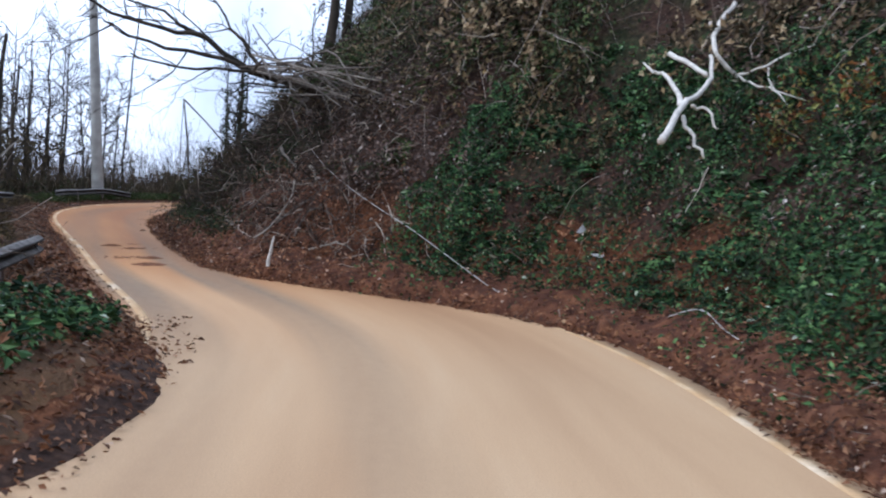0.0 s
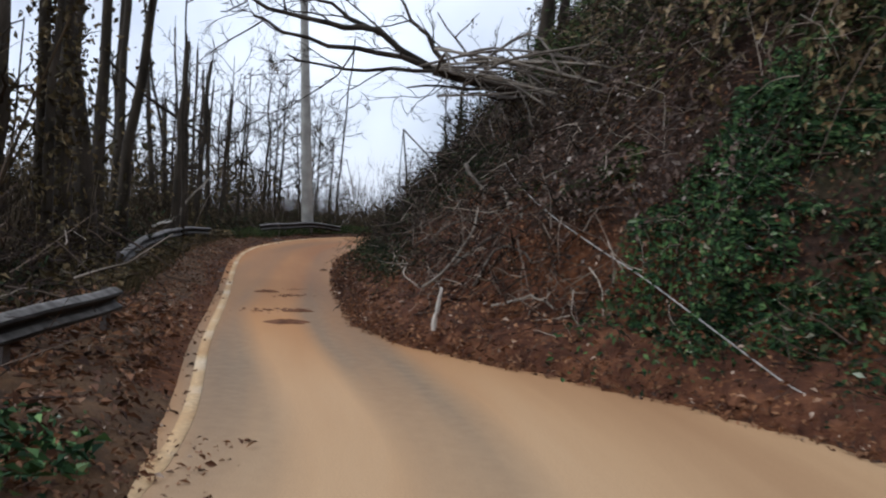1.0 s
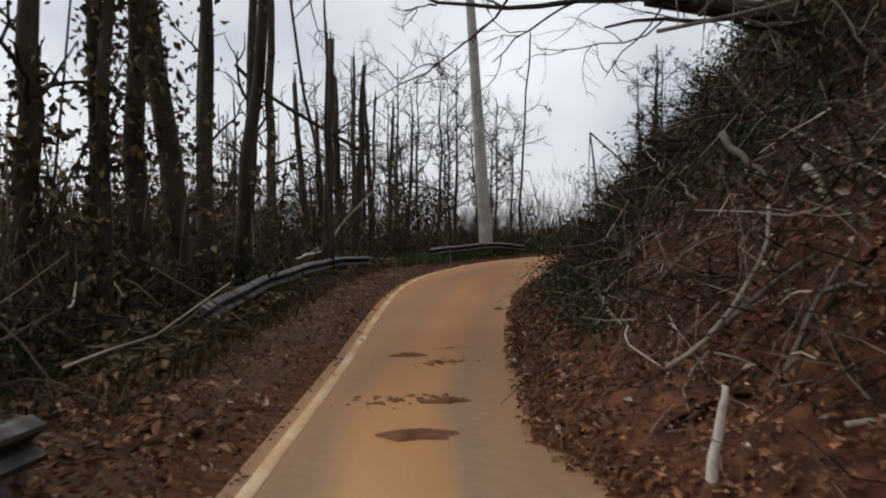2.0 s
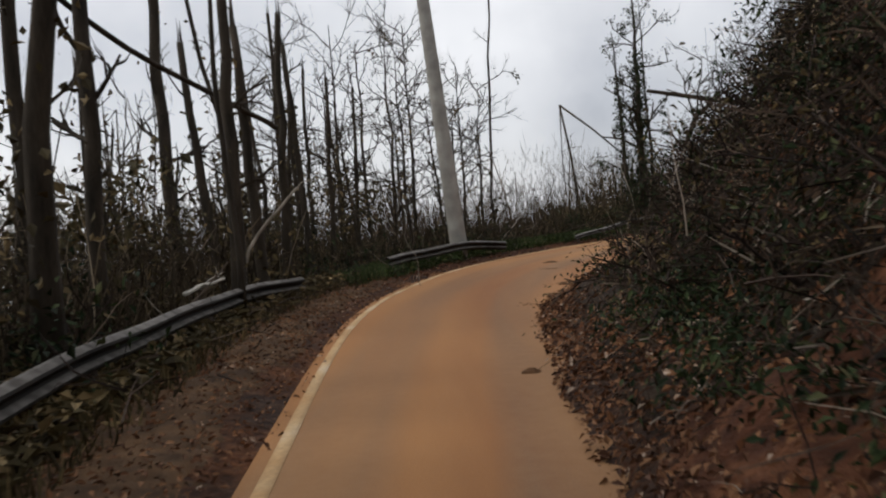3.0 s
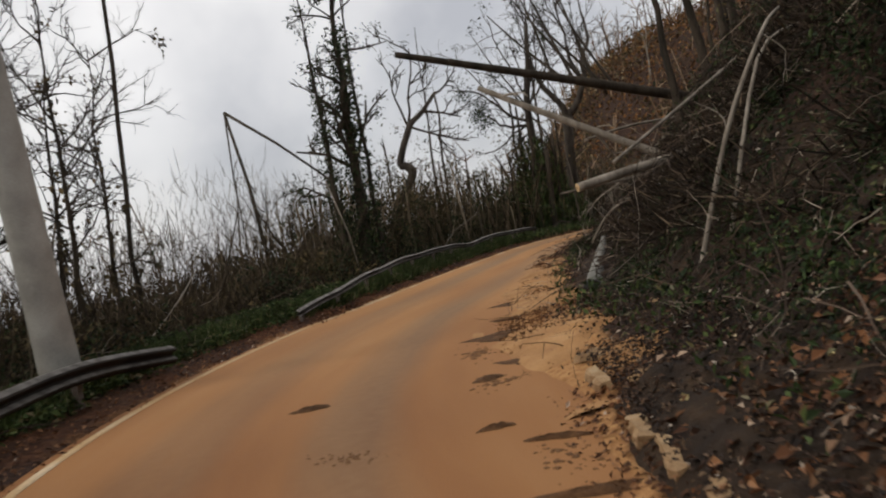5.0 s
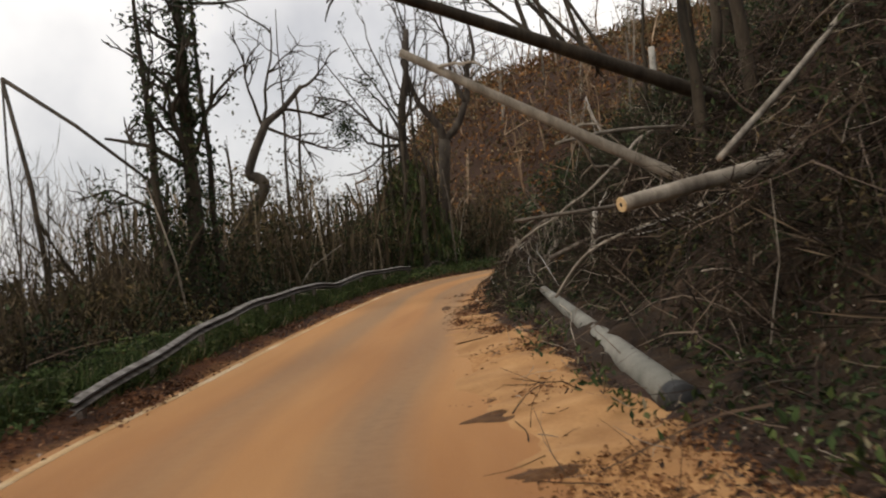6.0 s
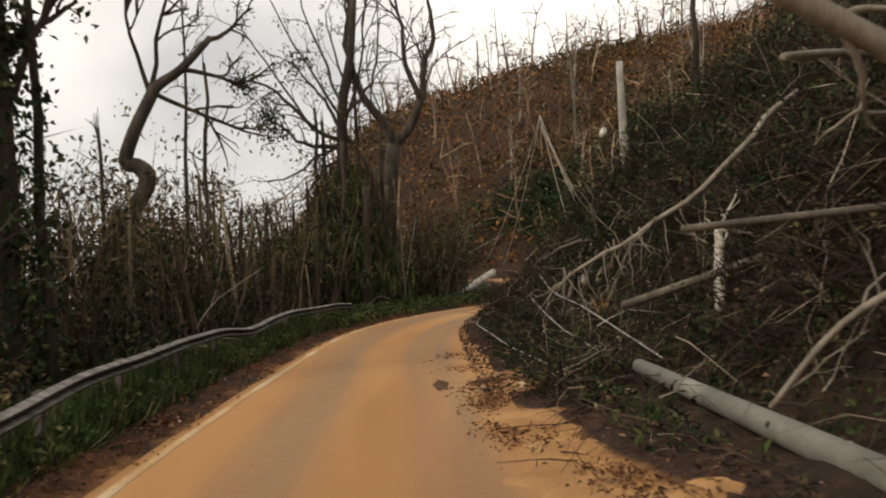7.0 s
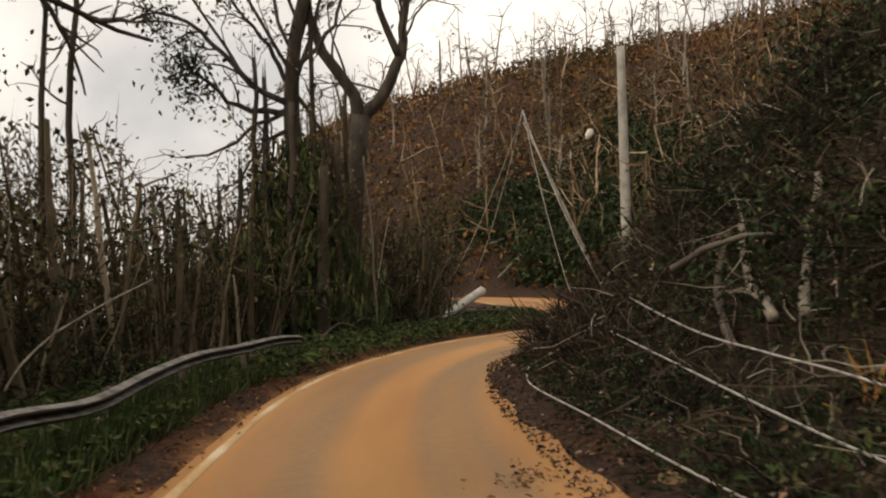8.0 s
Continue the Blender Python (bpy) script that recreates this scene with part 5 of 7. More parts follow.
def scatter(count, s0, s1, u0, u1, seed, edge=True, power=1.0):
    """Random places between two lengths of road; offsets from the debris edge (right) or the painted edge (left)."""
    rng = np.random.RandomState(seed)
    s = rng.uniform(s0, s1, count)
    u = u0 + (u1 - u0) * rng.uniform(0, 1, count) ** power
    if edge:
        u = u + np.interp(s, LINE_S, LINE[:, 2])
    p = on_road(s, u)
    p[:, 2] = ground_z(p[:, 0], p[:, 1])
    # nothing loose where the fallen pole lies
    a, d = np.array((-7.74, 36.9)), np.array((1.54, 8.7))
    t = np.clip(((p[:, :2] - a) @ d) / (d @ d), 0, 1)
    off = np.hypot(*(p[:, :2] - a - t[:, None] * d).T) < 0.3
    p[off, 2] -= 0.6
    return p, u, s, rng


def normals(p):
    e = 0.15
    dx = ground_z(p[:, 0] + e, p[:, 1]) - ground_z(p[:, 0] - e, p[:, 1])
    dy = ground_z(p[:, 0], p[:, 1] + e) - ground_z(p[:, 0], p[:, 1] - e)
    nrm = np.stack([-dx / (2 * e), -dy / (2 * e), np.ones(len(p))], 1)
    return nrm / np.linalg.norm(nrm, axis=1, keepdims=True)


def litter(name, count, s0, s1, u0, u1, seed, mat, size, label, edge=True, power=1.0, lift=0.03, curl=0.5):
    p, u, s, rng = scatter(count, s0, s1, u0, u1, seed, edge, power)
    nrm = normals(p)
    up = nrm + rng.normal(0, curl, p.shape)
    way = rng.normal(0, 1, p.shape)
    way -= nrm * (way * nrm).sum(1, keepdims=True) * 0.7
    size = size * rng.uniform(0.5, 1.6, count)
    soup = Soup().leaves(p + nrm * rng.uniform(0.0, 1, (count, 1)) * lift, way, up, size, size * rng.uniform(0.35, 0.65, count), 0.3)
    return tagged(part(name, soup, mat), label, "leaf litter", kind="stuff")


def creepers(name, count, s0, s1, u0, u1, seed, mat, size, label, patch=0.0, depth=0.35, edge=True, hang=0.9, thin=None):
    """Leaf cover: leaves stand off the ground and hang down, gathered into patches."""
    p, u, s, rng = scatter(count, s0, s1, u0, u1, seed, edge)
    keep = waves(p[:, 0] * 1.3 + 5, p[:, 1] * 1.3, 5, 20) + 0.6 * rng.normal(0, 1, count) > patch
    p = p[keep]
    nrm = normals(p)
    lump = np.clip(0.5 + 0.5 * waves(p[:, 0] * 2.1, p[:, 1] * 2.1 + 3, 12, 20), 0.05, 1.4)
    at = p + nrm * (rng.uniform(0, 1, (len(p), 1)) ** 0.7 * depth * lump[:, None])
    way = rng.normal(0, 0.7, p.shape) + nrm * 0.5 - (0, 0, hang)
    up = nrm + rng.normal(0, 0.5, p.shape)
    size = size * rng.uniform(0.5, 1.5, len(p))
    soup = Soup().leaves(at, way, up, size, size * (rng.uniform(0.3, 0.6, len(p)) if thin is None else thin))
    return tagged(part(name, soup, mat), label, "creeper", kind="stuff")


def veil(name, count, s0, s1, u0, u1, seed, mat, size, label, low, high):
    """Hanging leaves that fill the edge of a wood from the ground up to an uneven top."""
    each = 24
    p, u, s, rng = scatter(count // each, s0, s1, u0, u1, seed, False)
    p, count = np.repeat(p, each, 0), count // each * each
    lift = np.repeat(rng.uniform(0, 1, count // each) ** 0.8, each)
    top = high * (0.78 + 0.22 * waves(p[:, 0] * 0.7, p[:, 1] * 0.7, 5, 20))
    bottom = np.maximum(p[:, 2], low)
    at = p.copy()
    at[:, 2] = bottom + (top - bottom) * lift
    at += rng.normal(0, 1, at.shape) * (0.26, 0.26, 0.2) * (0.5 + 2.0 * size)
    at = at[top > bottom]
    ln = size * rng.uniform(0.4, 1.2, len(at))
    soup = Soup().leaves(at, rng.normal(0, 0.8, at.shape) - (0, 0, 0.6), rng.normal(0, 1, at.shape), ln, ln * rng.uniform(0.25, 0.6, len(at)))
    return tagged(part(name, soup, mat), label, "foliage", kind="stuff")


def brushwood(name, count, s0, s1, u0, u1, seed, mat, length, r, label, edge=True, rise=0.35, power=1.0, down=0.5):
    """A tangle of twigs lying on and sticking out of the ground."""
    p, u, s, rng = scatter(count, s0, s1, u0, u1, seed, edge, power)
    nrm = normals(p)
    soup = Soup()
    for at, nn in zip(p, nrm):
        way = rng.normal(0, 1, 3)
        way -= nn * (way @ nn) * 0.75
        way = way / np.linalg.norm(way) + nn * rng.uniform(0, 0.55) - np.array((0, 0, down * rng.uniform(0, 1)))
        ln, rr = length * rng.uniform(0.35, 1.5), r * rng.uniform(0.4, 1.5)
        q = limb_points(at + nn * rng.uniform(0, rise), way, ln, 5, rng, 0.06, 0.22)[[0, 1, 2, 4]]
        soup.tube(q, np.linspace(rr, rr * 0.4, 4), 3 if rr < 0.012 else 5, caps=False)
        if rng.uniform() < 0.5:
            k = rng.randint(1, 3)
            q2 = limb_points(q[k], q[k] - q[k - 1] + rng.normal(0, 0.12, 3), ln * 0.5, 4, rng, 0.05, 0.25)
            soup.tube(q2, np.linspace(rr * 0.6, rr * 0.25, 4), 3, caps=False)
    return tagged(part(name, soup, mat), label, "brushwood", kind="stuff")


def stems(name, count, s0, s1, u0, u1, seed, mat, height, r, label, edge=False, lean=0.13):
    """Upright reeds, saplings and bamboo."""
    p, u, s, rng = scatter(count, s0, s1, u0, u1, seed, edge)
    soup = Soup()
    for at in p:
        h = height * rng.uniform(0.35, 1.25)
        q = limb_points(at - (0, 0, 0.15), (*rng.normal(0, lean, 2), 1), h, 5, rng, 0.0, 0.06)
        rr = r * rng.uniform(0.5, 1.5)
        soup.tube(q, np.linspace(rr, rr * 0.45, 5), 3 if rr < 0.02 else 5, caps=False)
        if rng.uniform() < 0.45 and r < 0.03:
            k = rng.randint(2, 4)
            soup.tube(limb_points(q[k], (rng.normal(0, 1), rng.normal(0, 1), 0.8), h * 0.3, 4, rng, 0.0, 0.2), np.linspace(rr * 0.5, rr * 0.2, 4), 3, caps=False)
    return tagged(part(name, soup, mat), label, "undergrowth", kind="stuff")


def bushes(name, count, per, s0, s1, u0, u1, seed, mat, spread, size, label, edge=False, tall=0.6):
    """Rounded, gappy clumps of leaves that rest on the ground, each made of smaller tufts."""
    p, u, s, rng = scatter(count, s0, s1, u0, u1, seed, edge)
    tufts = 7
    scale = rng.uniform(0.5, 1.2, count)
    ball = rng.normal(0, 1, (count, tufts, 3))
    ball /= np.linalg.norm(ball, axis=2, keepdims=True)
    ball *= rng.uniform(0.2, 1, (count, tufts, 1)) ** 0.5
    ball[..., 2] = np.abs(ball[..., 2])
    heart = p[:, None] + ball * np.stack([spread * scale, spread * scale, tall * scale], 1)[:, None]
    at = np.repeat(heart.reshape(-1, 3), per // tufts, 0)
    at = at + rng.normal(0, 1, at.shape) * (0.16, 0.16, 0.13) * (0.6 + 0.5 * spread)
    ln = size * rng.uniform(0.5, 1.5, len(at))
    soup = Soup().leaves(at, rng.normal(0, 1, at.shape) - (0, 0, 0.4), rng.normal(0, 0.6, at.shape) + (0, 0, 1), ln, ln * rng.uniform(0.25, 0.55, len(at)))
    return tagged(part(name, soup, mat), label, "undergrowth", kind="stuff")


def thicket(name, count, s0, s1, u0, u1, seed, mat, height, r, leaf_mat, per, size, label, edge=False):
    """Close-set stems with leaves hanging along their upper halves."""
    p, u, s, rng = scatter(count, s0, s1, u0, u1, seed, edge)
    wood, leaf, spots = Soup(), Soup(), []
    for at in p:
        h = height * rng.uniform(0.4, 1.2)
        q = limb_points(at - (0, 0, 0.15), (*rng.normal(0, 0.18, 2), 1), h, 6, rng, 0.02, 0.09)
        rr = r * rng.uniform(0.5, 1.5)
        wood.tube(q, np.linspace(rr, rr * 0.35, 6), 4, caps=False)
        for _ in range(3):
            k = rng.randint(1, 6)
            b2 = limb_points(q[k], (rng.normal(0, 1), rng.normal(0, 1), 0.5), h * rng.uniform(0.12, 0.3), 4, rng, 0.06, 0.2)
            wood.tube(b2, np.linspace(rr * 0.5, rr * 0.2, 4), 3, caps=False)
            spots += [b2[-1], b2[2]]
    tagged(part(name, wood, mat), label, "undergrowth", kind="stuff")
    if per:
        tuft_into(leaf, np.array(spots), per, 0.13, size, rng, 0.7)
        tagged(part(name + "_foliage", leaf, leaf_mat), "dark leaves of the thicket below the road", "undergrowth", kind="stuff")


def value_noise(x, y, cell, seed):
    """Smooth random heights from 0 to 1 on a lattice of the given cell."""
    table = np.random.RandomState(seed).uniform(0, 1, 4096)
    gx_, gy_ = np.asarray(x, float) / cell, np.asarray(y, float) / cell
    ix, iy = np.floor(gx_).astype(int), np.floor(gy_).astype(int)
    fx, fy = gx_ - ix, gy_ - iy
    fx, fy = fx * fx * (3 - 2 * fx), fy * fy * (3 - 2 * fy)

    def at(a, c):
        return table[(a * 73 + c * 179 + (a * c) % 31) % 4096]

    return (at(ix, iy) * (1 - fx) + at(ix + 1, iy) * fx) * (1 - fy) + (at(ix, iy + 1) * (1 - fx) + at(ix + 1, iy + 1) * fx) * fy


def heap(name, s0, s1, u0, u1, seed, mat, height, label, edge=True, cell=0.055, crumb=1.0, sink=0.02, ragged=0.0):
    """A crumbly bank of loose soil along the road, with its own lumps and hollows."""
    ss, tt = np.meshgrid(np.arange(s0, s1, cell), np.linspace(0, 1, max(4, int((u1 - u0) / cell))), indexing="ij")
    uu = u0 + (u1 - u0) * tt + (np.interp(ss, LINE_S, LINE[:, 2]) if edge else 0)
    p = on_road(ss, uu)
    x, y = p[..., 0], p[..., 1]
    rough = 0.55 * value_noise(x, y, 0.55, seed) ** 1.6 + crumb * (0.30 * value_noise(x, y, 0.19, seed + 1) + 0.20 * value_noise(x, y, 0.085, seed + 2))
    fade = np.clip(tt / 0.22, 0, 1) * np.clip((1 - tt) / 0.25, 0, 1)
    if ragged:
        fade = fade * np.clip((value_noise(x, y, 0.8, seed + 3) - ragged) * 5, 0, 1)
    p[..., 2] = ground_z(x, y) + height * rough * fade - sink * (1 - fade) - 0.01
    soup = Soup()
    i, j = np.meshgrid(np.arange(p.shape[0] - 1), np.arange(p.shape[1] - 1), indexing="ij")
    k = i * p.shape[1] + j
    soup.add(p.reshape(-1, 3), np.stack([k, k + p.shape[1], k + 1 + p.shape[1], k + 1], -1).reshape(-1, 4))
    return tagged(part(name, soup, mat, smooth=True), label, "soil", kind="stuff")


def strands(name, count, s0, s1, u0, u1, seed, mat, size, length, per, label, patch=0.0, out=0.35, edge=True, cell=1.1):
    """Creepers that hang down the bank in strings of leaves."""
    p, u, s, rng = scatter(count, s0, s1, u0, u1, seed, edge)
    keep = value_noise(p[:, 0], p[:, 1], cell, seed) + 0.12 * rng.normal(0, 1, count) > patch
    p = p[keep]
    m, nrm = len(p), normals(p)
    down = nrm * nrm[:, 2:] - (0, 0, 1)
    down /= np.linalg.norm(down, axis=1, keepdims=True) + 1e-9
    t = np.linspace(0, 1, per)[None, :, None]
    lump = value_noise(p[:, 0], p[:, 1], 0.6, seed + 5)[:, None, None]
    line = p[:, None] + nrm[:, None] * (0.04 + out * lump * rng.uniform(0.2, 1, (m, 1, 1)) * (0.4 + np.sin(np.pi * t * 0.9))) + down[:, None] * (length * rng.uniform(0.4, 1.3, (m, 1, 1)) * t)
    at = (line + rng.normal(0, 0.035, line.shape)).reshape(-1, 3)
    way = np.repeat(down, per, 0) * 0.7 + rng.normal(0, 0.6, at.shape) + np.repeat(nrm, per, 0) * 0.35
    up = np.repeat(nrm, per, 0) + rng.normal(0, 0.4, at.shape)
    ln = size * rng.uniform(0.5, 1.4, len(at))
    return tagged(part(name, Soup().leaves(at, way, up, ln, ln * rng.uniform(0.35, 0.6, len(at))), mat), label, "creeper", kind="stuff")


def ferns(name, count, s0, s1, u0, u1, seed, mat, length, label, patch=0.35, edge=True):
    """Arching fern fronds in clumps, each with two rows of leaflets."""
    p, u, s, rng = scatter(count, s0, s1, u0, u1, seed, edge)
    p = p[value_noise(p[:, 0], p[:, 1], 1.3, seed) > patch]
    m, fronds, steps_ = len(p), 6, 9
    nrm = normals(p)[:, None]
    way = rng.normal(0, 1, (m, fronds, 3)) * (1, 1, 0.5)
    way = way - nrm * (way * nrm).sum(-1, keepdims=True) + nrm * 0.7
    way /= np.linalg.norm(way, axis=-1, keepdims=True)
    long = length * rng.uniform(0.5, 1.3, (m, fronds, 1, 1))
    t = np.linspace(0.12, 1, steps_)[None, None, :, None]
    spine = p[:, None, None] + way[:, :, None] * long * t - np.array((0, 0, 0.75)) * long * t**2
    side = np.cross(way, (0, 0, 1.0))
    side /= np.linalg.norm(side, axis=-1, keepdims=True) + 1e-9
    at = np.concatenate([spine.reshape(-1, 3)] * 2)
    ahead = (way[:, :, None] * (1 + 0 * t) - np.array((0, 0, 1.2)) * t).reshape(-1, 3)
    across = (side[:, :, None] * (1 + 0 * t)).reshape(-1, 3)
    ln = (0.30 * long * (1.12 - t)).reshape(-1)
    ways = np.concatenate([across + 0.45 * ahead, -across + 0.45 * ahead])
    ups = np.concatenate([(nrm[:, :, None] + 0 * spine).reshape(-1, 3)] * 2) + rng.normal(0, 0.15, at.shape)
    ln = np.concatenate([ln, ln])
    return tagged(part(name, Soup().leaves(at, ways, ups, ln, ln * 0.38 + 0.006), mat), label, "fern", kind="stuff")


def brush_screen(name, count, s0, s1, u0, u1, seed, mat, low, high, length, label):
    """A close tangle of thin upright twigs from the ground up to an uneven top."""
    p, u, s, rng = scatter(count, s0, s1, u0, u1, seed, False)
    top = high * (0.55 + 0.75 * value_noise(p[:, 0], p[:, 1], 1.7, seed)) * (0.8 + 0.4 * value_noise(p[:, 0], p[:, 1], 0.45, seed + 1))
    bottom = np.maximum(p[:, 2] - 0.1, low)
    p[:, 2] = bottom + np.maximum(top - bottom - 0.4 * length, 0) * rng.uniform(0, 1, count) ** 1.25
    way = rng.normal(0, 0.42, p.shape) + (0, 0, 1)
    ln = length * rng.uniform(0.4, 1.3, count)
    return tagged(part(name, Soup().leaves(p, way, rng.normal(0, 1, p.shape), ln, rng.uniform(0.010, 0.024, count), 0.4), mat), label, "brushwood", kind="stuff")


def leaf_patch(x, y, wide, long, turn, seed, mat, count, size=0.05, label="dead leaves gathered on the muddy road edge"):
    rng = np.random.RandomState(seed)
    d = rng.normal(0, 0.5, (count, 2)) * (long, wide)
    at = np.stack([x + d[:, 0] * math.cos(turn) - d[:, 1] * math.sin(turn), y + d[:, 0] * math.sin(turn) + d[:, 1] * math.cos(turn)], 1)
    z = np.maximum(ground_z(at[:, 0], at[:, 1]), 0.0) + rng.uniform(0.002, 0.035, count)
    ln = size * rng.uniform(0.5, 1.5, count)
    return tagged(part("leaf_patch", Soup().leaves(np.c_[at, z], rng.normal(0, 1, (count, 3)) * (1, 1, 0.3), rng.normal(0, 0.35, (count, 3)) + (0, 0, 1), ln, ln * rng.uniform(0.35, 0.6, count)), mat), label, "leaf litter", kind="stuff")


def spill(x, y, long, wide, turn, seed, mat, label="thin spill of dark soil across the muddy road", tall=0.03):
    """A thin ragged tongue of washed-out soil."""
    rng = np.random.RandomState(seed)
    sides, rings = 26, (1.0, 0.8, 0.55, 0.25)
    a = np.arange(sides) / sides * 6.2832
    wob = 1 + 0.25 * np.sin(2 * a + rng.uniform(0, 6)) * rng.uniform(0.3, 1) + 0.10 * np.sin(5 * a + rng.uniform(0, 6)) + rng.normal(0, 0.07, sides)
    c, s = math.cos(turn), math.sin(turn)
    rows = []
    for q in rings:
        px_, py_ = long * q * wob * np.cos(a), wide * q * wob * np.sin(a)
        h = -0.006 if q == 1 else tall * (1 - q) * rng.uniform(0.5, 1.5, sides) + 0.005
        rows.append(np.stack([x + px_ * c - py_ * s, y + px_ * s + py_ * c, np.broadcast_to(h, sides)], 1))
    v = np.concatenate([*rows, [[x, y, tall]]])
    k = len(rings)
    soup = Soup()
    soup.add(v, [(i * sides + j, i * sides + (j + 1) % sides, (i + 1) * sides + (j + 1) % sides, (i + 1) * sides + j) for i in range(k - 1) for j in range(sides)], [((k - 1) * sides + j, (k - 1) * sides + (j + 1) % sides, k * sides) for j in range(sides)])
    return tagged(part("soil_spill", soup, mat, smooth=True), label, "soil", "soil spilled on the road")


SA, SC = s_at(-2), s_at(24)
MUD_LITTER = leafy("mud_caked_leaves", [(0.0, (0.10, 0.045, 0.02)), (0.6, (0.20, 0.095, 0.042)), (1.0, (0.30, 0.16, 0.075))])
OLIVE_DARK = leafy("dark_olive_foliage", [(0.0, (0.030, 0.026, 0.013)), (0.55, (0.080, 0.066, 0.029)), (0.85, (0.13, 0.095, 0.044)), (1.0, (0.22, 0.155, 0.075))])
DRY_GRASS = leafy("dry_grass", [(0.0, (0.08, 0.055, 0.03)), (0.6, (0.23, 0.16, 0.085)), (1.0, (0.44, 0.35, 0.21))])
TWIG_PALE = leafy("pale_twigs", [(0.0, (0.07, 0.052, 0.04)), (0.6, (0.20, 0.155, 0.12)), (1.0, (0.50, 0.44, 0.36))], 0.9, 0.2)


def bush(x, y, wide, tall, seed, mat, label, group, size=0.1, count=300):
    """A gappy shrub: a few stems and leaves gathered along them."""
    rng = np.random.RandomState(seed)
    z = gz(x, y)
    ob = holder("bush", (x, y, z), label, "bush", group)
    woody, green, spots = Soup(), Soup(), []
    for _ in range(7):
        a = rng.uniform(0, 6.28)
        branch_into(woody, (x + 0.1 * math.cos(a), y + 0.1 * math.sin(a), z - 0.1), (math.cos(a) * wide, math.sin(a) * wide, tall * rng.uniform(0.7, 1.4)), math.hypot(wide, tall) * rng.uniform(0.6, 1.0), 0.014, rng, 1, 0.06, 0.18, spots, 4)
    tuft_into(green, spots, max(2, count // len(spots)), 0.12, size, rng)
    under(part("woody_base", woody, TWIG), ob)
    under(part("foliage", green, mat), ob)
    return ob


def sapling(x, y, tall, r, seed, lean):
    rng = np.random.RandomState(seed)
    z = gz(x, y)
    ob = holder("sapling", (x, y, z), "thin bare sapling stripped by the storm", "sapling", "bare saplings below the road")
    q = limb_points((x, y, z - 0.2), (*lean, 1), tall, 6, rng, 0.0, 0.05)
    under(part("stem", Soup().tube(q, np.linspace(r, r * 0.4, 6), 5), BARK_DARK, smooth=True), ob)
    for k in (2, 3, 3, 4, 4, 4):
        twigs = Soup()
        branch_into(twigs, q[k], (rng.normal(0, 1), rng.normal(0, 1), 0.9), tall * rng.uniform(0.10, 0.24), r * 0.22, rng, 1, 0.0, 0.2, None, 3)
        under(part("twig", twigs, BARK_DARK), ob)
    return ob


# uphill bank
FADED = leafy("faded_dead_leaves", [(0.0, (0.045, 0.030, 0.024)), (0.5, (0.11, 0.075, 0.060)), (0.88, (0.17, 0.12, 0.095)), (1.0, (0.44, 0.39, 0.34))])
TOE_SOIL = grainy("loose_red_soil", [(0.3, (0.045, 0.017, 0.009)), (0.5, (0.10, 0.038, 0.018)), (0.72, (0.21, 0.088, 0.040))], 5, 45, relief=0.9, depth=0.03)
SHOULDER = grainy("brown_shoulder_soil", [(0.3, (0.050, 0.027, 0.013)), (0.55, (0.105, 0.056, 0.025)), (0.75, (0.18, 0.098, 0.044))], 4, 40, relief=0.9, depth=0.03)
VERGE_MUD = grainy("soft_verge_mud", [(0.3, (0.30, 0.15, 0.058)), (0.55, (0.42, 0.225, 0.092)), (0.75, (0.50, 0.29, 0.13))], 2.2, 30, relief=0.4, depth=0.01, tint=0.2)
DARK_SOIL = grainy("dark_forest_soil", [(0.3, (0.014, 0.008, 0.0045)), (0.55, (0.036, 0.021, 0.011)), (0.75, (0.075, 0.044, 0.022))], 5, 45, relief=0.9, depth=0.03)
heap("soil_heap", s_at(0), s_at(13), -0.08, 1.15, 901, TOE_SOIL, 0.20, "crumbly red soil slumped at the foot of the bank")
heap("soil_heap", s_at(12.5), s_at(17.3), -0.10, 1.9, 905, TOE_SOIL, 0.22, "crumbly red soil slumped at the foot of the bank")
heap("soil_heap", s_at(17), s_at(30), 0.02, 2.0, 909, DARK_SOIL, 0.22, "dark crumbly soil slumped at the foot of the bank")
litter("leaf_litter", 4200, s_at(4), s_at(14), -2.4, -0.2, 959, LITTER, 0.085, "large red-brown dead leaves on the shoulder", False, lift=0.14, curl=0.9)
heap("shoulder_soil", s_at(1), s_at(10), -2.6, 0.45, 913, SHOULDER, 0.13, "loose brown soil heaped on the shoulder", False)
heap("shoulder_soil", s_at(9.5), s_at(29), -2.3, 0.02, 917, SHOULDER, 0.07, "loose brown soil on the shoulder", False, 0.07)
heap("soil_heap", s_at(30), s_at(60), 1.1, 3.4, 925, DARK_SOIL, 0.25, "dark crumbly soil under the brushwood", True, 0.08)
heap("verge_mud", s_at(30), s_at(43.5), -0.75, 1.25, 921, VERGE_MUD, 0.13, "soft orange mud heaped along the road's edge", True, 0.07, 0.45, ragged=0.12)
heap("verge_mud", s_at(43), s_at(49), -0.7, 0.75, 922, VERGE_MUD, 0.11, "soft orange mud heaped along the road's edge", True, 0.07, 0.45, ragged=0.12)
brushwood("brushwood", 700, s_at(44), s_at(55), 0.4, 2.8, 947, TWIG, 0.6, 0.006, "dark broken sticks heaped at the foot of the bank", rise=0.45)
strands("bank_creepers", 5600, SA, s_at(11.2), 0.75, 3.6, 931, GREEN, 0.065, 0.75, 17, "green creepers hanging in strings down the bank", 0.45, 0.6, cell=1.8)
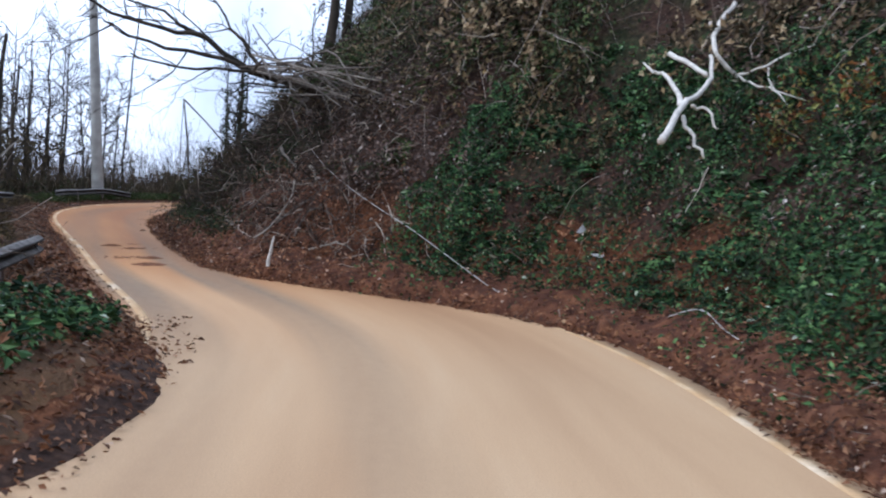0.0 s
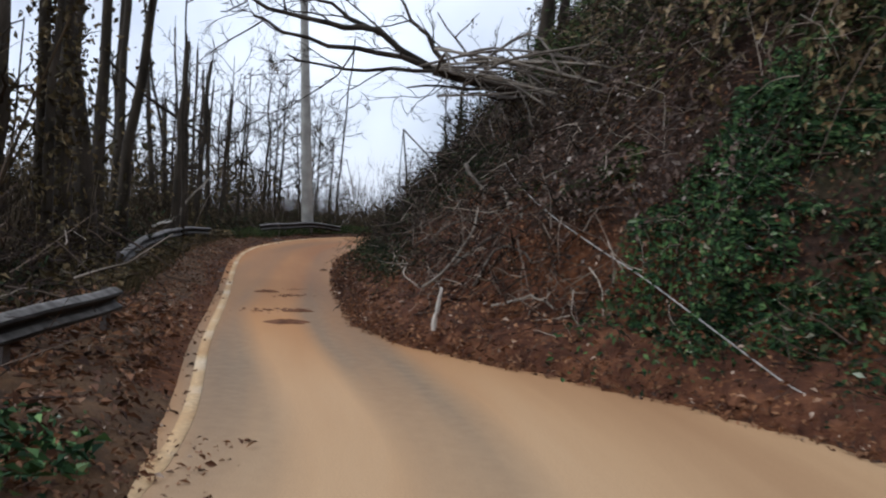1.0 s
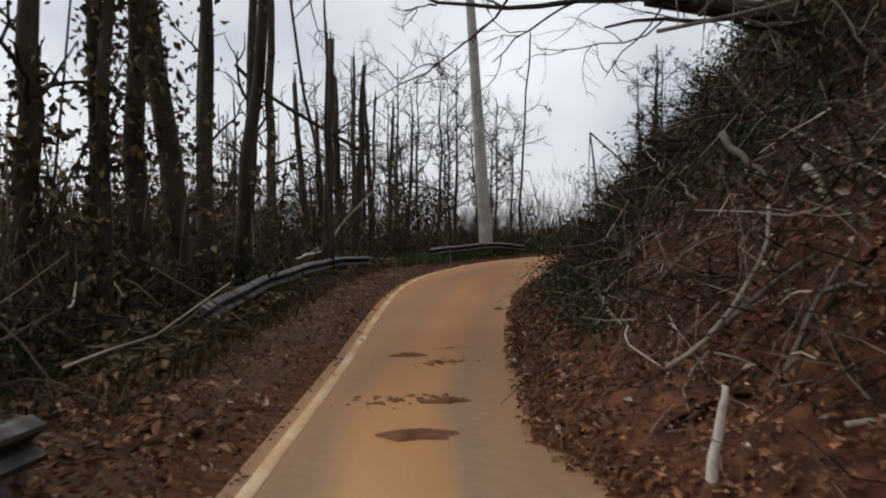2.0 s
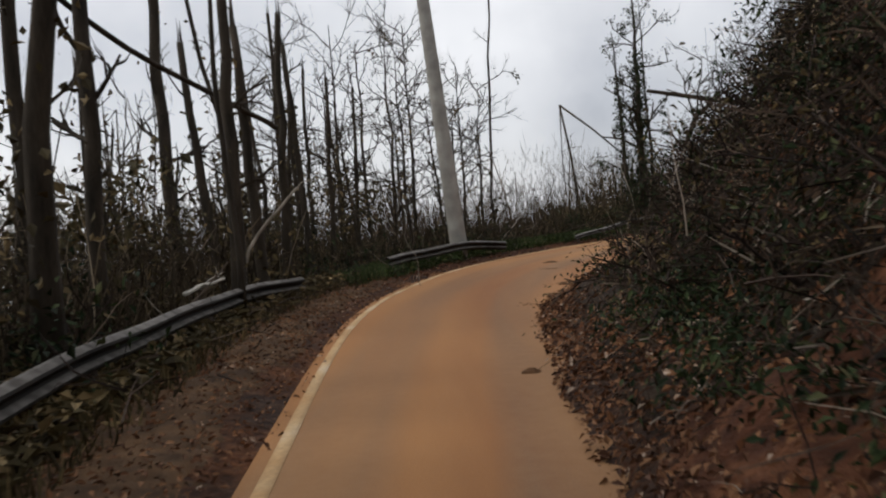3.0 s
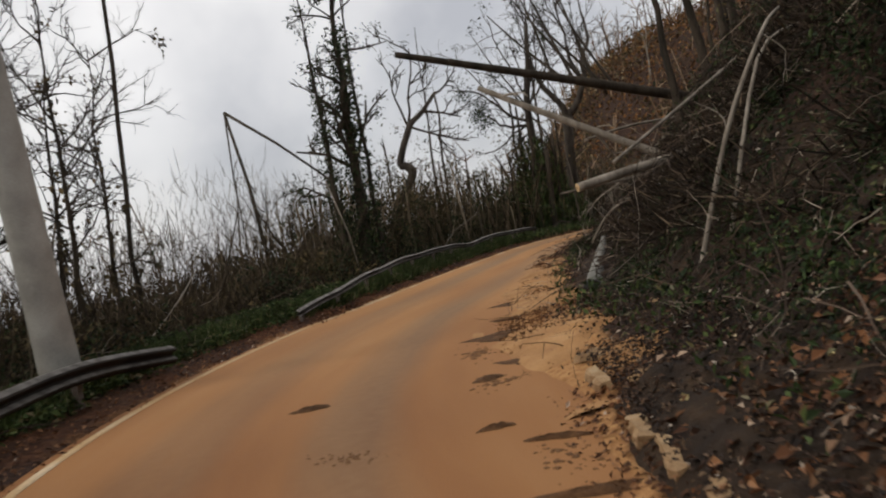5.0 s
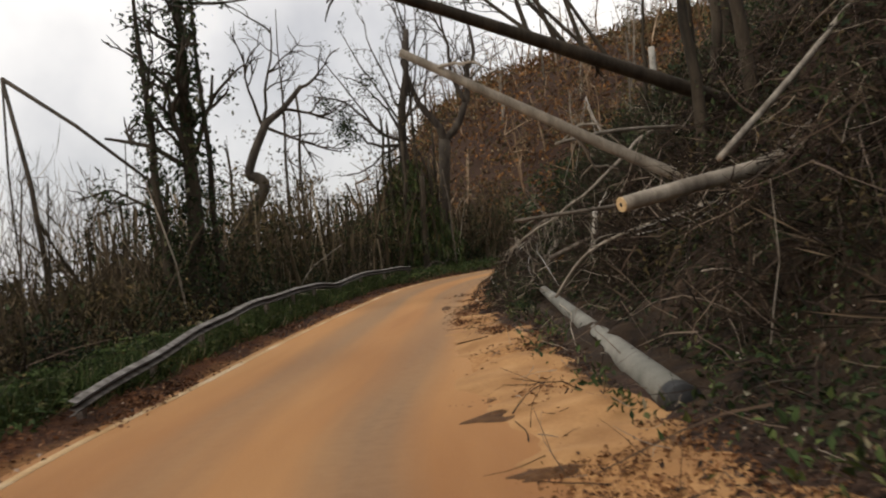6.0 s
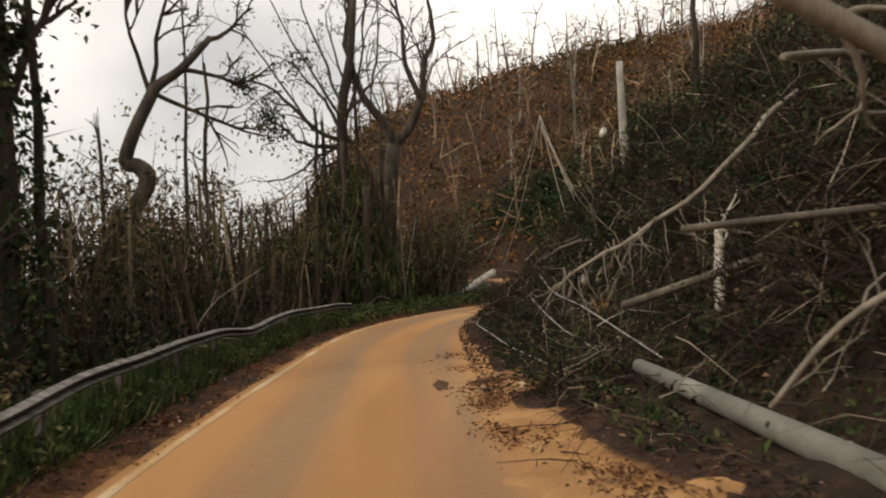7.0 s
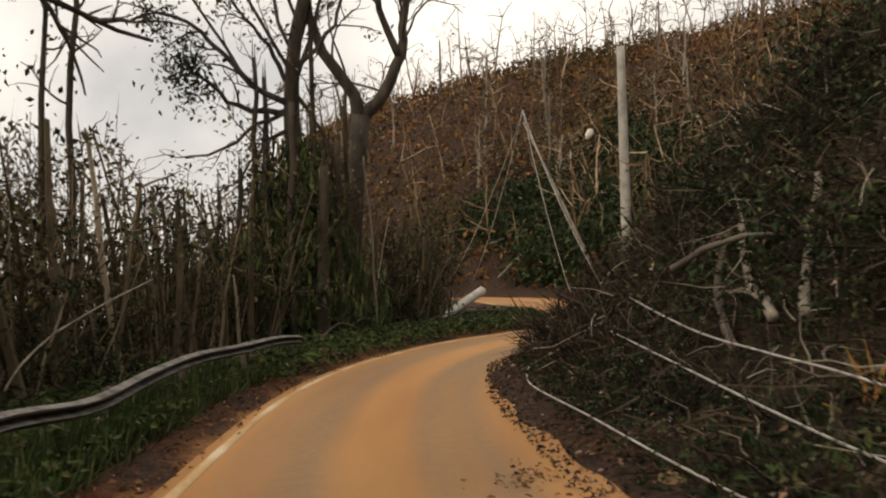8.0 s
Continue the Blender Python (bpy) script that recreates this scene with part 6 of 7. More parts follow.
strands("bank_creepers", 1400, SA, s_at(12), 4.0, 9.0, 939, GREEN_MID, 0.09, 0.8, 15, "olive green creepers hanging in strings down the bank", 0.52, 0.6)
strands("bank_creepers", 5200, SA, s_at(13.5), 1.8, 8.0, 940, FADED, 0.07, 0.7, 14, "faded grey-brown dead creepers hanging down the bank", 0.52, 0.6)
brushwood("brushwood", 420, s_at(2), s_at(13), 3.0, 8.5, 941, TWIG_PALE, 1.3, 0.007, "long pale bare vines tangled over the top of the bank", rise=0.7, down=1.0)
litter("leaf_litter", 15000, SA, s_at(20), -0.05, 1.9, 942, LITTER, 0.05, "red-brown dead leaves on the slumped soil", lift=0.24, curl=0.7)
brushwood("brushwood", 900, s_at(2), s_at(20), 0.1, 1.9, 943, TWIG, 0.35, 0.005, "short dead twigs on the slumped soil", rise=0.25)
litter("leaf_litter", 9000, s_at(1), s_at(29), -2.4, -0.1, 944, LITTER, 0.042, "brown dead leaves on the shoulder", False, lift=0.10, curl=0.7)

strands("bank_creepers", 3400, s_at(4), s_at(15.5), 3.6, 9.5, 932, DRY_GRASS, 0.15, 1.2, 14, "dry tan creepers hanging from the top of the bank", 0.45, 0.6)
strands("bank_creepers", 2600, s_at(10.5), s_at(18), 3.2, 8.5, 933, GREEN_MID, 0.085, 0.9, 14, "olive green creepers hanging from the top of the bank", 0.48, 0.7)
strands("bank_creepers", 3000, s_at(21), s_at(33), 3.0, 7.5, 934, GREEN_DARK, 0.065, 0.7, 14, "dark green creepers hanging from the top of the bank", 0.45, 0.35)
ferns("bank_ferns", 900, SA, s_at(11.3), 0.7, 3.6, 935, GREEN, 0.45, "green ferns arching out of the bank", 0.38)
ferns("bank_ferns", 260, s_at(11), s_at(16), 1.8, 6.0, 936, GREEN_MID, 0.4, "olive ferns arching out of the bank", 0.55)
bushes("bank_bushes", 90, 230, s_at(22), s_at(33), 2.9, 5.6, 937, GREEN_DARK, 0.6, 0.085, "dark leafy bushes overhanging the bank", True, 2.3)
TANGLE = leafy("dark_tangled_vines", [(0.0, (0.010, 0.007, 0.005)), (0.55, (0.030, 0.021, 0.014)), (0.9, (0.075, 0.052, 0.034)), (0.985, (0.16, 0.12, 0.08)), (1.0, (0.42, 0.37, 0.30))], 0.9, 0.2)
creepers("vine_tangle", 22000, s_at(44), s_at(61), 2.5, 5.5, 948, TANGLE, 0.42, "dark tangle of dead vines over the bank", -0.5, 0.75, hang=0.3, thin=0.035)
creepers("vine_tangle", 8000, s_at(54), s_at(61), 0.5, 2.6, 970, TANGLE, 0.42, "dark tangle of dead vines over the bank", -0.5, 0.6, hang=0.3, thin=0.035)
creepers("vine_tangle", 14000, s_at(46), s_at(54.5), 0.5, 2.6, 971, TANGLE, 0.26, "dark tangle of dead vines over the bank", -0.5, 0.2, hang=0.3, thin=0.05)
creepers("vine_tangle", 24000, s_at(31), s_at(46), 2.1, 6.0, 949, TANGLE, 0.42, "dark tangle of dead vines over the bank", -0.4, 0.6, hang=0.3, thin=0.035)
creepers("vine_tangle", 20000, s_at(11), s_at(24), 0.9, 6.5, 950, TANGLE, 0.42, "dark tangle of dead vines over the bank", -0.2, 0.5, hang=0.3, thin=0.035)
bushes("bank_bushes", 110, 180, s_at(46), s_at(61), 2.3, 5.2, 945, GREEN_DARK, 0.45, 0.075, "dark low bushes smothering the bank", True, 0.6)
bushes("bank_bushes", 50, 180, s_at(36), s_at(47), 2.6, 6.0, 946, OLIVE_DARK, 0.5, 0.075, "dead brown bushes on the bank", True, 0.8)
bushes("bank_bushes", 80, 180, s_at(14), s_at(20), 0.45, 2.4, 938, GREEN_DARK, 0.38, 0.06, "low dark bushes on the nose of the bank", True, 0.45)
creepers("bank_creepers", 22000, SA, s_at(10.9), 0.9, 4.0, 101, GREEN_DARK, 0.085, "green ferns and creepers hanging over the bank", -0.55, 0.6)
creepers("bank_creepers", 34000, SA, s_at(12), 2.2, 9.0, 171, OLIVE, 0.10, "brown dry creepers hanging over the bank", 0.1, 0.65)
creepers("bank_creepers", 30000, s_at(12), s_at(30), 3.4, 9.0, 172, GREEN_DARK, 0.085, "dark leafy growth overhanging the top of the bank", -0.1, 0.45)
creepers("bank_creepers", 36000, s_at(40), s_at(62), 3.6, 9.0, 173, GREEN_DARK, 0.085, "dark leafy growth overhanging the top of the bank", -0.1, 1.3)
creepers("bank_creepers", 26000, s_at(44), s_at(60), 0.8, 4.0, 178, GREEN_DARK, 0.06, "dark low growth smothering the foot of the bank", -0.1, 0.55)
litter("leaf_litter", 5200, s_at(23), s_at(29), 0.35, 3.2, 170, LITTER, 0.075, "large red-brown dead leaves on the bank", lift=0.14)
PALE_LEAF = leafy("pale_dry_leaves", [(0.0, (0.20, 0.10, 0.06)), (0.5, (0.34, 0.20, 0.13)), (0.85, (0.48, 0.38, 0.28)), (1.0, (0.62, 0.50, 0.22))])
litter("leaf_litter", 520, s_at(20.5), s_at(30), 0.4, 3.4, 972, PALE_LEAF, 0.06, "pale curled dead leaves on the bank", lift=0.2, curl=0.9)
litter("leaf_litter", 260, s_at(44), s_at(56), 0.2, 3.6, 973, PALE_LEAF, 0.06, "pale curled dead leaves in the brushwood", lift=0.35, curl=0.9)
litter("leaf_litter", 3600, s_at(21), s_at(31), -0.25, 0.6, 169, LITTER, 0.045, "red-brown dead leaves where the bank meets the road", lift=0.05)
creepers("dry_grass", 20000, SA, s_at(22), 2.6, 8.0, 174, DRY_GRASS, 0.20, "dry straw-coloured grass hanging on the bank", 0.15, 0.5, thin=0.12)
creepers("bank_creepers", 26000, s_at(10.4), SC, 2.6, 10, 102, OLIVE, 0.085, "dark green creepers high on the bank", 0.25, 0.5)
creepers("bank_creepers", 66000, SC, s_at(58), 1.6, 9.0, 103, GREEN_DARK, 0.065, "dark creepers among brushwood on the bank", -0.2, 0.4)
litter("leaf_litter", 36000, SA, SC, -0.15, 3.0, 104, LITTER, 0.05, "red-brown dead leaves on the foot of the bank", power=1.3, lift=0.10)
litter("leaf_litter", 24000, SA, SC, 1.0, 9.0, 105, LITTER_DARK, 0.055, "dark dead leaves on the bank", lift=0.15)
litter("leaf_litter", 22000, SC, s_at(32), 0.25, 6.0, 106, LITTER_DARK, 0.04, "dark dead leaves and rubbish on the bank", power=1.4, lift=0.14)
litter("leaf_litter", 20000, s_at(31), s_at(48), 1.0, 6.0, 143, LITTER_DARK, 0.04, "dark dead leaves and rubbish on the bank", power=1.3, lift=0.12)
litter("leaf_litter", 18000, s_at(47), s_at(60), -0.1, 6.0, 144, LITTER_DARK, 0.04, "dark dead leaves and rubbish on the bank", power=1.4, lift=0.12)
litter("leaf_litter", 3400, s_at(33.6), s_at(37.0), -0.5, 1.0, 145, MUD_LITTER, 0.035, "heap of brown dead leaves spilling on to the road", power=0.8, lift=0.03)
creepers("bank_weeds", 16000, s_at(21), s_at(48), 0.7, 4.5, 176, GREEN_MID, 0.075, "dark weeds and seedlings on the bank", 0.0, 0.3, hang=-0.2)
creepers("bank_weeds", 14000, s_at(46), s_at(60), 0.5, 4.5, 177, GREEN_MID, 0.07, "dark weeds and seedlings on the bank", 0.0, 0.35, hang=-0.2)
litter("weeds", 14000, SC, s_at(47), 1.3, 3.8, 146, GREEN_DARK, 0.055, "dark low weeds on the foot of the bank", lift=0.20, curl=1.2)
litter("weeds", 16000, s_at(47), s_at(60), 0.3, 3.4, 147, GREEN_DARK, 0.055, "dark low weeds on the foot of the bank", lift=0.25, curl=1.2)
brushwood("brushwood", 620, s_at(10.6), s_at(16.5), 0.6, 4.2, 148, TWIG_PALE, 0.55, 0.006, "pale broken branches tangled on the bank", rise=0.5)
creepers("bank_creepers", 9000, s_at(10.6), s_at(21), 0.5, 6.0, 168, LITTER_DARK, 0.06, "dark dead leaves caught in the brushwood", -0.1, 0.4)
brushwood("brushwood", 1500, s_at(16), s_at(59), 0.5, 4.5, 175, TWIG_PALE, 0.28, 0.0035, "small pale twigs scattered on the bank", rise=0.3)
brushwood("brushwood", 260, s_at(30), s_at(48), 0.0, 2.0, 149, TWIG, 0.5, 0.006, "pale sticks scattered on the muddy verge", rise=0.05)
brushwood("brushwood", 380, s_at(38), s_at(59), 1.0, 4.5, 150, TWIG_PALE, 0.8, 0.005, "pale broken branches tangled on the bank", rise=0.7)
brushwood("brushwood", 700, s_at(8), s_at(17), -5.0, -1.4, 151, TWIG, 1.0, 0.010, "heap of dead brush beyond the guardrail", False, rise=0.9)
litter("leaf_litter", 7000, s_at(20), s_at(36), 0.5, 3.0, 129, LITTER_DARK, 0.045, "red-brown dead leaves on the nose of the bank", lift=0.12)
brushwood("brushwood", 700, SA, s_at(12), 0.6, 8, 107, TWIG, 0.8, 0.007, "fallen twigs on the green bank")
brushwood("brushwood", 110, SA, s_at(11), 1.4, 6.5, 179, TWIG_PALE, 0.7, 0.006, "pale bare vines hanging down the green bank", rise=0.6, down=1.3)
brushwood("brushwood", 1900, s_at(10.6), SC, 0.9, 6.5, 108, TWIG, 0.75, 0.007, "dense tangle of broken branches on the bank", rise=0.5)
brushwood("brushwood", 900, SC, s_at(41), 1.0, 6.5, 109, TWIG, 0.7, 0.007, "broken twigs on the bank", rise=0.4)
brushwood("brushwood", 1100, s_at(39), s_at(47), 2.3, 6.5, 124, TWIG, 0.9, 0.008, "dense tangle of broken branches on the bank", rise=0.7)
brushwood("brushwood", 1700, s_at(46.5), s_at(60), 0.9, 6.5, 110, TWIG, 0.7, 0.0065, "dense tangle of broken branches on the bank", rise=0.45)
# valley side
litter("leaf_litter", 30000, SA, s_at(60), -3.2, 0.12, 113, LITTER, 0.048, "dead leaves and dirt on the shoulder", False, 0.8, 0.07)
litter("leaf_litter", 5000, s_at(1.5), s_at(9), -1.5, 0.6, 130, LITTER, 0.05, "dead leaves heaped over the road edge", False, 1.0, 0.07)
litter("grass_blades", 18000, SA, s_at(8.5), -3.0, -0.1, 114, GREEN, 0.075, "green weeds on the shoulder", False, 1.0, 0.22, 1.2)
litter("grass_blades", 32000, s_at(29), s_at(58), -3.8, -0.45, 115, GREEN_MID, 0.075, "green weeds under the guardrail", False, 0.7, 0.22, 1.2)
litter("grass_blades", 9000, s_at(14), s_at(29), -3.6, -1.1, 131, OLIVE, 0.12, "dry weeds under the guardrail", False, 0.7, 0.25, 1.2)
stems("undergrowth_stems", 620, s_at(9), SC, -13, -2.2, 116, STEM, 1.9, 0.014, "bare saplings and reeds below the road")
stems("undergrowth_stems", 360, SC, s_at(48), -14, -2.1, 117, STEM, 1.4, 0.014, "bare saplings and reeds below the road")
thicket("bamboo_thicket", 340, s_at(48), s_at(65), -6, -2.3, 118, STEM, 3.0, 0.03, GREEN_DARK, 9, 0.12, "dense bamboo and saplings below the road")
litter("grass_blades", 9000, s_at(56), s_at(69), -2.8, -0.15, 167, GREEN_MID, 0.10, "green grass on the verge of the far bend", False, 0.7, 0.25, 1.2)
thicket("thicket", 420, s_at(9), SC, -11, -2.4, 141, STEM, 2.4, 0.014, OLIVE, 3, 0.07, "leafy thicket of saplings below the road")
thicket("thicket", 380, SC, s_at(47), -10, -2.4, 142, STEM, 1.5, 0.013, OLIVE, 3, 0.07, "leafy thicket of saplings below the road")
bushes("undergrowth", 70, 160, s_at(8), SC, -12, -2.4, 119, OLIVE, 0.8, 0.085, "brown and olive undergrowth below the road", tall=1.5)
bushes("undergrowth", 110, 230, SC, s_at(48), -16, -2.3, 120, OLIVE, 0.8, 0.085, "brown and olive undergrowth below the road", tall=1.1)
bushes("undergrowth", 110, 230, s_at(20), s_at(63), -10, -2.2, 121, GREEN_DARK, 0.7, 0.08, "dark green undergrowth below the road", tall=1.5)
bushes("undergrowth", 80, 260, s_at(48), s_at(64), -10, -2.6, 122, GREEN_DARK, 0.8, 0.10, "dark bamboo foliage below the road", tall=2.2)
bushes("undergrowth", 70, 260, s_at(48), s_at(64), -9, -2.6, 132, OLIVE, 0.8, 0.09, "olive bamboo foliage below the road", tall=2.0)
veil("forest_edge_foliage", 8000, s_at(51), s_at(57), -5.0, -2.5, 181, OLIVE_DARK, 0.13, "dark hanging foliage of the bamboo edge", -0.3, 3.2)
veil("forest_edge_foliage", 12000, s_at(56), s_at(67), -6.5, -2.4, 191, OLIVE_DARK, 0.14, "dark hanging foliage of the bamboo edge", -0.3, 4.7)
veil("forest_edge_foliage", 14000, s_at(45), s_at(51.5), -6.0, -2.6, 190, OLIVE_DARK, 0.14, "dark hanging foliage of the bamboo edge", -0.3, 1.1)
veil("forest_edge_foliage", 8000, s_at(51), s_at(70), -11, -4.5, 182, OLIVE_DARK, 0.28, "olive and brown foliage of the woods below the road", -1.5, 1.8)
veil("forest_edge_foliage", 5000, s_at(29.5), s_at(36), -12, -3.0, 183, OLIVE_DARK, 0.18, "olive and brown foliage of the woods below the road", -1.0, 3.1)
veil("forest_edge_foliage", 5000, s_at(19), s_at(30), -9, -2.5, 189, OLIVE_DARK, 0.15, "dark brown foliage close below the guardrail", -0.6, 3.1)
veil("forest_edge_foliage", 11000, s_at(37), s_at(47), -15, -5.0, 188, OLIVE, 0.25, "olive and brown foliage of the woods below the road", -2.0, 0.5)
veil("forest_edge_foliage", 6000, s_at(8), s_at(27), -14, -4.0, 184, OLIVE_DARK, 0.30, "dark brown foliage of the woods below the road", -1.2, 2.9)
stems("bamboo_stems", 220, s_at(48), s_at(66), -6, -2.4, 185, STEM, 3.0, 0.055, "dense bare bamboo stems below the road", lean=0.12)
stems("leaning_stems", 260, s_at(9), s_at(60), -12, -2.6, 186, STEM, 3.6, 0.022, "storm-snapped stems leaning across one another", lean=0.55)
stems("undergrowth_stems", 1100, s_at(9), s_at(27), -16, -2.6, 951, STEM, 2.3, 0.008, "fine brown saplings crowding below the road", lean=0.22)
stems("undergrowth_stems", 800, s_at(27), s_at(50), -16, -2.6, 952, STEM, 1.7, 0.008, "fine brown saplings crowding below the road", lean=0.22)
stems("undergrowth_stems", 700, s_at(46), s_at(68), -8, -2.5, 953, STEM, 3.0, 0.012, "fine brown saplings crowding below the road", lean=0.16)
BRUSH = leafy("brown_brush", [(0.0, (0.022, 0.016, 0.010)), (0.5, (0.065, 0.046, 0.028)), (0.9, (0.12, 0.088, 0.055)), (1.0, (0.26, 0.20, 0.14))], 0.9, 0.2)
brush_screen("brush", 17000, s_at(9), s_at(29), -5.5, -2.4, 954, BRUSH, -1.2, 1.15, 0.6, "close brown brush beyond the guardrail")
brush_screen("brush", 46000, s_at(9), s_at(47), -17, -4.5, 955, BRUSH, -2.2, 2.1, 0.9, "close brown brush in the woods below the road")
brush_screen("brush", 14000, s_at(29), s_at(50), -9, -2.4, 956, BRUSH, -1.5, 1.1, 0.6, "close brown brush beyond the guardrail")
brush_screen("brush", 13000, s_at(46), s_at(69), -8, -2.5, 957, STEM, -1.0, 3.0, 0.8, "close brown brush in the bamboo below the road")
stems("pale_stems", 90, s_at(47), s_at(67), -5.5, -2.4, 958, TWIG_PALE, 2.6, 0.018, "pale bare bamboo stems below the road", lean=0.2)
stems("pale_stems", 60, s_at(10), s_at(62), -7, -2.4, 187, TWIG_PALE, 2.6, 0.016, "thin pale stems leaning across one another", lean=0.6)
brushwood("brushwood", 900, s_at(8), s_at(60), -4.0, -0.6, 123, TWIG, 0.7, 0.008, "fallen sticks along the guardrail", False)
litter("leaf_litter", 1500, s_at(26), s_at(58), -0.5, 1.3, 127, MUD_LITTER, 0.04, "dead leaves scattered over the muddy road edge", power=0.5, lift=0.02)
litter("leaf_litter", 1600, SA, s_at(26), -0.6, 0.2, 128, LITTER, 0.05, "dead leaves scattered over the road edge", power=0.5, lift=0.02)
rng = np.random.RandomState(300)
for k in range(46):
    s_, u_ = rng.uniform(s_at(12), s_at(50 if k % 3 else 26)), -rng.uniform(2.6, 13)
    x_, y_ = on_road(s_, u_)[:2]
    sapling(float(x_), float(y_), rng.uniform(2.2, 5.2), rng.uniform(0.015, 0.03), 400 + k, rng.normal(0, 0.16, 2))
for k in range(26):
    s_, v_ = rng.uniform(s_at(49), s_at(60)), rng.uniform(2.0, 5.5)
    x_, y_ = on_road(s_, v_ + float(np.interp(s_, LINE_S, LINE[:, 2])))[:2]
    bush(float(x_), float(y_), rng.uniform(0.4, 0.8), rng.uniform(0.4, 0.9), 500 + k, GREEN_DARK, "dark bushy regrowth at the road's edge", "bushes on the bank")
for k in range(18):
    s_, v_ = rng.uniform(s_at(17), s_at(22)), rng.uniform(0.9, 3.5)
    x_, y_ = on_road(s_, v_ + float(np.interp(s_, LINE_S, LINE[:, 2])))[:2]
    bush(float(x_), float(y_), rng.uniform(0.3, 0.7), rng.uniform(0.4, 0.8), 560 + k, OLIVE if k % 2 else GREEN_DARK, "dark bushy growth on the nose of the bank", "bushes on the bank", 0.06)
for k in range(40):
    s_, u_ = rng.uniform(s_at(10), s_at(58)), -rng.uniform(1.7, 4.0)
    x_, y_ = on_road(s_, u_)[:2]
    bush(float(x_), float(y_), rng.uniform(0.4, 0.9), rng.uniform(0.4, 1.1), 600 + k, OLIVE if rng.uniform() < 0.4 else GREEN_DARK, "low dark bush beyond the guardrail", "bushes below the road", 0.1)

# ---- small things on and beside the road ----


def lump(x, y, wide, tall, seed, mat, name, label, category, group, z=None, long=1.0, turn=0.0, sides=12):
    """A low uneven mound or stone."""
    rng = np.random.RandomState(seed)
    z = gz(x, y) if z is None else z
    soup, rows = Soup(), []
    wob = 1 + rng.normal(0, 0.14, sides)
    for q, h in ((1.0, -0.15), (0.94, 0.25), (0.7, 0.75), (0.35, 1.0)):
        a = np.arange(sides) / sides * 6.2832
        px_, py_ = wide * long * q * wob * np.cos(a), wide * q * wob * np.sin(a)
        c, s = math.cos(turn), math.sin(turn)
        rows.append(np.stack([px_ * c - py_ * s, px_ * s + py_ * c, np.full(sides, tall * h) + rng.normal(0, tall * 0.12, sides)], 1))
    v = np.concatenate([*rows, [[0, 0, tall * 1.05]]])
    quads = [(i * sides + j, i * sides + (j + 1) % sides, (i + 1) * sides + (j + 1) % sides, (i + 1) * sides + j) for i in range(3) for j in range(sides)]
    soup.add(v, quads, [(3 * sides + j, 3 * sides + (j + 1) % sides, 4 * sides) for j in range(sides)])
    ob = part(name, soup, mat, smooth=True)
    ob.location = (x, y, z)
    return tagged(ob, label, category, group)


SOIL = grainy("damp_red_soil", [(0.3, (0.10, 0.042, 0.022)), (0.7, (0.22, 0.095, 0.045))], 7, 60, relief=0.8, depth=0.02)
SOIL_DARK = grainy("damp_dark_soil", [(0.3, (0.12, 0.06, 0.028)), (0.7, (0.23, 0.12, 0.052))], 7, 60, relief=0.8, depth=0.02)
STONE = grainy("mud_stained_concrete", [(0.3, (0.24, 0.14, 0.07)), (0.6, (0.42, 0.28, 0.15)), (0.75, (0.52, 0.42, 0.28))], 5, 50, relief=0.5)


def dirt_patch(x, y, wide, seed, mat):
    """Crumbs of dirt lying close together."""
    rng = np.random.RandomState(seed)
    soup = Soup()
    turn, sides = rng.uniform(0, 6.28), 7
    for _ in range(60):
        d = rng.normal(0, 1, 2) * (wide * 1.3, wide * 0.5)
        cx, cy = x + d[0] * math.cos(turn) - d[1] * math.sin(turn), y + d[0] * math.sin(turn) + d[1] * math.cos(turn)
        r = wide * rng.uniform(0.05, 0.30) * math.exp(-0.3 * float(np.hypot(*(d / wide))))
        a = np.arange(sides) / sides * 6.2832
        wob = r * (1 + rng.normal(0, 0.25, sides))
        low = np.stack([cx + wob * np.cos(a), cy + wob * np.sin(a), np.full(sides, -0.004)], 1)
        high = np.stack([cx + 0.6 * wob * np.cos(a), cy + 0.6 * wob * np.sin(a), 0.10 * r + rng.uniform(0.2, 1, sides) * 0.14 * r], 1)
        v = np.concatenate([low, high, [[cx, cy, r * 0.28]]])
        soup.add(v, [(j, (j + 1) % sides, sides + (j + 1) % sides, sides + j) for j in range(sides)], [(sides + j, sides + (j + 1) % sides, 2 * sides) for j in range(sides)])
    return tagged(part("dirt_patch", soup, mat), "crumbled patch of dark dirt on the muddy road", "dirt patch", kind="stuff")


for n_, (x_, y_, w_) in enumerate(((-5.55, 16.1, 0.16), (-5.0, 14.5, 0.20), (-5.9, 16.9, 0.08), (-10.3, 30.6, 0.13), (-8.9, 29.9, 0.16), (-9.2, 32.3, 0.16), (-8.5, 24.9, 0.16), (-8.6, 26.0, 0.2), (-8.9, 27.4, 0.17), (-9.4, 33.9, 0.2), (-8.7, 36.2, 0.16), (-8.6, 38.6, 0.18), (-7.9, 42.3, 0.16), (-7.4, 45.4, 0.15), (-6.6, 49.2, 0.14), (-7.6, 22.9, 0.14))):
    dirt_patch(x_, y_, w_, 700 + n_, SOIL if n_ < 3 else SOIL_DARK)
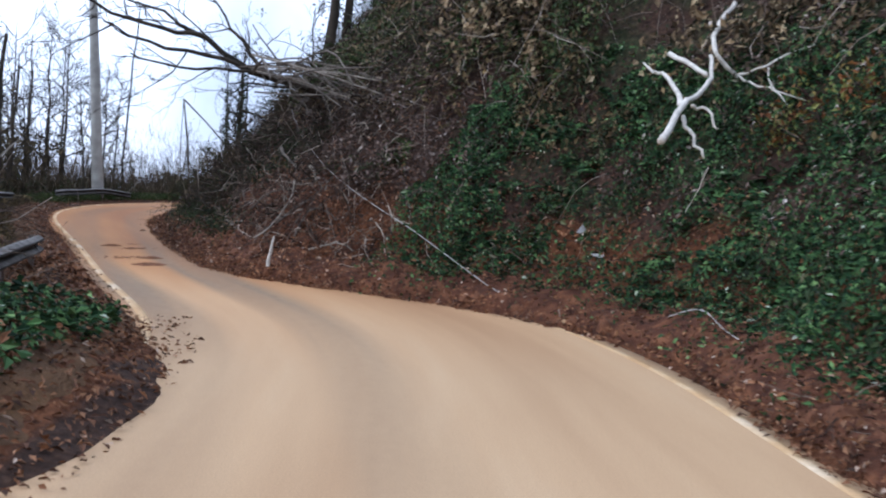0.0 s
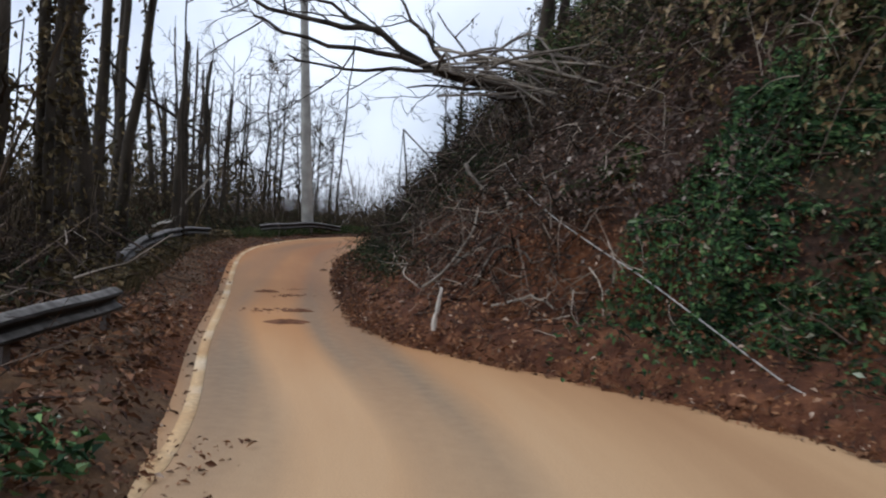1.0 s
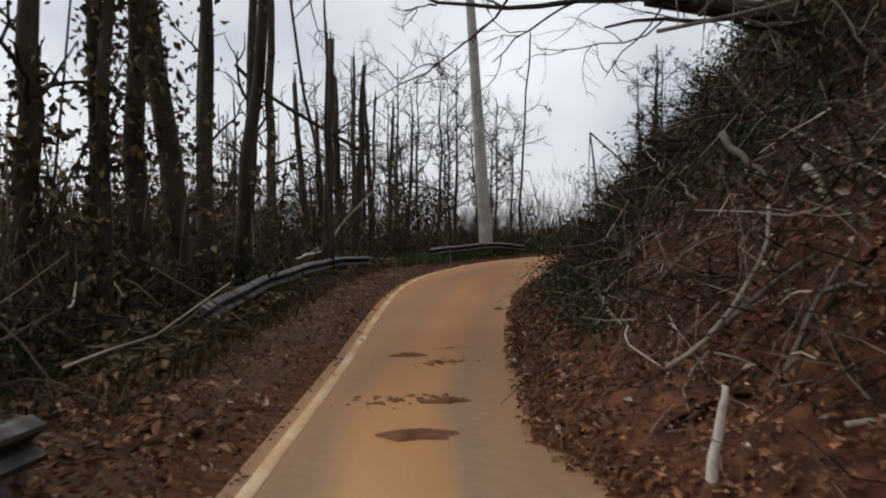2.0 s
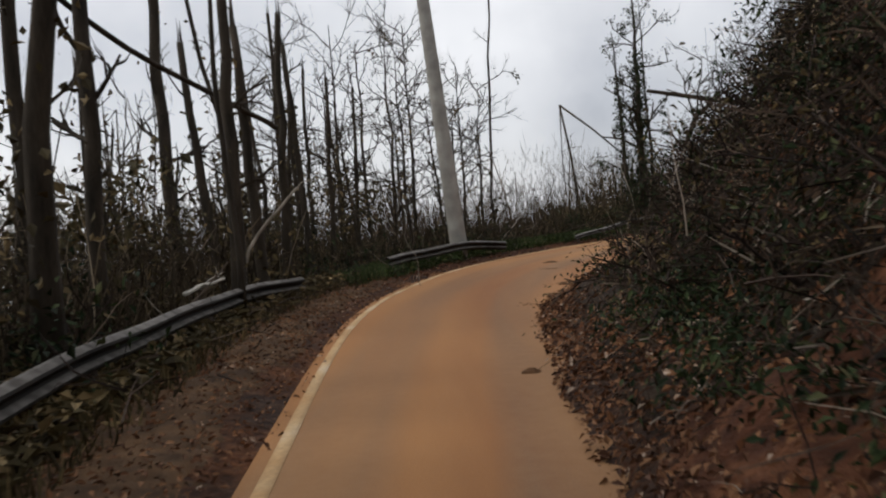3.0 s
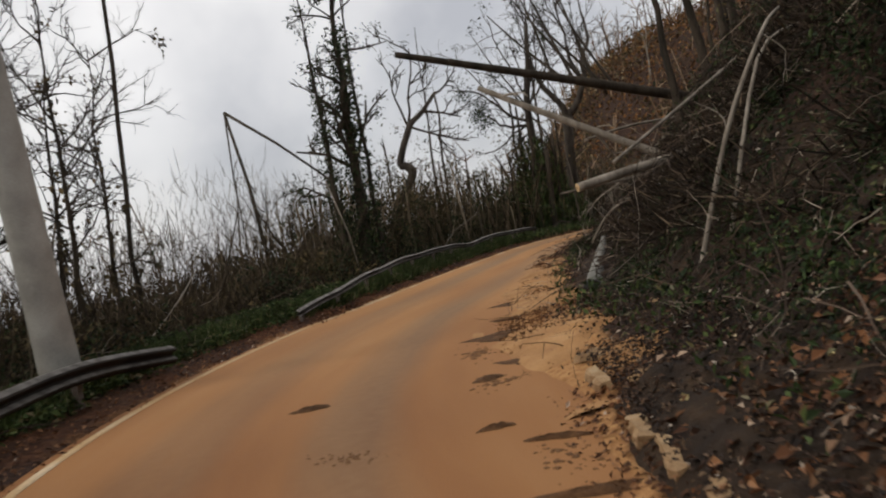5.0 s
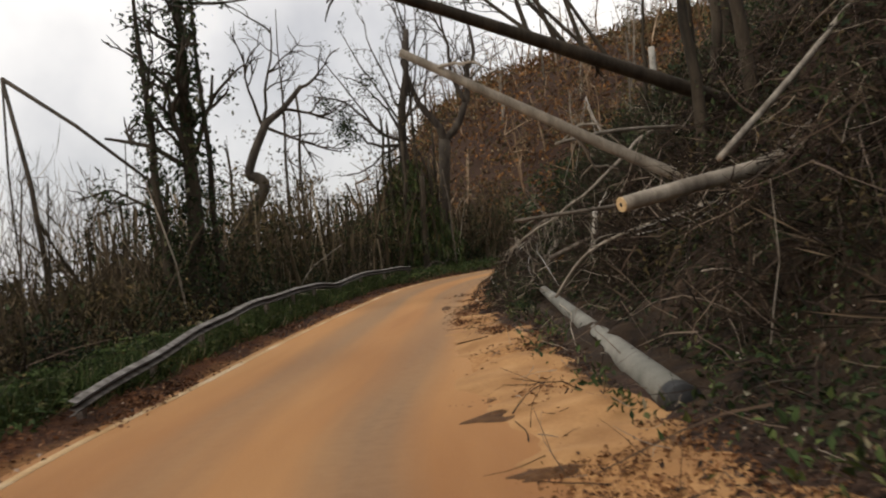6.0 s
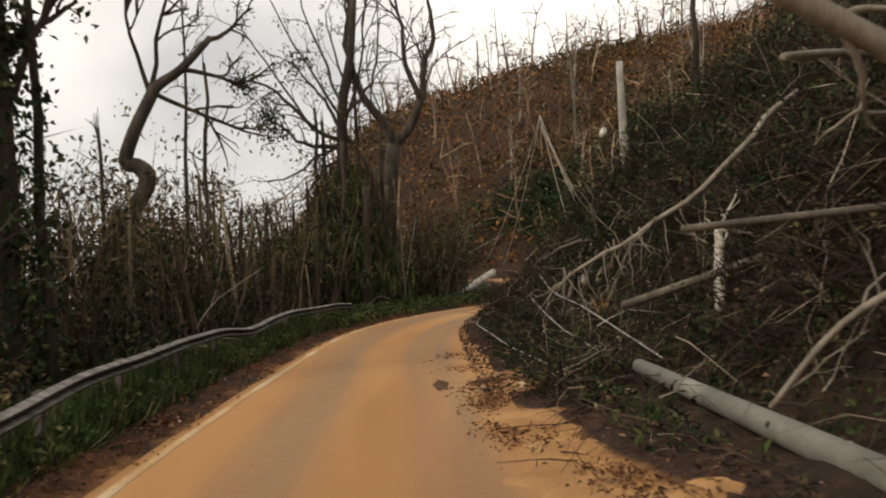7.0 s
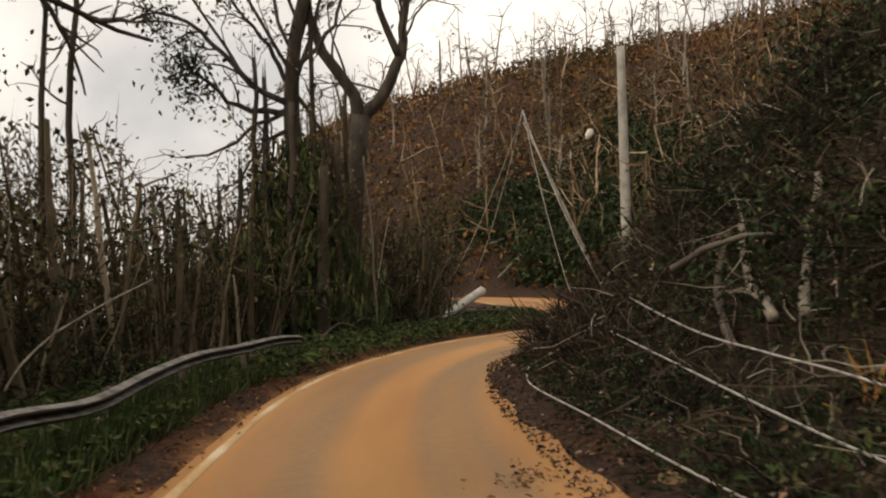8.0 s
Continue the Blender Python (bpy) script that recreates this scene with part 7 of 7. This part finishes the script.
for n_, (x_, y_, w_, t_) in enumerate(((-8.36, 32.3, 0.11, 0.07), (-8.2, 31.2, 0.09, 0.06), (-7.7, 28.2, 0.10, 0.07), (-7.9, 27.3, 0.08, 0.06), (-7.3, 46.9, 0.10, 0.09), (-6.8, 47.9, 0.07, 0.05), (-7.6, 33.3, 0.08, 0.07), (-5.8, 19.4, 0.06, 0.05), (-5.5, 61.9, 0.14, 0.08), (-6.0, 49.6, 0.07, 0.06), (2.4, 9.2, 0.09, 0.06), (1.6, 10.4, 0.07, 0.05))):
    lump(x_, y_, w_, t_, 720 + n_, STONE, "stone", "pale broken concrete or stone at the road's edge", "stone", "stones at the road's edge", None, 1.5, n_ * 0.9, 8)
for n_ in range(60):
    s_ = rng.uniform(SA + 4, s_at(13.5))
    v_ = rng.uniform(0.0, 0.7)
    x_, y_ = (float(c) for c in on_road(s_, v_ + float(np.interp(s_, LINE_S, LINE[:, 2])))[:2])
    lump(x_, y_, rng.uniform(0.04, 0.12), rng.uniform(0.05, 0.13), 740 + n_, SOIL, "soil_clod", "clod of red soil at the foot of the bank", "soil clod", "clods of red soil", None, 1.2, rng.uniform(0, 6), 9)
SPILL = grainy("damp_spilled_soil", [(0.3, (0.060, 0.030, 0.013)), (0.55, (0.115, 0.056, 0.024)), (0.75, (0.20, 0.10, 0.043))], 9, 50, relief=0.7, depth=0.015)
for n_, (x_, y_, l_, w_, a_) in enumerate(((-8.85, 34.9, 0.75, 0.34, 0.15), (-8.72, 33.1, 0.50, 0.22, -0.1), (-8.80, 29.3, 0.42, 0.07, 0.1), (-8.62, 27.7, 0.50, 0.12, 0.1), (-8.95, 27.3, 0.10, 0.045, 0.2), (-9.08, 28.45, 0.09, 0.04, 0.0),
                                             (-10.85, 32.3, 0.17, 0.09, 0.1), (-9.30, 32.5, 0.15, 0.13, 0.4), (-9.27, 30.8, 0.14, 0.06, 0.2), (-8.90, 30.35, 0.22, 0.05, -0.1), (-8.5, 30.9, 0.30, 0.13, 0.2), (-8.9, 36.2, 0.35, 0.12, 0.1), (-8.75, 37.9, 0.45, 0.2, 0.1),
                                             (-7.95, 24.2, 0.30, 0.05, 0.4), (-7.5, 22.85, 0.28, 0.06, 0.4), (-7.05, 20.5, 0.10, 0.06, 0.3), (-7.58, 47.6, 0.10, 0.42, -0.2), (-7.05, 47.6, 0.30, 0.12, 0.4))):
    spill(x_, y_, l_, w_, a_, 960 + n_, SPILL)
for n_, (x_, y_, l_, w_, a_) in enumerate(((-6.05, 16.25, 0.22, 0.06, 0.5), (-4.4, 13.65, 0.26, 0.16, 0.5), (-4.7, 14.6, 0.18, 0.09, 0.6))):
    spill(x_, y_, l_, w_, a_, 990 + n_, SOIL, "thin spill of red soil on the muddy road")
for n_, (x_, y_, w_, l_, a_, c_) in enumerate(((-7.35, 46.9, 0.30, 0.7, 1.2, 260), (-7.75, 44.4, 0.30, 0.6, 1.3, 240), (-7.7, 42.4, 0.28, 0.7, 1.3, 260), (-7.9, 40.9, 0.25, 0.5, 1.4, 150), (-7.05, 48.7, 0.25, 0.5, 1.0, 140), (-6.7, 50.2, 0.3, 0.6, 1.0, 180), (-8.1, 36.3, 0.3, 0.6, 1.4, 200), (-8.3, 34.6, 0.3, 0.8, 1.5, 260), (-8.4, 38.4, 0.3, 0.6, 1.4, 160))):
    leaf_patch(x_, y_, w_, l_, a_, 1010 + n_, LITTER if n_ % 2 else MUD_LITTER, c_ // 2)
for n_, (x_, y_, w_, l_, a_) in enumerate(((-7.75, 45.0, 0.22, 0.55, 1.2), (-7.45, 46.2, 0.25, 0.6, 1.1), (-7.75, 42.9, 0.25, 0.6, 1.5), (-7.55, 41.5, 0.28, 0.7, 1.5), (-7.9, 40.2, 0.2, 0.45, 1.4), (-6.95, 47.5, 0.2, 0.5, 1.0))):
    leaf_patch(x_, y_, w_, l_, a_, 1050 + n_, LITTER, 420, 0.042, "drift of red-brown dead leaves on the muddy verge")
for n_, (x_, y_, w_, l_, a_, c_) in enumerate(((-12.0, 40.3, 0.22, 0.9, 1.4, 500), (-11.75, 41.3, 0.2, 0.5, 1.4, 260), (-10.55, 46.6, 0.2, 0.5, 1.3, 160))):
    leaf_patch(x_, y_, w_, l_, a_, 1030 + n_, LITTER, c_, 0.06, "heap of orange-brown dead leaves on the shoulder")
RAG = grainy("white_plastic", [(0.3, (0.55, 0.55, 0.54)), (0.7, (0.75, 0.75, 0.74))], 9, 40, rough=0.5, relief=0)
for n_, (x_, y_) in enumerate(((2.1, 11.5), (1.9, 11.9), (0.4, 12.9), (-5.5, 22.3), (-5.0, 23.6), (-5.7, 25.3), (-6.2, 27.2), (-5.4, 29.0), (-6.9, 29.8), (-5.9, 47.4), (-5.0, 49.4), (-5.3, 50.6))):
    r_ = np.random.RandomState(800 + n_)
    q = np.array([x_, y_, gz(x_, y_) + 0.10]) + r_.normal(0, 0.05, (5, 3))
    sheet = Soup()
    sheet.add(np.concatenate([q, q + (0.004, 0.004, 0.006)]), None, [(0, 1, 2), (0, 2, 3), (0, 3, 4), (5, 7, 6), (5, 8, 7), (5, 9, 8), (0, 5, 6), (0, 6, 1), (4, 9, 5), (4, 5, 0)])
    tagged(part("plastic_scrap", sheet, RAG), "small crumpled scrap of white plastic litter", "litter", "litter on the bank")
# dry orange fronds
frond = holder("dry_fronds", (-4.7, 49.3, gz(-4.7, 49.3)), "dry orange and yellow fronds of a torn plant", "plant")
DRY = leafy("dry_orange_leaf", [(0.0, (0.30, 0.12, 0.04)), (0.5, (0.42, 0.20, 0.06)), (1.0, (0.45, 0.34, 0.12))])
for n_ in range(16):
    r_ = np.random.RandomState(830 + n_)
    blade = Soup()
    at_ = np.array((-4.7, 49.3, gz(-4.7, 49.3) + 0.1)) + r_.normal(0, 0.05, 3)
    ln_ = r_.uniform(0.2, 0.42)
    blade.leaves([at_], [r_.normal(0, 0.6, 3) + (0, 0, 0.9)], [r_.normal(0, 1, 3)], ln_, 0.04, 0.3)
    under(part("frond", blade, DRY), frond)

# taller grass against the guardrail
p, u, s, rng2 = scatter(15000, s_at(28), s_at(58), -1.25, -0.62, 160, False)
blade_len = rng2.uniform(0.12, 0.42, len(p))
tagged(part("tall_grass", Soup().leaves(p - (0, 0, 0.03), rng2.normal(0, 0.35, p.shape) + (0, 0, 1), rng2.normal(0, 1, p.shape), blade_len, 0.022, 0.3), GREEN_MID), "tall green grass growing against the guardrail", "grass", kind="stuff")
p, u, s, rng2 = scatter(5000, s_at(13), s_at(28), -2.3, -0.9, 161, False)
blade_len = rng2.uniform(0.10, 0.34, len(p))
tagged(part("tall_grass", Soup().leaves(p - (0, 0, 0.03), rng2.normal(0, 0.4, p.shape) + (0, 0, 1), rng2.normal(0, 1, p.shape), blade_len, 0.02, 0.3), OLIVE), "dry grass growing against the guardrail", "grass", kind="stuff")
p, u, s, rng2 = scatter(7000, s_at(40), s_at(57), -1.05, -0.4, 162, False)
blade_len = rng2.uniform(0.10, 0.36, len(p))
tagged(part("tall_grass", Soup().leaves(p - (0, 0, 0.03), rng2.normal(0, 0.45, p.shape) + (0, 0, 1), rng2.normal(0, 1, p.shape), blade_len, 0.02, 0.3), GREEN_MID), "tall weeds growing in front of the guardrail", "grass", kind="stuff")
# far hillside
far_rng = np.random.RandomState(9)


def far_woods(name, count, x0, x1, y0, y1, seed, height, mat, label):
    rng = np.random.RandomState(seed)
    x, y = rng.uniform(x0, x1, count), rng.uniform(y0, y1, count)
    u, s = road_place(x, y)
    ok = (u > 6.5) | (u < -3)
    x, y = x[ok], y[ok]
    z = ground_z(x, y)
    soup, spots = Soup(), []
    for at in np.stack([x, y, z], 1):
        h = height * rng.uniform(0.4, 1.3)
        q = limb_points(at - (0, 0, 0.3), (rng.normal(0, 0.12), rng.normal(0, 0.12), 1), h, 5, rng, 0, 0.08)
        soup.tube(q, np.linspace(0.018 * h, 0.007 * h, 5), 4, caps=False)
        for _ in range(6):
            k = rng.randint(1, 5)
            b2 = limb_points(q[k], (rng.normal(0, 1), rng.normal(0, 1), rng.uniform(0.2, 1.4)), h * rng.uniform(0.2, 0.45), 4, rng, 0, 0.2)
            soup.tube(b2, np.linspace(0.009 * h, 0.004 * h, 4), 3, caps=False)
            if rng.uniform() < 0.35:
                spots.append(b2[-1])
    leaf = Soup()
    tuft_into(leaf, np.array(spots), 7, 0.22, 0.3, rng)
    tagged(part(name + "_foliage", leaf, OLIVE_DARK), "last dark leaf tufts of the far woods", "woods", kind="stuff")
    return tagged(part(name, soup, mat), label, "woods", kind="stuff")


FAR_TWIG = leafy("far_hillside_wood", [(0.0, (0.06, 0.036, 0.022)), (0.6, (0.16, 0.098, 0.056)), (1.0, (0.42, 0.31, 0.21))], 0.9, 0.2)
FAR_LEAF = leafy("far_hillside_scrub", [(0.0, (0.034, 0.020, 0.010)), (0.45, (0.115, 0.055, 0.022)), (0.8, (0.25, 0.115, 0.042)), (0.9, (0.36, 0.18, 0.065)), (1.0, (0.05, 0.06, 0.022))], 0.9, 0.2)
far_woods("far_woods", 620, -25, 75, 84, 170, 201, 5.5, FAR_TWIG, "bare brown storm-stripped woods on the far hillside")
far_rng2 = np.random.RandomState(17)
vp, vu, vs, far_rng2 = scatter(420, s_at(4), s_at(66), -42, -11, 203, False)
valley = Soup()
for at in vp:
    h = far_rng2.uniform(4, 9)
    q = limb_points(at - (0, 0, 0.3), (far_rng2.normal(0, 0.12), far_rng2.normal(0, 0.12), 1), h, 6, far_rng2, 0, 0.07)
    valley.tube(q, np.linspace(0.009 * h, 0.003 * h, 6), 4, caps=False)
    for _ in range(10):
        k = far_rng2.randint(2, 6)
        b2 = limb_points(q[k], (far_rng2.normal(0, 1), far_rng2.normal(0, 1), far_rng2.uniform(0.3, 1.4)), h * far_rng2.uniform(0.10, 0.24), 5, far_rng2, 0, 0.28)
        valley.tube(b2, np.linspace(0.0026 * h, 0.001 * h, 5), 3, caps=False)
tagged(part("valley_woods", valley, STEM), "bare storm-stripped woods down in the valley", "woods", kind="stuff")
bushes("valley_scrub", 200, 70, s_at(4), s_at(68), -34, -8, 204, OLIVE, 1.6, 0.30, "dark brown scrub down in the valley", tall=3.4)
bushes("valley_scrub", 80, 90, s_at(4), s_at(68), -30, -7, 205, GREEN_DARK, 1.5, 0.24, "dark green scrub down in the valley", tall=3.0)
far_woods("far_woods", 420, 6, 40, 52, 92, 202, 4.0, FAR_TWIG, "bare brown storm-stripped woods above the bank")
p = np.stack([far_rng.uniform(-25, 75, 52000), far_rng.uniform(80, 165, 52000)], 1)
u, s = road_place(p[:, 0], p[:, 1])
p = p[(u > 5.2)]
scrub_z = ground_z(p[:, 0], p[:, 1])
scrub_h = far_rng.uniform(0, 1, len(p)) ** 1.5 * 1.6
soup = Soup()
soup.leaves(np.c_[p, scrub_z + scrub_h], far_rng.normal(0, 1, (len(p), 3)), far_rng.normal(0, 0.7, (len(p), 3)) + (0, 0, 0.6), far_rng.uniform(0.25, 0.7, len(p)), far_rng.uniform(0.12, 0.35, len(p)))
tagged(part("far_scrub", soup, FAR_LEAF), "brown scrub covering the far hillside", "scrub", kind="stuff")


def hill_scrub(name, count, x0, x1, y0, y1, seed, mat, size, tall, label, drift=0.25):
    """Leafy cover of the far hillside, gathered in drifts."""
    rng = np.random.RandomState(seed)
    x, y = rng.uniform(x0, x1, count), rng.uniform(y0, y1, count)
    u, s = road_place(x, y)
    ok = (u > 5.2) & (waves(x * 0.35, y * 0.35, 0, 12) + 0.5 * rng.normal(0, 1, count) > drift)
    x, y = x[ok], y[ok]
    m = len(x)
    soup = Soup().leaves(np.stack([x, y, ground_z(x, y) + rng.uniform(0, 1, m) ** 1.4 * tall], 1), rng.normal(0, 1, (m, 3)), rng.normal(0, 0.7, (m, 3)) + (0, 0, 0.6), size * rng.uniform(0.5, 1.4, m), size * rng.uniform(0.25, 0.6, m))
    return tagged(part(name, soup, mat), label, "scrub", kind="stuff")


hill_scrub("far_scrub", 24000, -8, 34, 76, 98, 211, GREEN_DARK, 0.6, 2.6, "dark green scrub at the foot of the far hillside")
hill_scrub("far_scrub", 46000, 4, 24, 82, 99, 213, GREEN_DARK, 0.40, 2.6, "dark green bushes behind the far bend", -0.9)
hill_scrub("far_scrub", 26000, -10, 60, 97, 150, 214, OLIVE_DARK, 0.6, 2.2, "dark olive thickets on the far hillside", 0.75)
hill_scrub("far_scrub", 26000, -10, 60, 84, 150, 212, DRY_GRASS, 0.4, 0.9, "dry orange grass drifts on the far hillside")
rng = np.random.RandomState(215)
for k in range(26):
    x_, y_ = rng.uniform(3, 32), rng.uniform(84, 112)
    a_ = rng.uniform(-0.5, 0.5)
    d_ = np.array((math.cos(a_), math.sin(a_))) * rng.uniform(1.2, 3.5)
    if road_place(np.array([x_]), np.array([y_]))[0][0] > 6:
        stick([on_bank(x_ - d_[0], y_ - d_[1], 0.5), on_bank(x_, y_, rng.uniform(0.6, 1.2)), on_bank(x_ + d_[0], y_ + d_[1], 0.5)], 0.06, 0.04, BARK_PALE, "pale trunk fallen across the brown hillside", "fallen_tree", 2, 240 + k, "fallen trunks on the far hillside", 6, 1.2)


def kerb_fragment(x, y, turn, long, wide, tall, seed):
    """A broken length of concrete edging with chipped corners."""
    rng = np.random.RandomState(seed)
    n = 7
    t = np.linspace(-0.5, 0.5, n) * long
    prof = [(-0.5, -0.6), (-0.5, 0.75), (-0.38, 1.0), (0.36, 0.95), (0.5, 0.6), (0.5, -0.6)]
    c, s = math.cos(turn), math.sin(turn)
    rows = []
    for k in t:
        for a, h in prof:
            px_, py_ = k + rng.normal(0, 0.012), a * wide + rng.normal(0, 0.010)
            rows.append((px_ * c - py_ * s, px_ * s + py_ * c, h * tall + (rng.normal(0, 0.008) if h > 0 else 0)))
    m = len(prof)
    soup = Soup()
    soup.add(rows, [(i * m + j, (i + 1) * m + j, (i + 1) * m + (j + 1) % m, i * m + (j + 1) % m) for i in range(n - 1) for j in range(m)], [(0, j, j + 1) for j in range(1, m - 1)] + [((n - 1) * m, (n - 1) * m + j + 1, (n - 1) * m + j) for j in range(1, m - 1)])
    ob = part("kerb_fragment", soup, STONE)
    ob.location = (x, y, gz(x, y))
    return tagged(ob, "broken pale concrete edging caked with yellow mud", "kerb", "broken edging")


for n_, (x_, y_, a_, l_) in enumerate(((-8.47, 31.5, 1.6, 0.55), (-8.45, 29.95, 1.55, 0.5), (-8.40, 29.35, 1.48, 0.6), (-8.33, 28.75, 1.45, 0.5), (-8.26, 27.9, 1.7, 0.35))):
    kerb_fragment(x_, y_, a_, l_, 0.11, 0.075, 850 + n_)

# sticks and snapped stems that stand out beyond the guardrail
for n_, (pts, r_a, r_b, mat_, text) in enumerate((
    ([(-12.58, 22.64, 0.55), (-12.62, 23.1, 0.62), (-12.63, 23.5, 0.66)], 0.03, 0.018, BARK_WHITE, "bleached stick lying along the guardrail"),
    ([on_bank(-13.3, 24.7, 0.0), (-13.26, 24.83, 0.97), (-13.02, 25.68, 1.76), (-12.95, 25.9, 1.95)], 0.03, 0.02, BARK_PALE, "pale stick leaning beyond the guardrail"),
    ([(-13.0, 21.4, 4.3), (-13.34, 22.84, 3.9), (-13.89, 26.07, 3.31), (-13.9, 26.75, 3.09)], 0.035, 0.05, BARK_DARK, "snapped dark stem caught across the trunks"),
    ([on_bank(-7.0, 28.5, 0.1), (-6.85, 28.38, 0.75), (-6.24, 27.93, 1.5), (-5.9, 27.7, 1.95)], 0.02, 0.014, BARK_GREY, "grey stick leaning on the bank"),
    ([(-6.9, 29.1, 1.5), (-6.5, 28.7, 1.52), (-6.0, 28.2, 1.5), on_bank(-5.6, 27.9, 0.3)], 0.012, 0.018, BARK_PALE, "thin pale stick jutting from the bank"),
    ([on_bank(-12.0, 28.15, 0.0), (-12.08, 28.2, 0.55), (-12.27, 28.22, 0.85), (-12.29, 28.34, 1.23)], 0.008, 0.004, BARK_PALE, "bleached crooked twig by the guardrail"),
    ([on_bank(-7.4, 11.6, 0.1), (-7.7, 12.2, 0.25), (-7.95, 12.9, 0.55)], 0.03, 0.02, BARK_GREY, "grey branch lying in brush"),
    ([on_bank(-10.3, 53.9, 0.3), (-9.91, 54.54, 0.87), (-8.97, 56.59, 1.4)], 0.014, 0.009, BARK_PALE, "long pale stick leaning in the weeds"),
    ([(-9.4, 57.9, 3.0), (-9.25, 58.0, 2.3), (-9.04, 58.09, 1.61), on_bank(-8.9, 58.2, 0.2)], 0.014, 0.018, BARK_GREY, "pale snapped stem leaning in the thicket"),
    ([(-4.95, 61.4, 3.75), (-4.87, 61.5, 3.0), (-4.81, 61.52, 2.5), on_bank(-4.7, 61.6, 0.1)], 0.016, 0.022, BARK_GREY, "bleached upright stem at the thicket's edge"))):
    stick(pts, r_a, r_b, mat_, text, twigs=2, seed=870 + n_, group="sticks beyond the guardrail" if pts[0][0] < -9 else "fallen branches on the bank", twig_len=0.35, crook=0.008)

# the shrub with turning leaves high on the green bank
AUTUMN = leafy("turning_leaves", [(0.0, (0.10, 0.035, 0.012)), (0.4, (0.20, 0.085, 0.025)), (0.7, (0.16, 0.17, 0.045)), (1.0, (0.26, 0.26, 0.08))])
for n_, (x_, y_) in enumerate(((4.45, 10.4), (4.2, 10.6), (4.75, 10.2))):
    bush(x_, y_, 0.45, 0.55, 890 + n_, AUTUMN, "shrub with orange and yellow-green turning leaves", "shrubs on the green bank", 0.09, 380)
